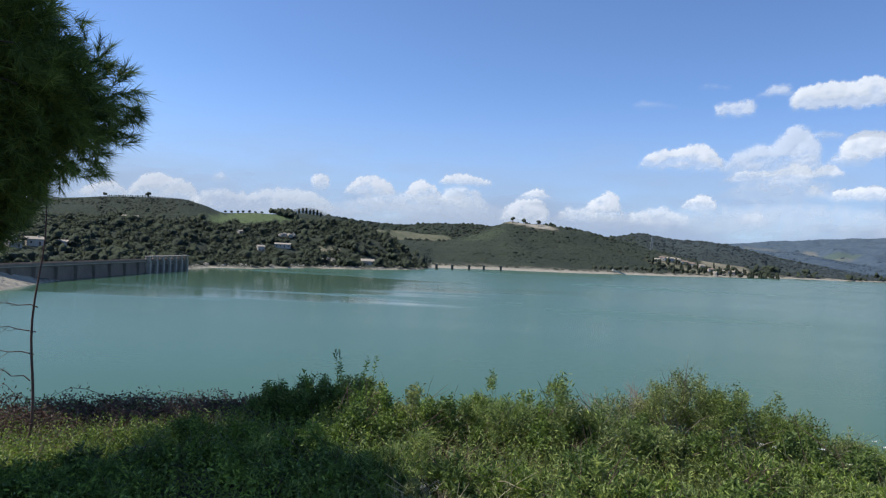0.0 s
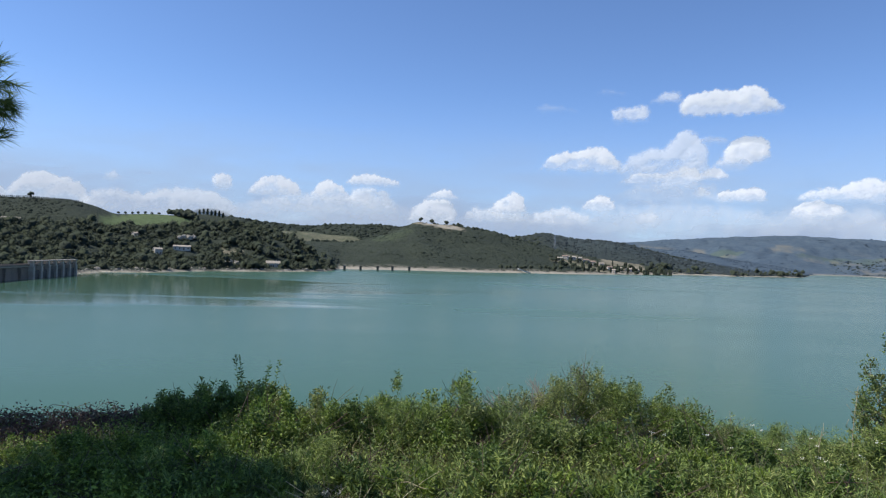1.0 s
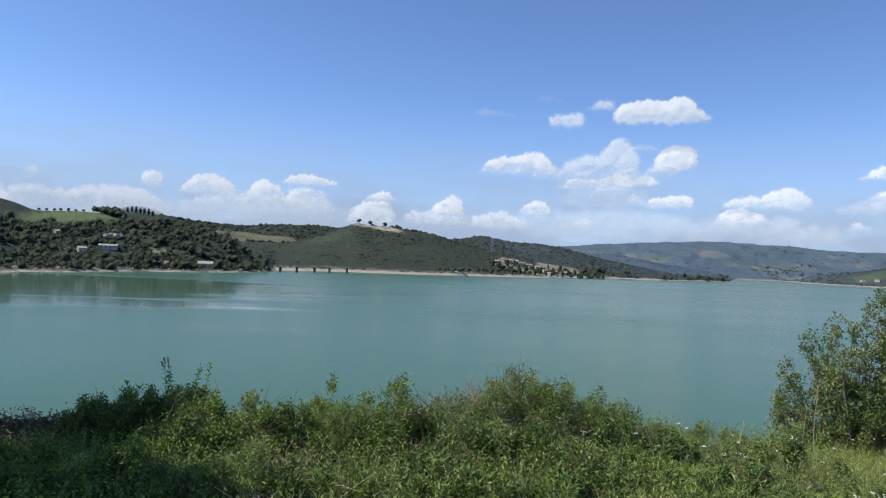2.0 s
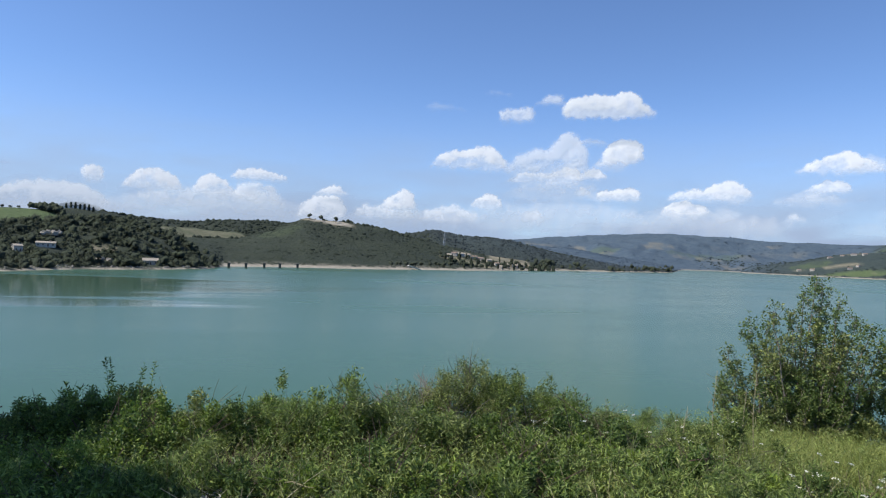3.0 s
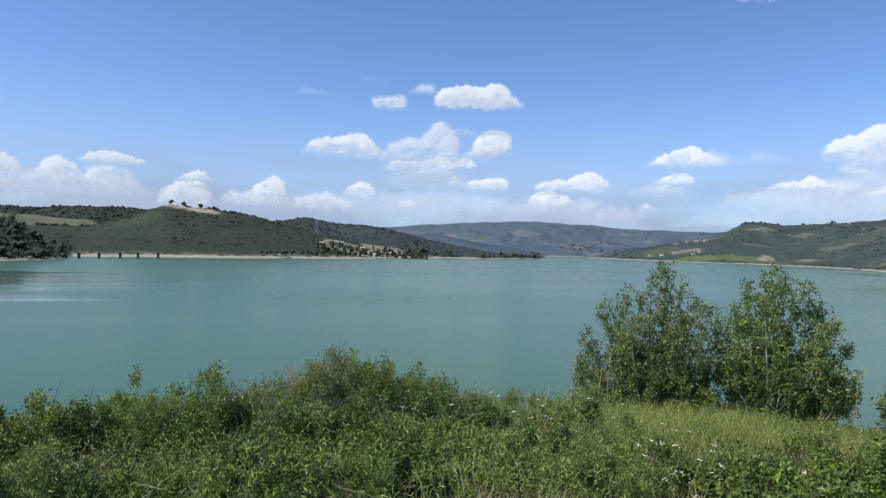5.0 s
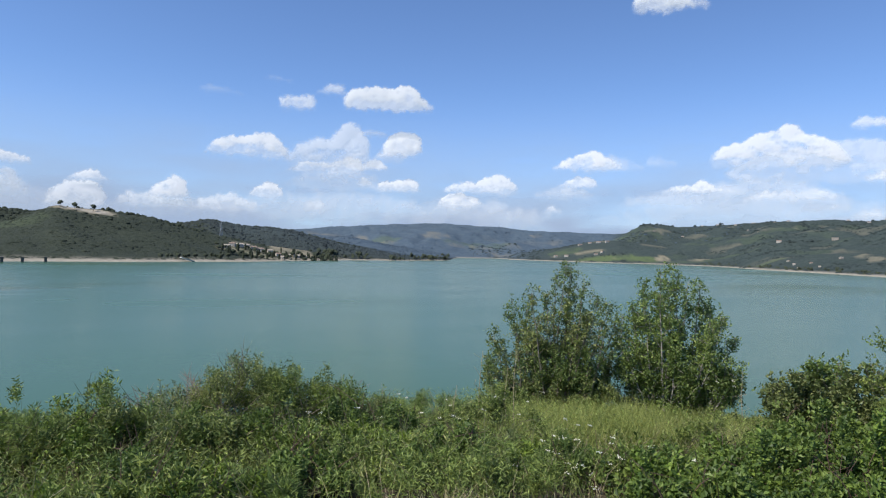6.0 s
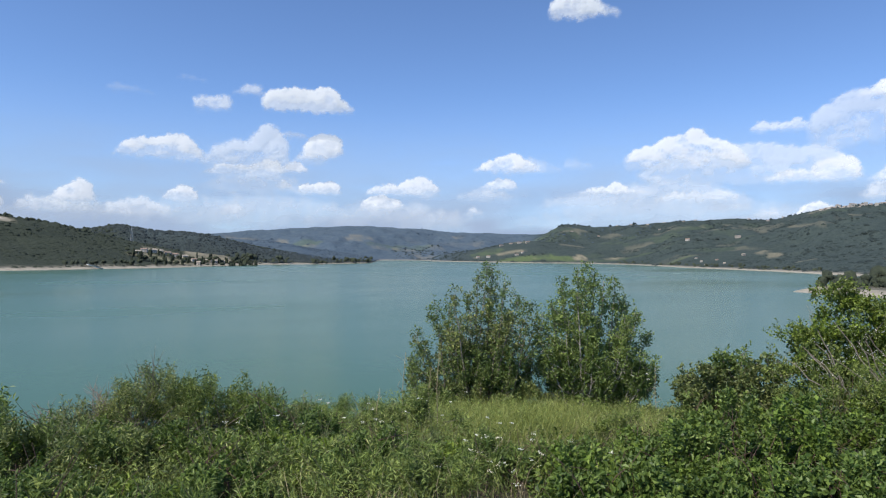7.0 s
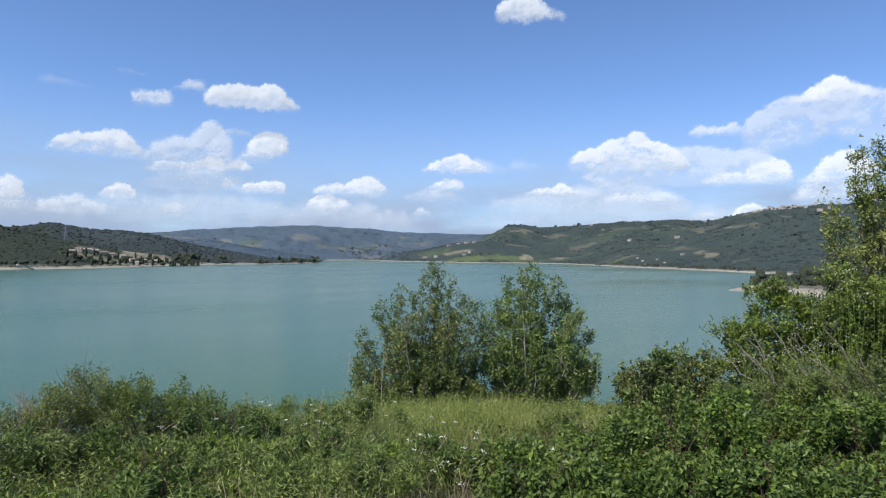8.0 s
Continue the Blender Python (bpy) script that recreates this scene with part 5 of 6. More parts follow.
def shrub(name, label, category, b, r, lobes, leaf, bark, n, per, length, width, seed, shoot=0.16, sticks=40, thick=0.007, group="", spires=0, droop=0.0, inner=0.5, twigs=0, second=None, trunks=0, spire=(0.12, 0.30)):
    """A bush or small tree. Lobes: sideways, away, up from its foot, and their three radii."""
    gen = np.random.default_rng(seed)
    if r < 10.5 and name != "bramble_bush":     # small leaves, many of them
        n, length, width, shoot = int(n * 1.4), length * 0.86, width * 0.55, shoot * 0.85
    foot = ground_at(b, r)
    at = spot(b, r, foot)
    e = thing(name, at, label, category, group, turn=-b)
    full = [((x, y, z), (rx, ry, rz)) for x, y, z, rx, ry, rz in lobes]
    tip, way = shoots(full, n, gen, inner, 12 if trunks else 22)
    okay = tip[:, 2] > 0.02
    tip, way = tip[okay], way[okay]
    if second is None:
        v, f = foliage(tip, way, per, length, width, shoot, gen, droop)
        mesh_object("foliage", v, f, leaf, e)
    else:
        cut = (fbm(tip[:, 0] * 1.6 + seed, tip[:, 2] * 1.6 + tip[:, 1], 2) + 0.15 * gen.normal(size=len(tip))) > 0.5
        for sel, mat in ((cut, leaf), (~cut, second)):
            v, f = foliage(tip[sel], way[sel], per, length, width, shoot, gen, droop)
            mesh_object("foliage", v, f, mat, e)
    for q in range(trunks):
        line = stems(np.zeros(3), tip[gen.choice(len(tip), 1)], gen, thick * 1.5)
        v, f = tubes(line, 6)
        mesh_object("stem", v, f, bark, e, smooth_shade=True)
    lines = stems(np.zeros(3), tip[gen.choice(len(tip), sticks)], gen, thick * (0.55 if trunks else 1))
    if twigs:
        bare, bway = shoots(full, twigs, gen, 0.85)
        for t, w in zip(bare, bway):
            s = np.linspace(0, 1, 4)[:, None]
            lines.append((t + w * (s - 0.6) * 0.4 + gen.normal(size=(4, 3)) * 0.012, np.linspace(0.004, 0.0015, 4)))
    v, f = tubes(lines)
    tagged(mesh_object("twig_tangle", v, f, bark, e, smooth_shade=True), kind="stuff")
    for i in range(spires):
        x, y, z, rx, ry, rz = lobes[i % len(lobes)]
        base = np.array([x + gen.uniform(-0.6, 0.6) * rx, y + gen.uniform(-0.3, 0.3) * ry, z + rz * 0.55])
        h = gen.uniform(*spire)
        lean = np.array([gen.normal() * 0.24, gen.normal() * 0.2, 1.0])
        s = np.linspace(0, 1, 6)[:, None]
        line = base + s * lean * h + s ** 2 * [0.05 * gen.normal(), 0, 0]
        k = int(60 * h) + 10
        q = gen.uniform(0.15, 1, k)
        pos = base + q[:, None] * lean * h
        ax = unit(np.stack([gen.normal(size=k), gen.normal(size=k), gen.uniform(0.2, 0.9, k)], 1))
        lv, lf = leaf_mesh(pos, ax, unit(gen.normal(size=(k, 3)) + [0, 0, 1]), 1.5 * length * gen.uniform(0.5, 1.0, k), 1.3 * width * gen.uniform(0.6, 1.0, k))
        tv, tf = tubes([(line, np.linspace(0.004, 0.0015, 6))], 3)
        tri = np.concatenate([tf[:, [0, 1, 2]], tf[:, [0, 2, 3]]]) + len(lv)
        mesh_object("upright_shoot", np.concatenate([lv, tv]), np.concatenate([lf, tri]), leaf, e)
    return e


def mound(width, height, gen, depth=0.55, count=4):
    """Lobes of a low bush that is wider than tall."""
    out = []
    for i in range(count):
        a = (i + 0.5) / count * 2 - 1
        h = height * (1 - 0.35 * a * a) * gen.uniform(0.82, 1.08)
        out.append((a * width * 0.7 + gen.normal() * 0.05, gen.normal() * 0.12, h * 0.45, width / count * 1.5, depth * gen.uniform(0.8, 1.2), h * 0.55))
    return out


def height_to(b, r, angle):
    """Height of a plant whose top shows at this angle from the eye."""
    return EYE + r * math.tan(radians(angle)) - ground_at(b, r)


g7 = np.random.default_rng(70)
# bushes along the lip of the bank
for b, r, top, w, seed in ((-13.2, 8.3, -11.6, 0.7, 1), (-9.3, 8.5, -9.9, 0.75, 2), (-11.4, 8.6, -11.0, 0.4, 8), (-5.6, 8.3, -12.7, 0.65, 3)):
    shrub("leafy_bush", "dark green broad-leaved bush with upright shoots on the bank", "bush", b, r, mound(w, height_to(b, r, top), g7), LEAF_BRAMBLE, DARK_TWIG, 1500, 7, 0.055, 0.030, 100 + seed, group="bank bushes", spires=9 if seed == 2 else 2, spire=(0.2, 0.5) if seed == 2 else (0.12, 0.3), twigs=10, second=LEAF_BUSH)
for b, r, top, w, seed in ((-2.0, 8.2, -13.0, 0.7, 4), (2.9, 8.0, -12.2, 0.8, 5), (7.6, 8.1, -12.4, 0.75, 6), (11.3, 8.0, -13.4, 0.6, 7)):
    shrub("willow_bush", "grey-green narrow-leaved bush on the bank", "bush", b, r, mound(w, height_to(b, r, top), g7), LEAF_WEED, TWIG, 1500, 8, 0.060, 0.014, 100 + seed, group="bank bushes", spires=2, twigs=25)
shrub("dry_bush", "half-bare bush with brown twigs and few leaves", "bush", 14.8, 7.8, mound(0.75, height_to(14.8, 7.8, -10.6), g7, 0.6), LEAF_OLIVE, TWIG, 520, 6, 0.046, 0.020, 111, sticks=120, thick=0.005, twigs=130, spires=2, group="bank bushes")
shrub("big_bush", "large round bush with small green leaves", "bush", 18.4, 7.9, mound(0.85, height_to(18.4, 7.9, -8.2), g7, 0.7), LEAF_OLIVE, TWIG, 2300, 7, 0.038, 0.020, 112, sticks=90, twigs=45, spires=4, group="bank bushes", second=LEAF_BUSH)
shrub("big_bush", "large round bush with yellowish green leaves", "bush", 23.0, 8.0, mound(1.15, height_to(23.0, 8.0, -8.8), g7, 0.7, 5), LEAF_BUSH, TWIG, 3300, 7, 0.040, 0.022, 113, sticks=70, twigs=20, spires=3, group="bank bushes", second=LEAF_FRESH)
shrub("low_bush", "low spreading bush sloping to the lake", "bush", 28.2, 8.3, mound(0.75, height_to(28.2, 8.3, -11.0), g7, 0.6), LEAF_OLIVE, TWIG, 1700, 7, 0.042, 0.016, 114, sticks=60, twigs=30, spires=3, group="bank bushes")
for b, r, top, w, seed in ((32.0, 8.8, -11.9, 0.65, 15), (35.6, 9.2, -12.0, 0.7, 16), (39.0, 9.8, -12.2, 0.7, 17)):
    shrub("weedy_bush", "tangle of tall weeds and thin stems", "bush", b, r, mound(w, height_to(b, r, top), g7), LEAF_WEED, STEM, 1300, 8, 0.050, 0.013, 100 + seed, group="bank bushes", spires=2, twigs=26)

# two small trees and the thicket past them
def stemmed_tree(name, label, b, r, tips, leaf, second, bark, seed, n, length, width, bare=0.0, fill=10, deep=0.55, twigs=160, fan=0.45, kind="tree"):
    """A small tree of many stems that fan out from its foot; tips: bearing of each stem's end and its height angle from the eye."""
    gen = np.random.default_rng(seed)
    foot = ground_at(b, r)
    e = thing(name, spot(b, r, foot), label, kind, "bank trees" if kind == "tree" else "bank bushes", turn=-b)
    ends = []
    for tb, te in tips:
        rr = r + gen.uniform(-1, 1) * deep
        q = e.matrix_world.inverted() @ spot(tb, rr, EYE + rr * math.tan(radians(te)))
        ends.append(np.array(q))
    hi = np.array(ends)
    for i in range(fill):
        x = gen.uniform(hi[:, 0].min(), hi[:, 0].max())
        o = np.argsort(hi[:, 0])
        ends.append(np.array([x, gen.uniform(-1, 1) * deep, np.interp(x, hi[o, 0], hi[o, 2]) * gen.uniform(0.25, 0.9)]))
    at, way, bits, weights = [], [], [], []
    for end in ends:
        root = np.array([end[0] * fan + gen.normal() * 0.12, end[1] * 0.6, -0.06])
        q = np.linspace(0, 1, 10)[:, None]
        knee = root * 0.4 + end * 0.6 + [0, 0, -0.14 * end[2]]
        knee[:2] = root[:2] * 0.35 + end[:2] * 0.65 + gen.normal(size=2) * 0.06
        knee[2] += 0.35 * max(0.0, 1.4 - end[2])
        line = (1 - q) ** 2 * root + 2 * q * (1 - q) * knee + q ** 2 * end
        line[1:-1] += gen.normal(size=(8, 3)) * 0.012
        v, f = tubes([(line, np.linspace(0.022, 0.004, 10) * gen.uniform(0.7, 1.2))], 6)
        mesh_object("stem", v, f, bark, e, smooth_shade=True)
        run = unit(np.gradient(line, axis=0))
        for j in range(17):
            s0 = 0.05 + 0.95 * (j + gen.random()) / 17
            k = min(8, int(s0 * 9))
            p0 = line[k] + (line[k + 1] - line[k]) * (s0 * 9 - k)
            side = sphere_dirs(1, gen)[0]
            d = unit(run[k] * 0.45 + side * [1, 1, 0.45] + [0, 0, 0.2])
            size = (0.17 + 0.62 * (1 - s0)) * gen.uniform(0.4, 1.2) * min(1.0, end[2] / 1.6)
            qq = np.linspace(0, 1, 5)[:, None]
            bit = p0 + d * qq * size + np.array([0, 0, 0.12 * size]) * qq ** 2 + gen.normal(size=(5, 3)) * 0.01
            bits.append((bit, np.linspace(0.006, 0.0018, 5)))
            low_part = p0[2] / max(end[2], 0.3)
            if bare and gen.random() < bare * (1 - low_part):
                continue
            for m in range(6):
                w = gen.uniform(0.25, 1.0)
                at.append(bit[0] + (bit[-1] - bit[0]) * w + gen.normal(size=3) * 0.045)
                way.append(unit(d * 0.8 + [0, 0, 0.35] + gen.normal(size=3) * 0.55))
                weights.append(size + 0.15)
        for m in range(24):
            at.append(end + (line[-3] - end) * gen.uniform(-0.1, 1.0) + gen.normal(size=3) * 0.05)
            way.append(unit(run[-1] + gen.normal(size=3) * 0.45))
            weights.append(0.3)
    at, way, weights = np.array(at), np.array(way), np.array(weights)
    pick = gen.choice(len(at), n, p=weights / weights.sum())
    tip = at[pick] + gen.normal(size=(n, 3)) * 0.04
    head = unit(way[pick] + 0.4 * gen.normal(size=(n, 3)))
    ok = tip[:, 2] > 0.03
    tip, head = tip[ok], head[ok]
    cut = fbm(tip[:, 0] * 1.3 + seed, tip[:, 2] * 1.3 + tip[:, 1], 2) + 0.12 * gen.normal(size=len(tip)) > 0.5
    for sel, mat in ((cut, leaf), (~cut, second)):
        v, f = foliage(tip[sel], head[sel], 6, length, width, 0.15, gen, 0.12)
        mesh_object("foliage", v, f, mat, e)
    for i in gen.choice(len(at), twigs):
        d = unit(way[i] + 0.3 * gen.normal(size=3))
        bits.append((at[i] + d * np.linspace(-0.2, 0.12, 4)[:, None] + gen.normal(size=(4, 3)) * 0.01, np.linspace(0.004, 0.0012, 4)))
    v, f = tubes(bits, 3)
    tagged(mesh_object("twig_tangle", v, f, bark, e, smooth_shade=True), kind="stuff")
    return e


stemmed_tree("small_tree", "small many-stemmed tree with dull grey-green leaves", 45.4, 13.6,
             ((46.7, -0.7), (45.6, -1.7), (46.4, -0.5), (47.9, -2.2), (43.5, -3.2), (41.9, -3.9), (43.0, -4.4), (40.4, -6.6), (39.8, -8.8), (49.0, -3.3), (50.0, -3.9), (44.6, -3.2), (41.0, -7.6), (48.4, -4.6), (50.6, -5.2), (49.6, -6.0), (50.4, -7.6), (40.0, -10.0), (42.2, -6.0)),
             LEAF_TREE, LEAF_OLIVE, TWIG, 131, 8600, 0.058, 0.028, fill=24, twigs=320)
stemmed_tree("small_tree", "small many-stemmed tree with fresh green leaves and bare lower stems", 54.9, 13.7,
             ((53.9, -1.2), (55.1, -1.1), (56.9, -1.6), (52.6, -2.2), (54.5, -1.6), (56.0, -2.0), (58.7, -4.5), (59.6, -6.1), (60.1, -9.6), (51.7, -3.8), (50.8, -6.5), (57.8, -3.6), (59.2, -8.0), (52.4, -4.6), (51.0, -4.8), (60.0, -8.4), (58.2, -5.0), (51.2, -7.4), (59.9, -10.4)),
             LEAF_TREE, LEAF_WEED, PALE_TWIG, 132, 8200, 0.062, 0.031, bare=0.5, fill=24, twigs=260, fan=0.3)
stemmed_tree("leafy_bush", "grey-green large-leaved bush leaning over the bank", 65.4, 12.3,
             ((61.8, -9.7), (62.7, -9.0), (63.9, -8.3), (65.2, -7.2), (66.6, -7.3), (67.7, -7.7), (68.7, -7.7), (62.1, -10.6), (63.4, -9.6), (64.7, -8.3), (65.8, -7.6), (69.4, -8.0), (62.8, -10.9)),
             LEAF_OLIVE, LEAF_TREE, TWIG, 133, 3400, 0.075, 0.042, fill=12, twigs=60, kind="bush")
shrub("elder_bush", "tall bush with dead pale branches and white flower heads", "bush", 74.6, 11.8, [(-0.55, 0, 0.7, 0.7, 0.7, 0.9), (0.3, 0, 0.9, 0.9, 0.7, 0.95), (1.2, 0, 1.0, 0.8, 0.7, 1.0), (-0.3, 0, 1.5, 0.45, 0.5, 0.5), (0.6, 0, 1.75, 0.5, 0.5, 0.45), (-0.5, -0.2, 0.3, 0.8, 0.5, 0.45), (0.6, -0.2, 0.35, 0.9, 0.5, 0.5), (1.5, -0.1, 0.4, 0.7, 0.5, 0.5), (0.4, 0.5, 0.8, 1.2, 0.4, 0.8)],
      LEAF_BUSH, TWIG, 7000, 7, 0.056, 0.032, 134, sticks=16, thick=0.007, twigs=60, inner=0.15, second=LEAF_FRESH, group="bank bushes")
stemmed_tree("tall_tree", "taller leafy tree at the end of the bank with feathery leaves", 81.6, 13.0,
             ((78.5, 7.2), (78.9, 8.3), (79.9, 8.5), (80.8, 9.2), (82.0, 9.4), (77.0, 4.2), (76.8, 2.6), (77.5, 3.6), (77.4, 1.0), (78.0, -0.2), (79.4, 4.2), (79.6, 6.6), (80.4, 7.4), (79.1, 6.0), (83.5, 7.5), (84.5, 5.0), (79.0, 2.4)),
             LEAF_OLIVE, LEAF_BUSH, BARK, 135, 8600, 0.064, 0.028, fill=16, twigs=40, fan=0.15)
for b, r, top, w, seed in ((60.0, 7.4, -13.8, 0.7, 41), (65.5, 7.0, -13.0, 0.9, 42), (72.0, 7.2, -11.6, 1.0, 43), (78.5, 7.6, -9.6, 1.0, 44), (84.5, 7.2, -8.5, 1.0, 45), (69, 9.2, -10.4, 0.9, 46), (76, 9.6, -8.6, 1.0, 47), (63.5, 9.3, -12.0, 0.8, 48), (57.5, 6.0, -17.0, 0.6, 49), (64, 5.4, -17.5, 0.8, 50), (72, 5.6, -15.8, 0.8, 51), (80, 5.8, -13.0, 0.9, 52)):
    shrub("bramble_bush", "sprawling bramble with bright green leaves", "bramble", b, r, mound(w, max(0.35, height_to(b, r, top)), g7, 0.7), LEAF_FRESH if seed % 3 else LEAF_BRAMBLE, DARK_TWIG, 900, 7, 0.047, 0.028, 200 + seed, shoot=0.2, sticks=30, group="brambles", second=LEAF_DARK, twigs=14)


for b, r, top, w, seed in ((42.5, 13.0, -11.2, 0.8, 61), (50.6, 13.3, -10.2, 0.7, 62), (58.8, 13.2, -11.4, 0.9, 63), (61.0, 12.6, -11.6, 0.7, 64), (47.0, 13.0, -11.6, 0.9, 65), (54.5, 13.2, -11.8, 0.9, 66)):
    shrub("weedy_bush", "low tangle of weeds at the foot of the small trees", "bush", b, r, mound(w, height_to(b, r, top), g7), LEAF_OLIVE, STEM, 620, 7, 0.060, 0.020, 100 + seed, group="bank bushes", spires=2, twigs=24, second=LEAF_DARK)


gh = np.random.default_rng(90)
for i in range(46):
    b = -9 + 52 * ((i * 0.618 + 0.1) % 1)
    r = 5.0 + 2.9 * ((i * 0.377) % 1)
    w, h = gh.uniform(0.4, 0.7), gh.uniform(0.45, 0.85) * (1.0 if r > 6.2 else 0.65)
    leaf, second, ll, lw = ((LEAF_WEED, LEAF_BUSH, 0.055, 0.013), (LEAF_BUSH, LEAF_OLIVE, 0.042, 0.022), (LEAF_FRESH, LEAF_WEED, 0.05, 0.022), (LEAF_OLIVE, LEAF_WEED, 0.05, 0.015))[i % 4]
    shrub("weed_clump", ("clump of narrow-leaved grey-green weeds", "clump of small-leaved green weeds", "clump of fresh green weeds", "clump of dull olive weeds")[i % 4], "weeds", b, r, mound(w, h, gh, 0.45, 3), leaf, STEM, 240, 6, ll * 1.25, lw * 1.3, 700 + i, sticks=14, thick=0.0035, twigs=7, second=second, group="weed clumps", shoot=0.14)
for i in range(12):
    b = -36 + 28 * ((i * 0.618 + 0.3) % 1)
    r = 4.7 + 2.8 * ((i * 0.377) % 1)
    # bramble leaf colour on nearer clumps, picked to deepen the pine's shade there
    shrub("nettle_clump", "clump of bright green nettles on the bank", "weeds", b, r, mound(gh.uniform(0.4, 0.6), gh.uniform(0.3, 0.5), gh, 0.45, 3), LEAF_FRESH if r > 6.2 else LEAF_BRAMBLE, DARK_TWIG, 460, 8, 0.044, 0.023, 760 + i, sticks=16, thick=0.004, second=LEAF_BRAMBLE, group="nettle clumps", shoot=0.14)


gk = np.random.default_rng(97)
for i in range(34):
    b = -34 + 88 * ((i * 0.618 + 0.55) % 1)
    r = 4.3 + 2.0 * ((i * 0.377 + 0.2) % 1)
    leaf, second = ((LEAF_BUSH, LEAF_DARK), (LEAF_FRESH, LEAF_BRAMBLE), (LEAF_WEED, LEAF_DARK))[i % 3]
    shrub("weed_clump", ("leafy clump of green weeds", "leafy clump of bright green weeds", "leafy clump of grey-green weeds")[i % 3], "weeds", b, r, mound(gk.uniform(0.3, 0.5), gk.uniform(0.26, 0.44), gk, 0.38, 3), leaf, STEM if i % 3 else DARK_TWIG, 230, 6, 0.060 if i % 3 < 2 else 0.075, 0.030 if i % 3 < 2 else 0.017, 1100 + i, sticks=14, thick=0.004, twigs=8, second=second, group="weed clumps", shoot=0.14)


for i in range(8):
    b = 56 + 34 * ((i * 0.618 + 0.2) % 1)
    r = 7.6 + 3.0 * ((i * 0.377) % 1)
    shrub("weed_clump", ("clump of olive weeds among brambles", "clump of narrow-leaved weeds among brambles")[i % 2], "weeds", b, r, mound(gh.uniform(0.4, 0.7), gh.uniform(0.5, 0.85), gh, 0.45, 3), (LEAF_OLIVE, LEAF_WEED)[i % 2], STEM, 330, 7, 0.06, 0.02, 790 + i, sticks=20, thick=0.004, twigs=16, second=LEAF_BUSH, group="weed clumps", shoot=0.14)


for i, (b, r) in enumerate(((-2.0, 4.4), (0.5, 4.1), (5.5, 4.3), (11.0, 4.1))):
    shrub("dry_weed", "pale dry twiggy weed with few leaves", "weeds", b, r, mound(0.22, 0.26, gh, 0.22, 3), LEAF_OLIVE, STRAW, 160, 6, 0.045, 0.016, 830 + i, sticks=16, thick=0.003, twigs=14, group="dry weeds", shoot=0.1)


for i, (b, r, w, h) in enumerate(((-7.0, 6.6, 0.45, 0.7), (1.0, 6.9, 0.5, 0.6), (9.5, 6.6, 0.5, 0.75), (16.5, 6.7, 0.45, 0.6), (21.5, 6.3, 0.55, 0.6), (27.5, 6.8, 0.45, 0.65), (33.0, 6.4, 0.5, 0.55), (12.5, 5.2, 0.4, 0.4), (25.0, 5.0, 0.45, 0.38), (38.5, 5.6, 0.4, 0.45))):
    shrub("bramble_bush", "low dark green bramble among the weeds", "bramble", b, r, mound(w, h, gh, 0.5, 4), LEAF_BRAMBLE, DARK_TWIG, 700, 7, 0.038, 0.023, 840 + i, sticks=24, thick=0.005, twigs=12, group="brambles", second=LEAF_DARK)


for i, (b, r, w, h) in enumerate(((58, 4.9, 0.5, 0.45), (62.5, 6.2, 0.5, 0.75), (67, 5.0, 0.55, 0.5), (70, 6.6, 0.5, 0.85), (75, 5.2, 0.55, 0.6), (80, 6.8, 0.6, 0.95), (55, 5.6, 0.4, 0.45), (66, 8.0, 0.55, 0.9))):
    shrub("bramble_bush", "dark green bramble with large leaves", "bramble", b, r, mound(w, h, gh, 0.5, 4), LEAF_DARK, DARK_TWIG, 680, 7, 0.048, 0.030, 900 + i, sticks=24, thick=0.005, twigs=8, group="brambles", second=LEAF_BRAMBLE)


def thicket(b0, b1, r, top0, top1, seed):
    """Dead bramble: arching dark canes with withered leaves."""
    gen = np.random.default_rng(seed)
    mid = (b0 + b1) / 2
    e = thing("dead_bramble", spot(mid, r, ground_at(mid, r)), "dark brown thicket of dead arching bramble canes", "bramble", "dead brambles", turn=-mid)
    inv = e.matrix_world.inverted()
    lines, leaves_at = [], []
    for i in range(420):
        b = gen.uniform(b0, b1)
        rr = r + gen.normal() * 0.35
        h = height_to(mid, r, np.interp(b, (b0, b1), (top0, top1)).item()) * gen.uniform(0.45, 0.9)
        a = np.array(inv @ spot(b, rr, ground_at(mid, r)))
        d = np.array([gen.normal() * 0.6, gen.normal() * 0.35, 0])
        s = np.linspace(0, 1, 8)[:, None]
        line = a + s * d + np.array([0, 0, 1]) * (4 * s * (1 - s) * 0.75 + 0.25 * s) * h * (0.72 + 0.28 * gen.random())
        lines.append((line + gen.normal(size=(8, 3)) * 0.012, np.linspace(0.006, 0.002, 8)))
        inside = line[np.minimum(gen.integers(0, 8, 26), gen.integers(2, 8, 26))]
        leaves_at.append(inside + gen.normal(size=(26, 3)) * [0.05, 0.05, 0.03])
    v, f = tubes(lines, 3)
    tagged(mesh_object("cane_tangle", v, f, DARK_TWIG, e, smooth_shade=True), kind="stuff")
    p = np.concatenate(leaves_at)
    pick = gen.random(len(p)) < 0.86
    for sel, mat, name in ((pick, DRY_LEAF, "withered_leaves"), (~pick, LEAF_BRAMBLE, "green_leaves")):
        q = p[sel]
        v, f = leaf_mesh(q, sphere_dirs(len(q), gen), sphere_dirs(len(q), gen), 0.038 * gen.uniform(0.6, 1.3, len(q)), 0.02)
        mesh_object(name, v, f, mat, e)


thicket(-35, -25, 8.8, -10.9, -11.6, 301)
thicket(-27, -17, 8.9, -11.6, -12.0, 302)
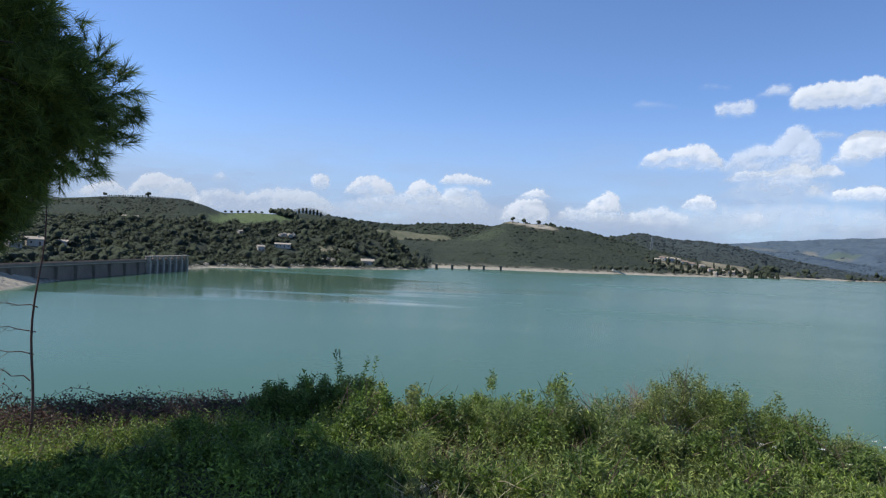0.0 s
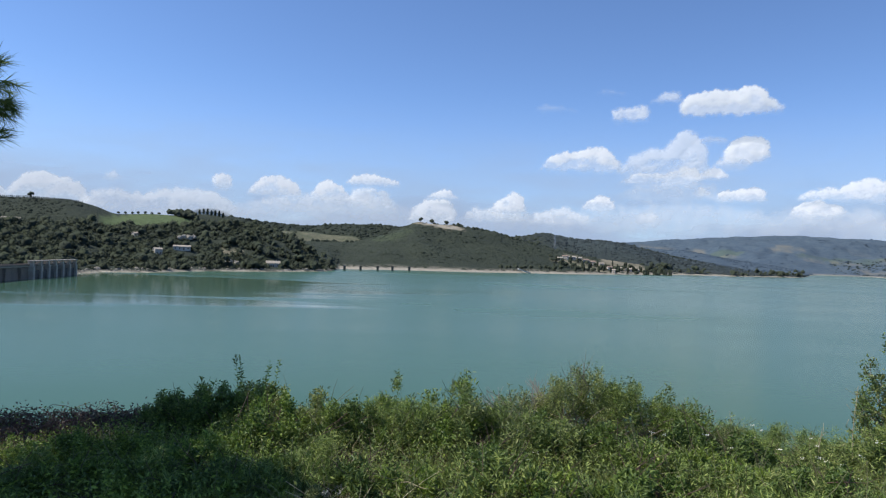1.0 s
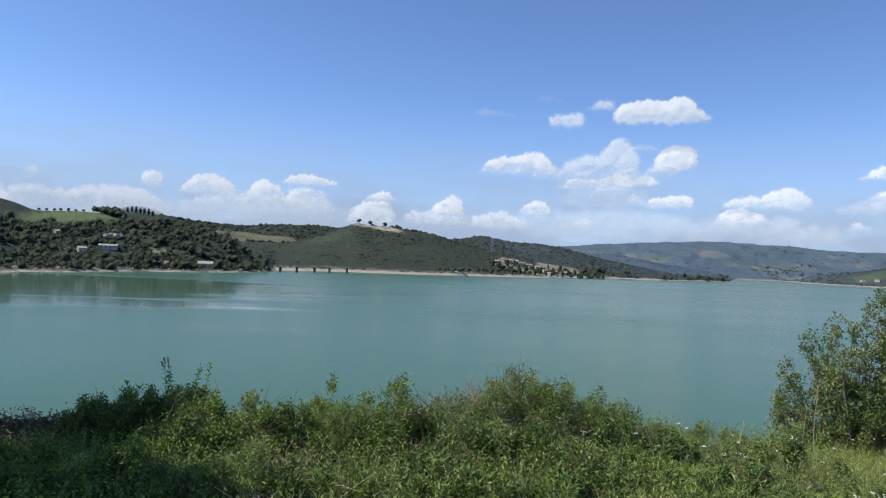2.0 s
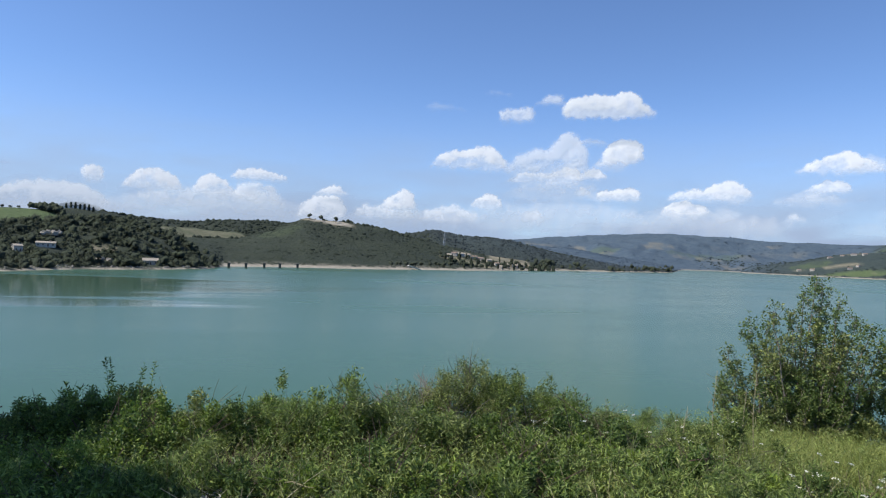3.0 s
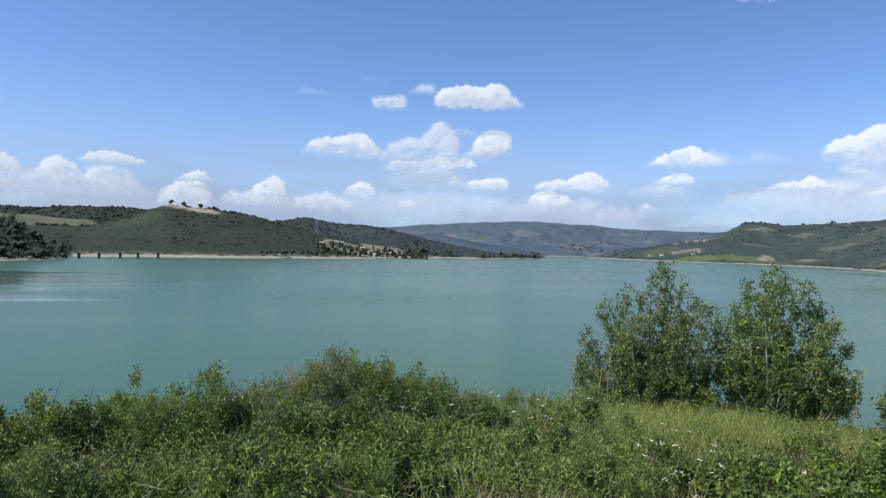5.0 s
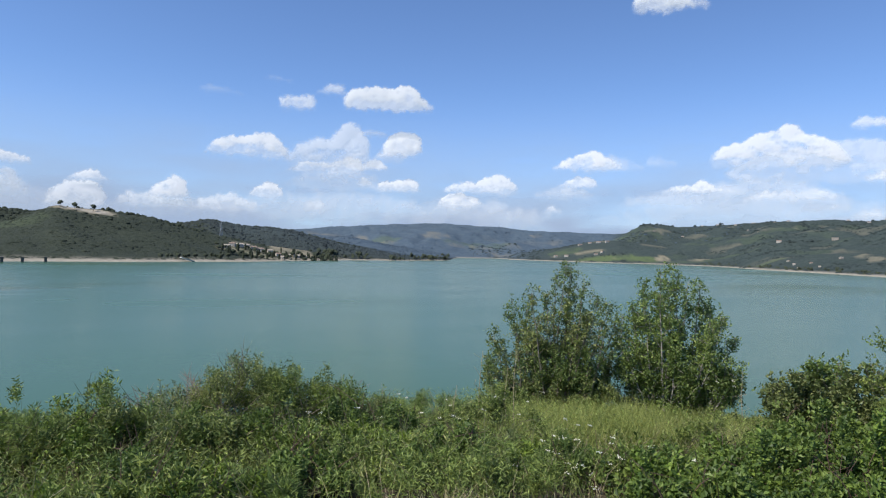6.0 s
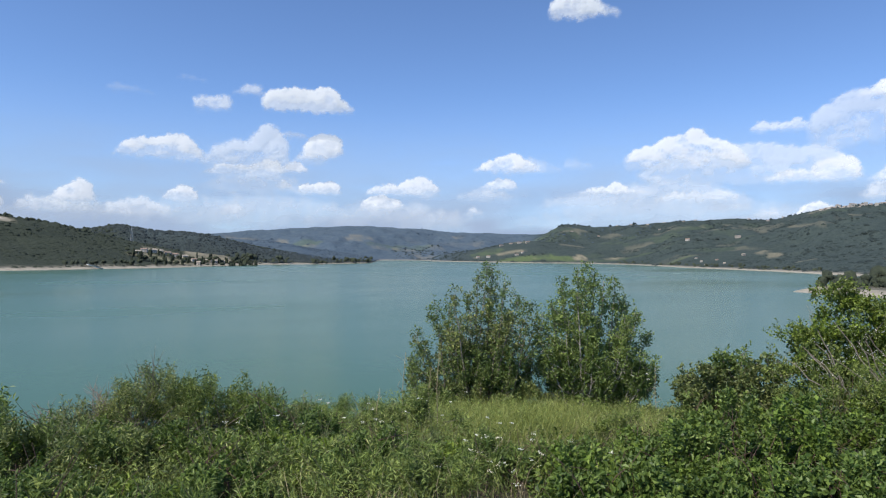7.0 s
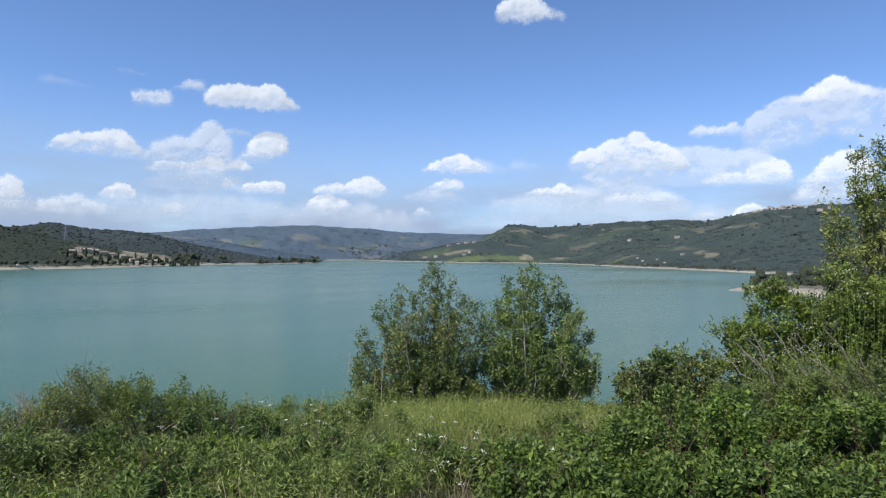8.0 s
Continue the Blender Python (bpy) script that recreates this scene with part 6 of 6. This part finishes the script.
thicket(-19, -12.5, 8.6, -12.2, -12.3, 303)


# ---- low growth between the bushes ----
def low_growth(name, label, mat, n, b0, b1, r0, r1, tall, per, length, width, seed, patch=0.0, lean=0.12, droop=0.0):
    gen = np.random.default_rng(seed)
    n, length, width = int(n * 1.3), length * 0.85, width * 0.6
    b, r = scatter(n, b0, b1, r0, r1, gen)
    x, y = r * np.sin(np.radians(b)), r * np.cos(np.radians(b))
    k = fbm(x * 0.9 + seed, y * 0.9, 3)
    ok = k > patch
    b, r, x, y, k = b[ok], r[ok], x[ok], y[ok], k[ok]
    h = tall * gen.uniform(0.55, 1.2, len(b)) * (0.6 + 0.8 * k)
    base = np.stack([x, y, land(b, r)], 1)
    up = unit(np.stack([gen.normal(size=len(b)) * lean, gen.normal(size=len(b)) * lean, np.ones(len(b))], 1))
    s = (np.arange(per) + 0.6) / per
    p = base[:, None] + up[:, None] * (h[:, None] * s[None])[..., None]
    out = gen.normal(size=(len(b), per, 3)) * [1, 1, 0.2]
    axis = unit(unit(out) + up[:, None] * gen.uniform(0.1, 0.9, (len(b), per, 1)) - np.array([0, 0, droop]))
    nor = unit(np.array([0, 0, 1.0]) + 0.6 * gen.normal(size=axis.shape))
    m = len(b) * per
    sc = gen.uniform(0.6, 1.25, m)
    v, f = leaf_mesh(p.reshape(-1, 3), axis.reshape(-1, 3), nor.reshape(-1, 3), length * sc, width * sc)
    return tagged(mesh_object(name, v, f, mat), label, "weeds", kind="stuff")


def grass(name, label, mat, n, b0, b1, r0, r1, tall, width, seed, patch=0.0):
    gen = np.random.default_rng(seed)
    b, r = scatter(n, b0, b1, r0, r1, gen)
    x, y = r * np.sin(np.radians(b)), r * np.cos(np.radians(b))
    k = fbm(x * 1.1 + seed, y * 1.1, 3)
    ok = k > patch
    b, r, x, y = b[ok], r[ok], x[ok], y[ok]
    n = len(b)
    p = np.stack([x, y, land(b, r) - 0.02], 1)
    h = tall * gen.uniform(0.5, 1.3, n)
    way = np.stack([gen.normal(size=n) * 0.3, gen.normal(size=n) * 0.3, np.ones(n)], 1)
    side = unit(np.stack([gen.normal(size=n), gen.normal(size=n), np.zeros(n)], 1)) * width / 2
    bend = np.stack([gen.normal(size=n), gen.normal(size=n), np.zeros(n)], 1) * 0.22
    m = p + way * (h * 0.55)[:, None]
    t = p + way * h[:, None] + bend * h[:, None]
    v = np.stack([p - side, p + side, m + side * 0.8, m - side * 0.8, t], 1).reshape(-1, 3)
    i = np.arange(n)[:, None] * 5
    f = np.concatenate([i + [0, 1, 2], i + [0, 2, 3], i + [3, 2, 4]], 1).reshape(-1, 3)
    return tagged(mesh_object(name, v, f, mat), label, "grass", kind="stuff")


low_growth("nettle_patch", "bright green nettles and weeds on the bank", LEAF_FRESH, 2600, -38, -6, 4.0, 8.3, 0.34, 10, 0.042, 0.022, 401, patch=0.3)
low_growth("weed_patch", "grey-green narrow-leaved weeds", LEAF_WEED, 2200, -10, 46, 4.2, 8.6, 0.40, 11, 0.055, 0.013, 402, patch=0.30)
low_growth("weed_patch", "low leafy green weeds", LEAF_BUSH, 1700, -10, 52, 4.0, 8.4, 0.26, 9, 0.045, 0.024, 403, patch=0.36)
low_growth("weed_patch", "tall weeds on the lip of the bank", LEAF_WEED, 2600, 26, 62, 8.0, 12.8, 0.46, 11, 0.055, 0.013, 404, patch=0.33)
low_growth("ivy_patch", "creeping bramble and ivy leaves", LEAF_BRAMBLE, 2300, 50, 92, 3.8, 11.5, 0.22, 6, 0.075, 0.05, 405, patch=0.40)
low_growth("weed_patch", "weeds on the slope to the lake", LEAF_OLIVE, 1200, -40, 90, 8.5, 15.0, 0.45, 8, 0.07, 0.03, 406)
grass("dry_grass", "pale dry grass stems", STRAW, 2000, -8, 60, 4.2, 9.0, 0.34, 0.004, 411, 0.42)
grass("meadow_grass", "yellow-green grass in front of the small trees", MEADOW, 8000, 44, 55.5, 8.2, 13.2, 0.42, 0.006, 412, 0.44)
grass("bank_grass", "green grass round the yellow patch", GRASS, 8000, 39, 62, 7.6, 13.4, 0.40, 0.006, 417, 0.36)
grass("bank_grass", "green grass among the weeds", GRASS, 4500, -36, 60, 3.8, 8.8, 0.30, 0.006, 413, 0.36)
for tb, tr in ((33.0, 4.35), (10.5, 4.3), (-1.0, 4.35), (38.5, 4.6), (22.0, 4.25)):
    grass("straw_tuft", "flattened pale straw on bare earth", STRAW, 260, tb - 2.2, tb + 2.2, tr - 0.22, tr + 0.22, 0.16, 0.007, int(430 + tb))
grass("dead_grass", "brown dry grass at the foot of the small tree", STRAW, 3000, 53.5, 60.5, 8.6, 11.8, 0.28, 0.005, 416, 0.3)
grass("dead_grass", "brown dead grass under the thicket", STRAW, 2600, -36, -10, 7.2, 8.4, 0.30, 0.005, 414, 0.42)


grass("short_grass", "short worn grass on the trodden earth", GRASS, 9000, -180, 180, 0.5, 9.0, 0.09, 0.005, 415, 0.42)


# ---- single plants that stand out ----
def bare_sapling(b, r, seed):
    gen = np.random.default_rng(seed)
    e = thing("bare_sapling", spot(b, r, ground_at(b, r)), "thin leafless sapling with level bare branches", "sapling", turn=-b)
    h = height_to(b, r, 2.5)
    s = np.linspace(0, 1, 14)
    trunk = np.stack([0.03 * np.sin(s * 9) + 0.05 * s, 0.02 * np.cos(s * 7), s * h], 1)
    v, f = tubes([(trunk, np.linspace(0.016, 0.006, 14))], 6)
    mesh_object("trunk", v, f, DARK_TWIG, e, smooth_shade=True)
    for z, side, ln in ((0.30, -1, 0.5), (0.40, 1, 0.22), (0.42, -1, 0.45), (0.78, -1, 0.40), (1.05, -1, 0.5), (1.25, -1, 0.38), (0.36, 1, 0.25), (1.5, -1, 0.4)):
        q = np.linspace(0, 1, 6)
        line = np.stack([side * ln * q + 0.03 * z, 0.1 * gen.normal() * q, z + q * ln * gen.uniform(0.0, 0.55)], 1) + gen.normal(size=(6, 3)) * 0.008
        tw = [(line, np.linspace(0.006, 0.002, 6))]
        for j in (2, 3, 4):
            tw.append((np.stack([line[j], line[j] + [side * 0.06, 0.02 * gen.normal(), 0.05 * gen.normal()], line[j] + [side * 0.13, 0.03 * gen.normal(), 0.10 * gen.normal()]]), (0.003, 0.002, 0.001)))
        v, f = tubes(tw, 4)
        mesh_object("branch", v, f, DARK_TWIG, e, smooth_shade=True)


bare_sapling(-32.2, 7.6, 501)
bare_sapling(-35.2, 7.9, 502)


def pine(b, r, seed, crown):
    gen = np.random.default_rng(seed)
    foot = ground_at(b, r)
    e = thing("pine_tree", spot(b, r, foot), "large pine with long dark green needles hanging over the bank", "tree")
    inv = e.matrix_world.inverted()
    s = np.linspace(0, 1, 12)
    H = 8.5
    trunk = np.stack([0.25 * s + 0.08 * np.sin(s * 6), 0.1 * np.cos(s * 5) - 0.1, s * H - 0.15], 1)
    v, f = tubes([(trunk, np.linspace(0.20, 0.05, 12))], 12)
    mesh_object("trunk", v, f, BARK, e, smooth_shade=True)
    lobes = []
    for lb, lr, el, rad in crown:
        lobes.append((tuple(inv @ spot(lb, lr, EYE + lr * math.tan(radians(el)))), (rad, rad, rad * 0.85)))
    for c, rad in lobes:
        c = np.array(c)
        k = np.argmin(np.abs(trunk[:, 2] - max(1.2, c[2] - 0.6)))
        q = np.linspace(0, 1, 8)[:, None]
        line = trunk[k] * (1 - q) + c * q + np.array([0, 0, 1]) * (np.sin(q * 3.1) * 0.15) + gen.normal(size=(8, 3)) * 0.02
        twl = [(line, np.linspace(0.05, 0.018, 8))]
        for j in range(18):
            t = c + sphere_dirs(1, gen)[0] * rad * gen.uniform(0.5, 0.95)
            p0 = line[gen.integers(4, 8)]
            twl.append((np.stack([p0, (p0 + t) / 2 + gen.normal(size=3) * 0.04, t]), (0.012, 0.008, 0.004)))
        v, f = tubes(twl, 5)
        limb = mesh_object("limb", v, f, BARK, e, smooth_shade=True)
        m = int(330 * rad[0] ** 1.6) + 40
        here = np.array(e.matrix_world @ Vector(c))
        # fewer, wider needles on lobes left of the camera's view
        out_of_view = math.degrees(math.atan2(here[0], here[1])) < -38
        per, wide = (16, 0.015) if out_of_view else (52, 0.0034)
        d = sphere_dirs(m, gen)
        swell = 0.75 + 0.5 * fbm(d[:, 0] * 3 + 30, (d[:, 1] + d[:, 2]) * 3 + 30, 2)
        tip = c + d * rad * ((0.35 + 0.65 * gen.random(m) ** 0.5) * swell)[:, None]
        way = unit(d + [0, 0, 0.15] + gen.normal(size=(m, 3)) * 0.4)
        ax = unit(way[:, None] * 0.85 + gen.normal(size=(m, per, 3)) * 0.5 - np.array([0, 0, 0.12]))
        p = tip[:, None] - way[:, None] * gen.uniform(0, 0.13, (m, per, 1))
        side = unit(np.cross(ax, gen.normal(size=(m, per, 3)))) * wide
        ln = gen.uniform(0.09, 0.16, (m, per, 1))
        V = np.stack([p - side, p + side, p + ax * ln], 2).reshape(-1, 3)
        mesh_object("needles", V, np.arange(len(V)).reshape(-1, 3), NEEDLE, limb)


# many lobes are out of view, tuned to shape the shadow on the bank
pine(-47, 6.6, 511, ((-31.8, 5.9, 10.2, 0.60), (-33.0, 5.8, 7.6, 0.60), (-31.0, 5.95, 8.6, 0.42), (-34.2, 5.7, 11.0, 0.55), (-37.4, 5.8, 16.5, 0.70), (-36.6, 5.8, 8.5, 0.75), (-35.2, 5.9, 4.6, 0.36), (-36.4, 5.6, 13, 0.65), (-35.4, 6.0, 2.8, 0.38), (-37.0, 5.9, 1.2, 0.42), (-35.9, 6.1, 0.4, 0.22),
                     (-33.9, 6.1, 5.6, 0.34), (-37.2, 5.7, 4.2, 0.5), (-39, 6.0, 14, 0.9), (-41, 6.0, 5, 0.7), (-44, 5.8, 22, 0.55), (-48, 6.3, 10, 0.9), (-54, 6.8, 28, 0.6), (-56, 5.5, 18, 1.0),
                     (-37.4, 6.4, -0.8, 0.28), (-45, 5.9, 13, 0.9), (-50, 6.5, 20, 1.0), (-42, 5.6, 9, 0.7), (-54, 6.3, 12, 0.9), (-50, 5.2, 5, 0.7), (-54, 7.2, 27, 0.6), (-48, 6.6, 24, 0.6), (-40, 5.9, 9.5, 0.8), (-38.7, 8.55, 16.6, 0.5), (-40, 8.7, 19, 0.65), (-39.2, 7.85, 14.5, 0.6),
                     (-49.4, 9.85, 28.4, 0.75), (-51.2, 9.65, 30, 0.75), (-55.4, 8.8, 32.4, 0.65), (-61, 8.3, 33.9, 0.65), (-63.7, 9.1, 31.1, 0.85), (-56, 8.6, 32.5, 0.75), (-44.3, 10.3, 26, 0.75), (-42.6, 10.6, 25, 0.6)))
# unseen second pine, added to shade the dead brambles
pine(-43, 11.5, 512, ((-39.5, 11.8, 22, 1.1), (-37.5, 11.5, 18, 0.9), (-42.5, 11.6, 28, 0.9), (-46, 12.0, 18, 0.7), (-42, 12.4, 12, 1.0), (-38, 11.2, 6, 0.7)))


def flower_head(b, r, top, seed, heads=5, size=0.05):
    """A few white flower heads on thin stalks."""
    gen = np.random.default_rng(seed)
    size *= 0.6
    e = thing("white_flowers", spot(b, r, ground_at(b, r)), "small white flower heads on thin green stalks", "flowers", "white flowers", turn=-b)
    h = max(0.15, height_to(b, r, top))
    for i in range(heads):
        t = np.array([gen.normal() * 0.2, gen.normal() * 0.15, h + gen.normal() * 0.08])
        v, f = tubes([(np.stack([[t[0] * 0.5, t[1] * 0.5, -0.02], t * [0.8, 0.8, 0.55], t]), (0.003, 0.002, 0.002))], 3)
        stalk = mesh_object("stalk", v, f, LEAF_WEED, e)
        k = 9
        q = t + gen.normal(size=(k, 3)) * [size * 0.5, size * 0.5, size * 0.16]
        v, f = leaf_mesh(q, unit(gen.normal(size=(k, 3)) * [1, 1, 0.3]), unit(gen.normal(size=(k, 3)) * 0.6 + [0, -0.6, 1]), 0.013, 0.011, 0.1)
        mesh_object("flower", v, f, PETAL, stalk, "white flower head")


for i, (b, r, top) in enumerate(((36.5, 7.0, -15.6), (38.0, 7.4, -14.6), (40.5, 6.6, -17.2), (44.0, 6.4, -17.6), (46.5, 6.6, -17.0), (47.5, 6.5, -17.3), (33.5, 6.2, -17.4), (20.0, 6.0, -17.6), (23.5, 6.4, -15.6), (42.0, 9.2, -11.9), (58.5, 11.6, -9.6), (14.0, 6.2, -17.2))):
    flower_head(b, r, top, 820 + i, 3 + i % 3, 0.05)
gf = np.random.default_rng(95)
for i in range(9):
    b, r = 46.5 + 0.7 * i, 5.5 + 0.2 * math.sin(i * 1.9)
    flower_head(b, r, math.degrees(math.atan2(ground_at(b, r) + gf.uniform(0.2, 0.32) - EYE, r)), 950 + i, 3 + i % 2, 0.045)
for i in range(9):
    b, r = 24 + 26 * ((i * 0.618 + 0.4) % 1), gf.uniform(5.8, 7.4)
    flower_head(b, r, math.degrees(math.atan2(ground_at(b, r) + gf.uniform(0.4, 0.6) - EYE, r)), 870 + i, 1 + i % 3, 0.04)
for i, (b, r, top) in enumerate(((72.6, 10.9, -7.3), (74.6, 10.9, -5.4), (73.6, 10.8, -6.2), (76.8, 10.9, -5.2), (78.3, 11.0, -2.4), (79.6, 11.0, -0.6), (75.6, 10.8, -7.0), (71.4, 10.9, -7.9), (72.1, 10.9, -8.4), (77.4, 10.9, -6.4))):
    flower_head(b, r, top, 850 + i, 8, 0.16)


def dry_stalk(b, r, top, seed):
    gen = np.random.default_rng(seed)
    e = thing("dry_stalk", spot(b, r, ground_at(b, r)), "tall pale dry plant stalk with short side twigs", "stalk", "dry stalks", turn=-b)
    h = height_to(b, r, top)
    s = np.linspace(0, 1, 8)
    line = np.stack([0.05 * gen.normal() * s + 0.01 * np.sin(8 * s), 0.05 * gen.normal() * s, s * h], 1)
    v, f = tubes([(line, np.linspace(0.007, 0.003, 8))], 5)
    main = mesh_object("stalk", v, f, STRAW, e, smooth_shade=True)
    for i in range(4):
        k = line[3 + i]
        v, f = tubes([(np.stack([k, k + [0.05 * gen.normal(), 0.03 * gen.normal(), 0.06], k + [0.08 * gen.normal(), 0.05 * gen.normal(), 0.13]]), (0.003, 0.002, 0.002))], 4)
        mesh_object("side_twig", v, f, STRAW, main, smooth_shade=True)


for i, (b, r, top) in enumerate(((39.3, 8.8, -8.2), (41.6, 8.9, -9.4), (42.3, 9.0, -8.0), (37.2, 8.2, -11.6), (34.0, 7.4, -13.6), (25.5, 7.0, -14.2), (17.5, 7.2, -13.0), (60.3, 12.6, -8.6))):
    dry_stalk(b, r, top, 880 + i)


def dead_branches(b, r, seed):
    """Pale broken branches sticking out of the tall bush."""
    gen = np.random.default_rng(seed)
    e = thing("dead_branches", spot(b, r, ground_at(b, r)), "pale leafless broken branches leaning in a bush", "branches", turn=-b)
    for i in range(16):
        x = gen.uniform(-0.5, 0.9)
        a = np.array([x + gen.uniform(0.1, 0.5), gen.normal() * 0.1, gen.uniform(0.1, 0.5)])
        t = a + [-gen.uniform(0.25, 0.7), gen.normal() * 0.1, gen.uniform(0.4, 0.95)]
        q = np.linspace(0, 1, 6)[:, None]
        line = a * (1 - q) + t * q + gen.normal(size=(6, 3)) * 0.02
        v, f = tubes([(line, np.linspace(0.013, 0.005, 6))], 5)
        mesh_object("branch", v, f, TWIG, e, smooth_shade=True)


dead_branches(74.0, 11.0, 890)
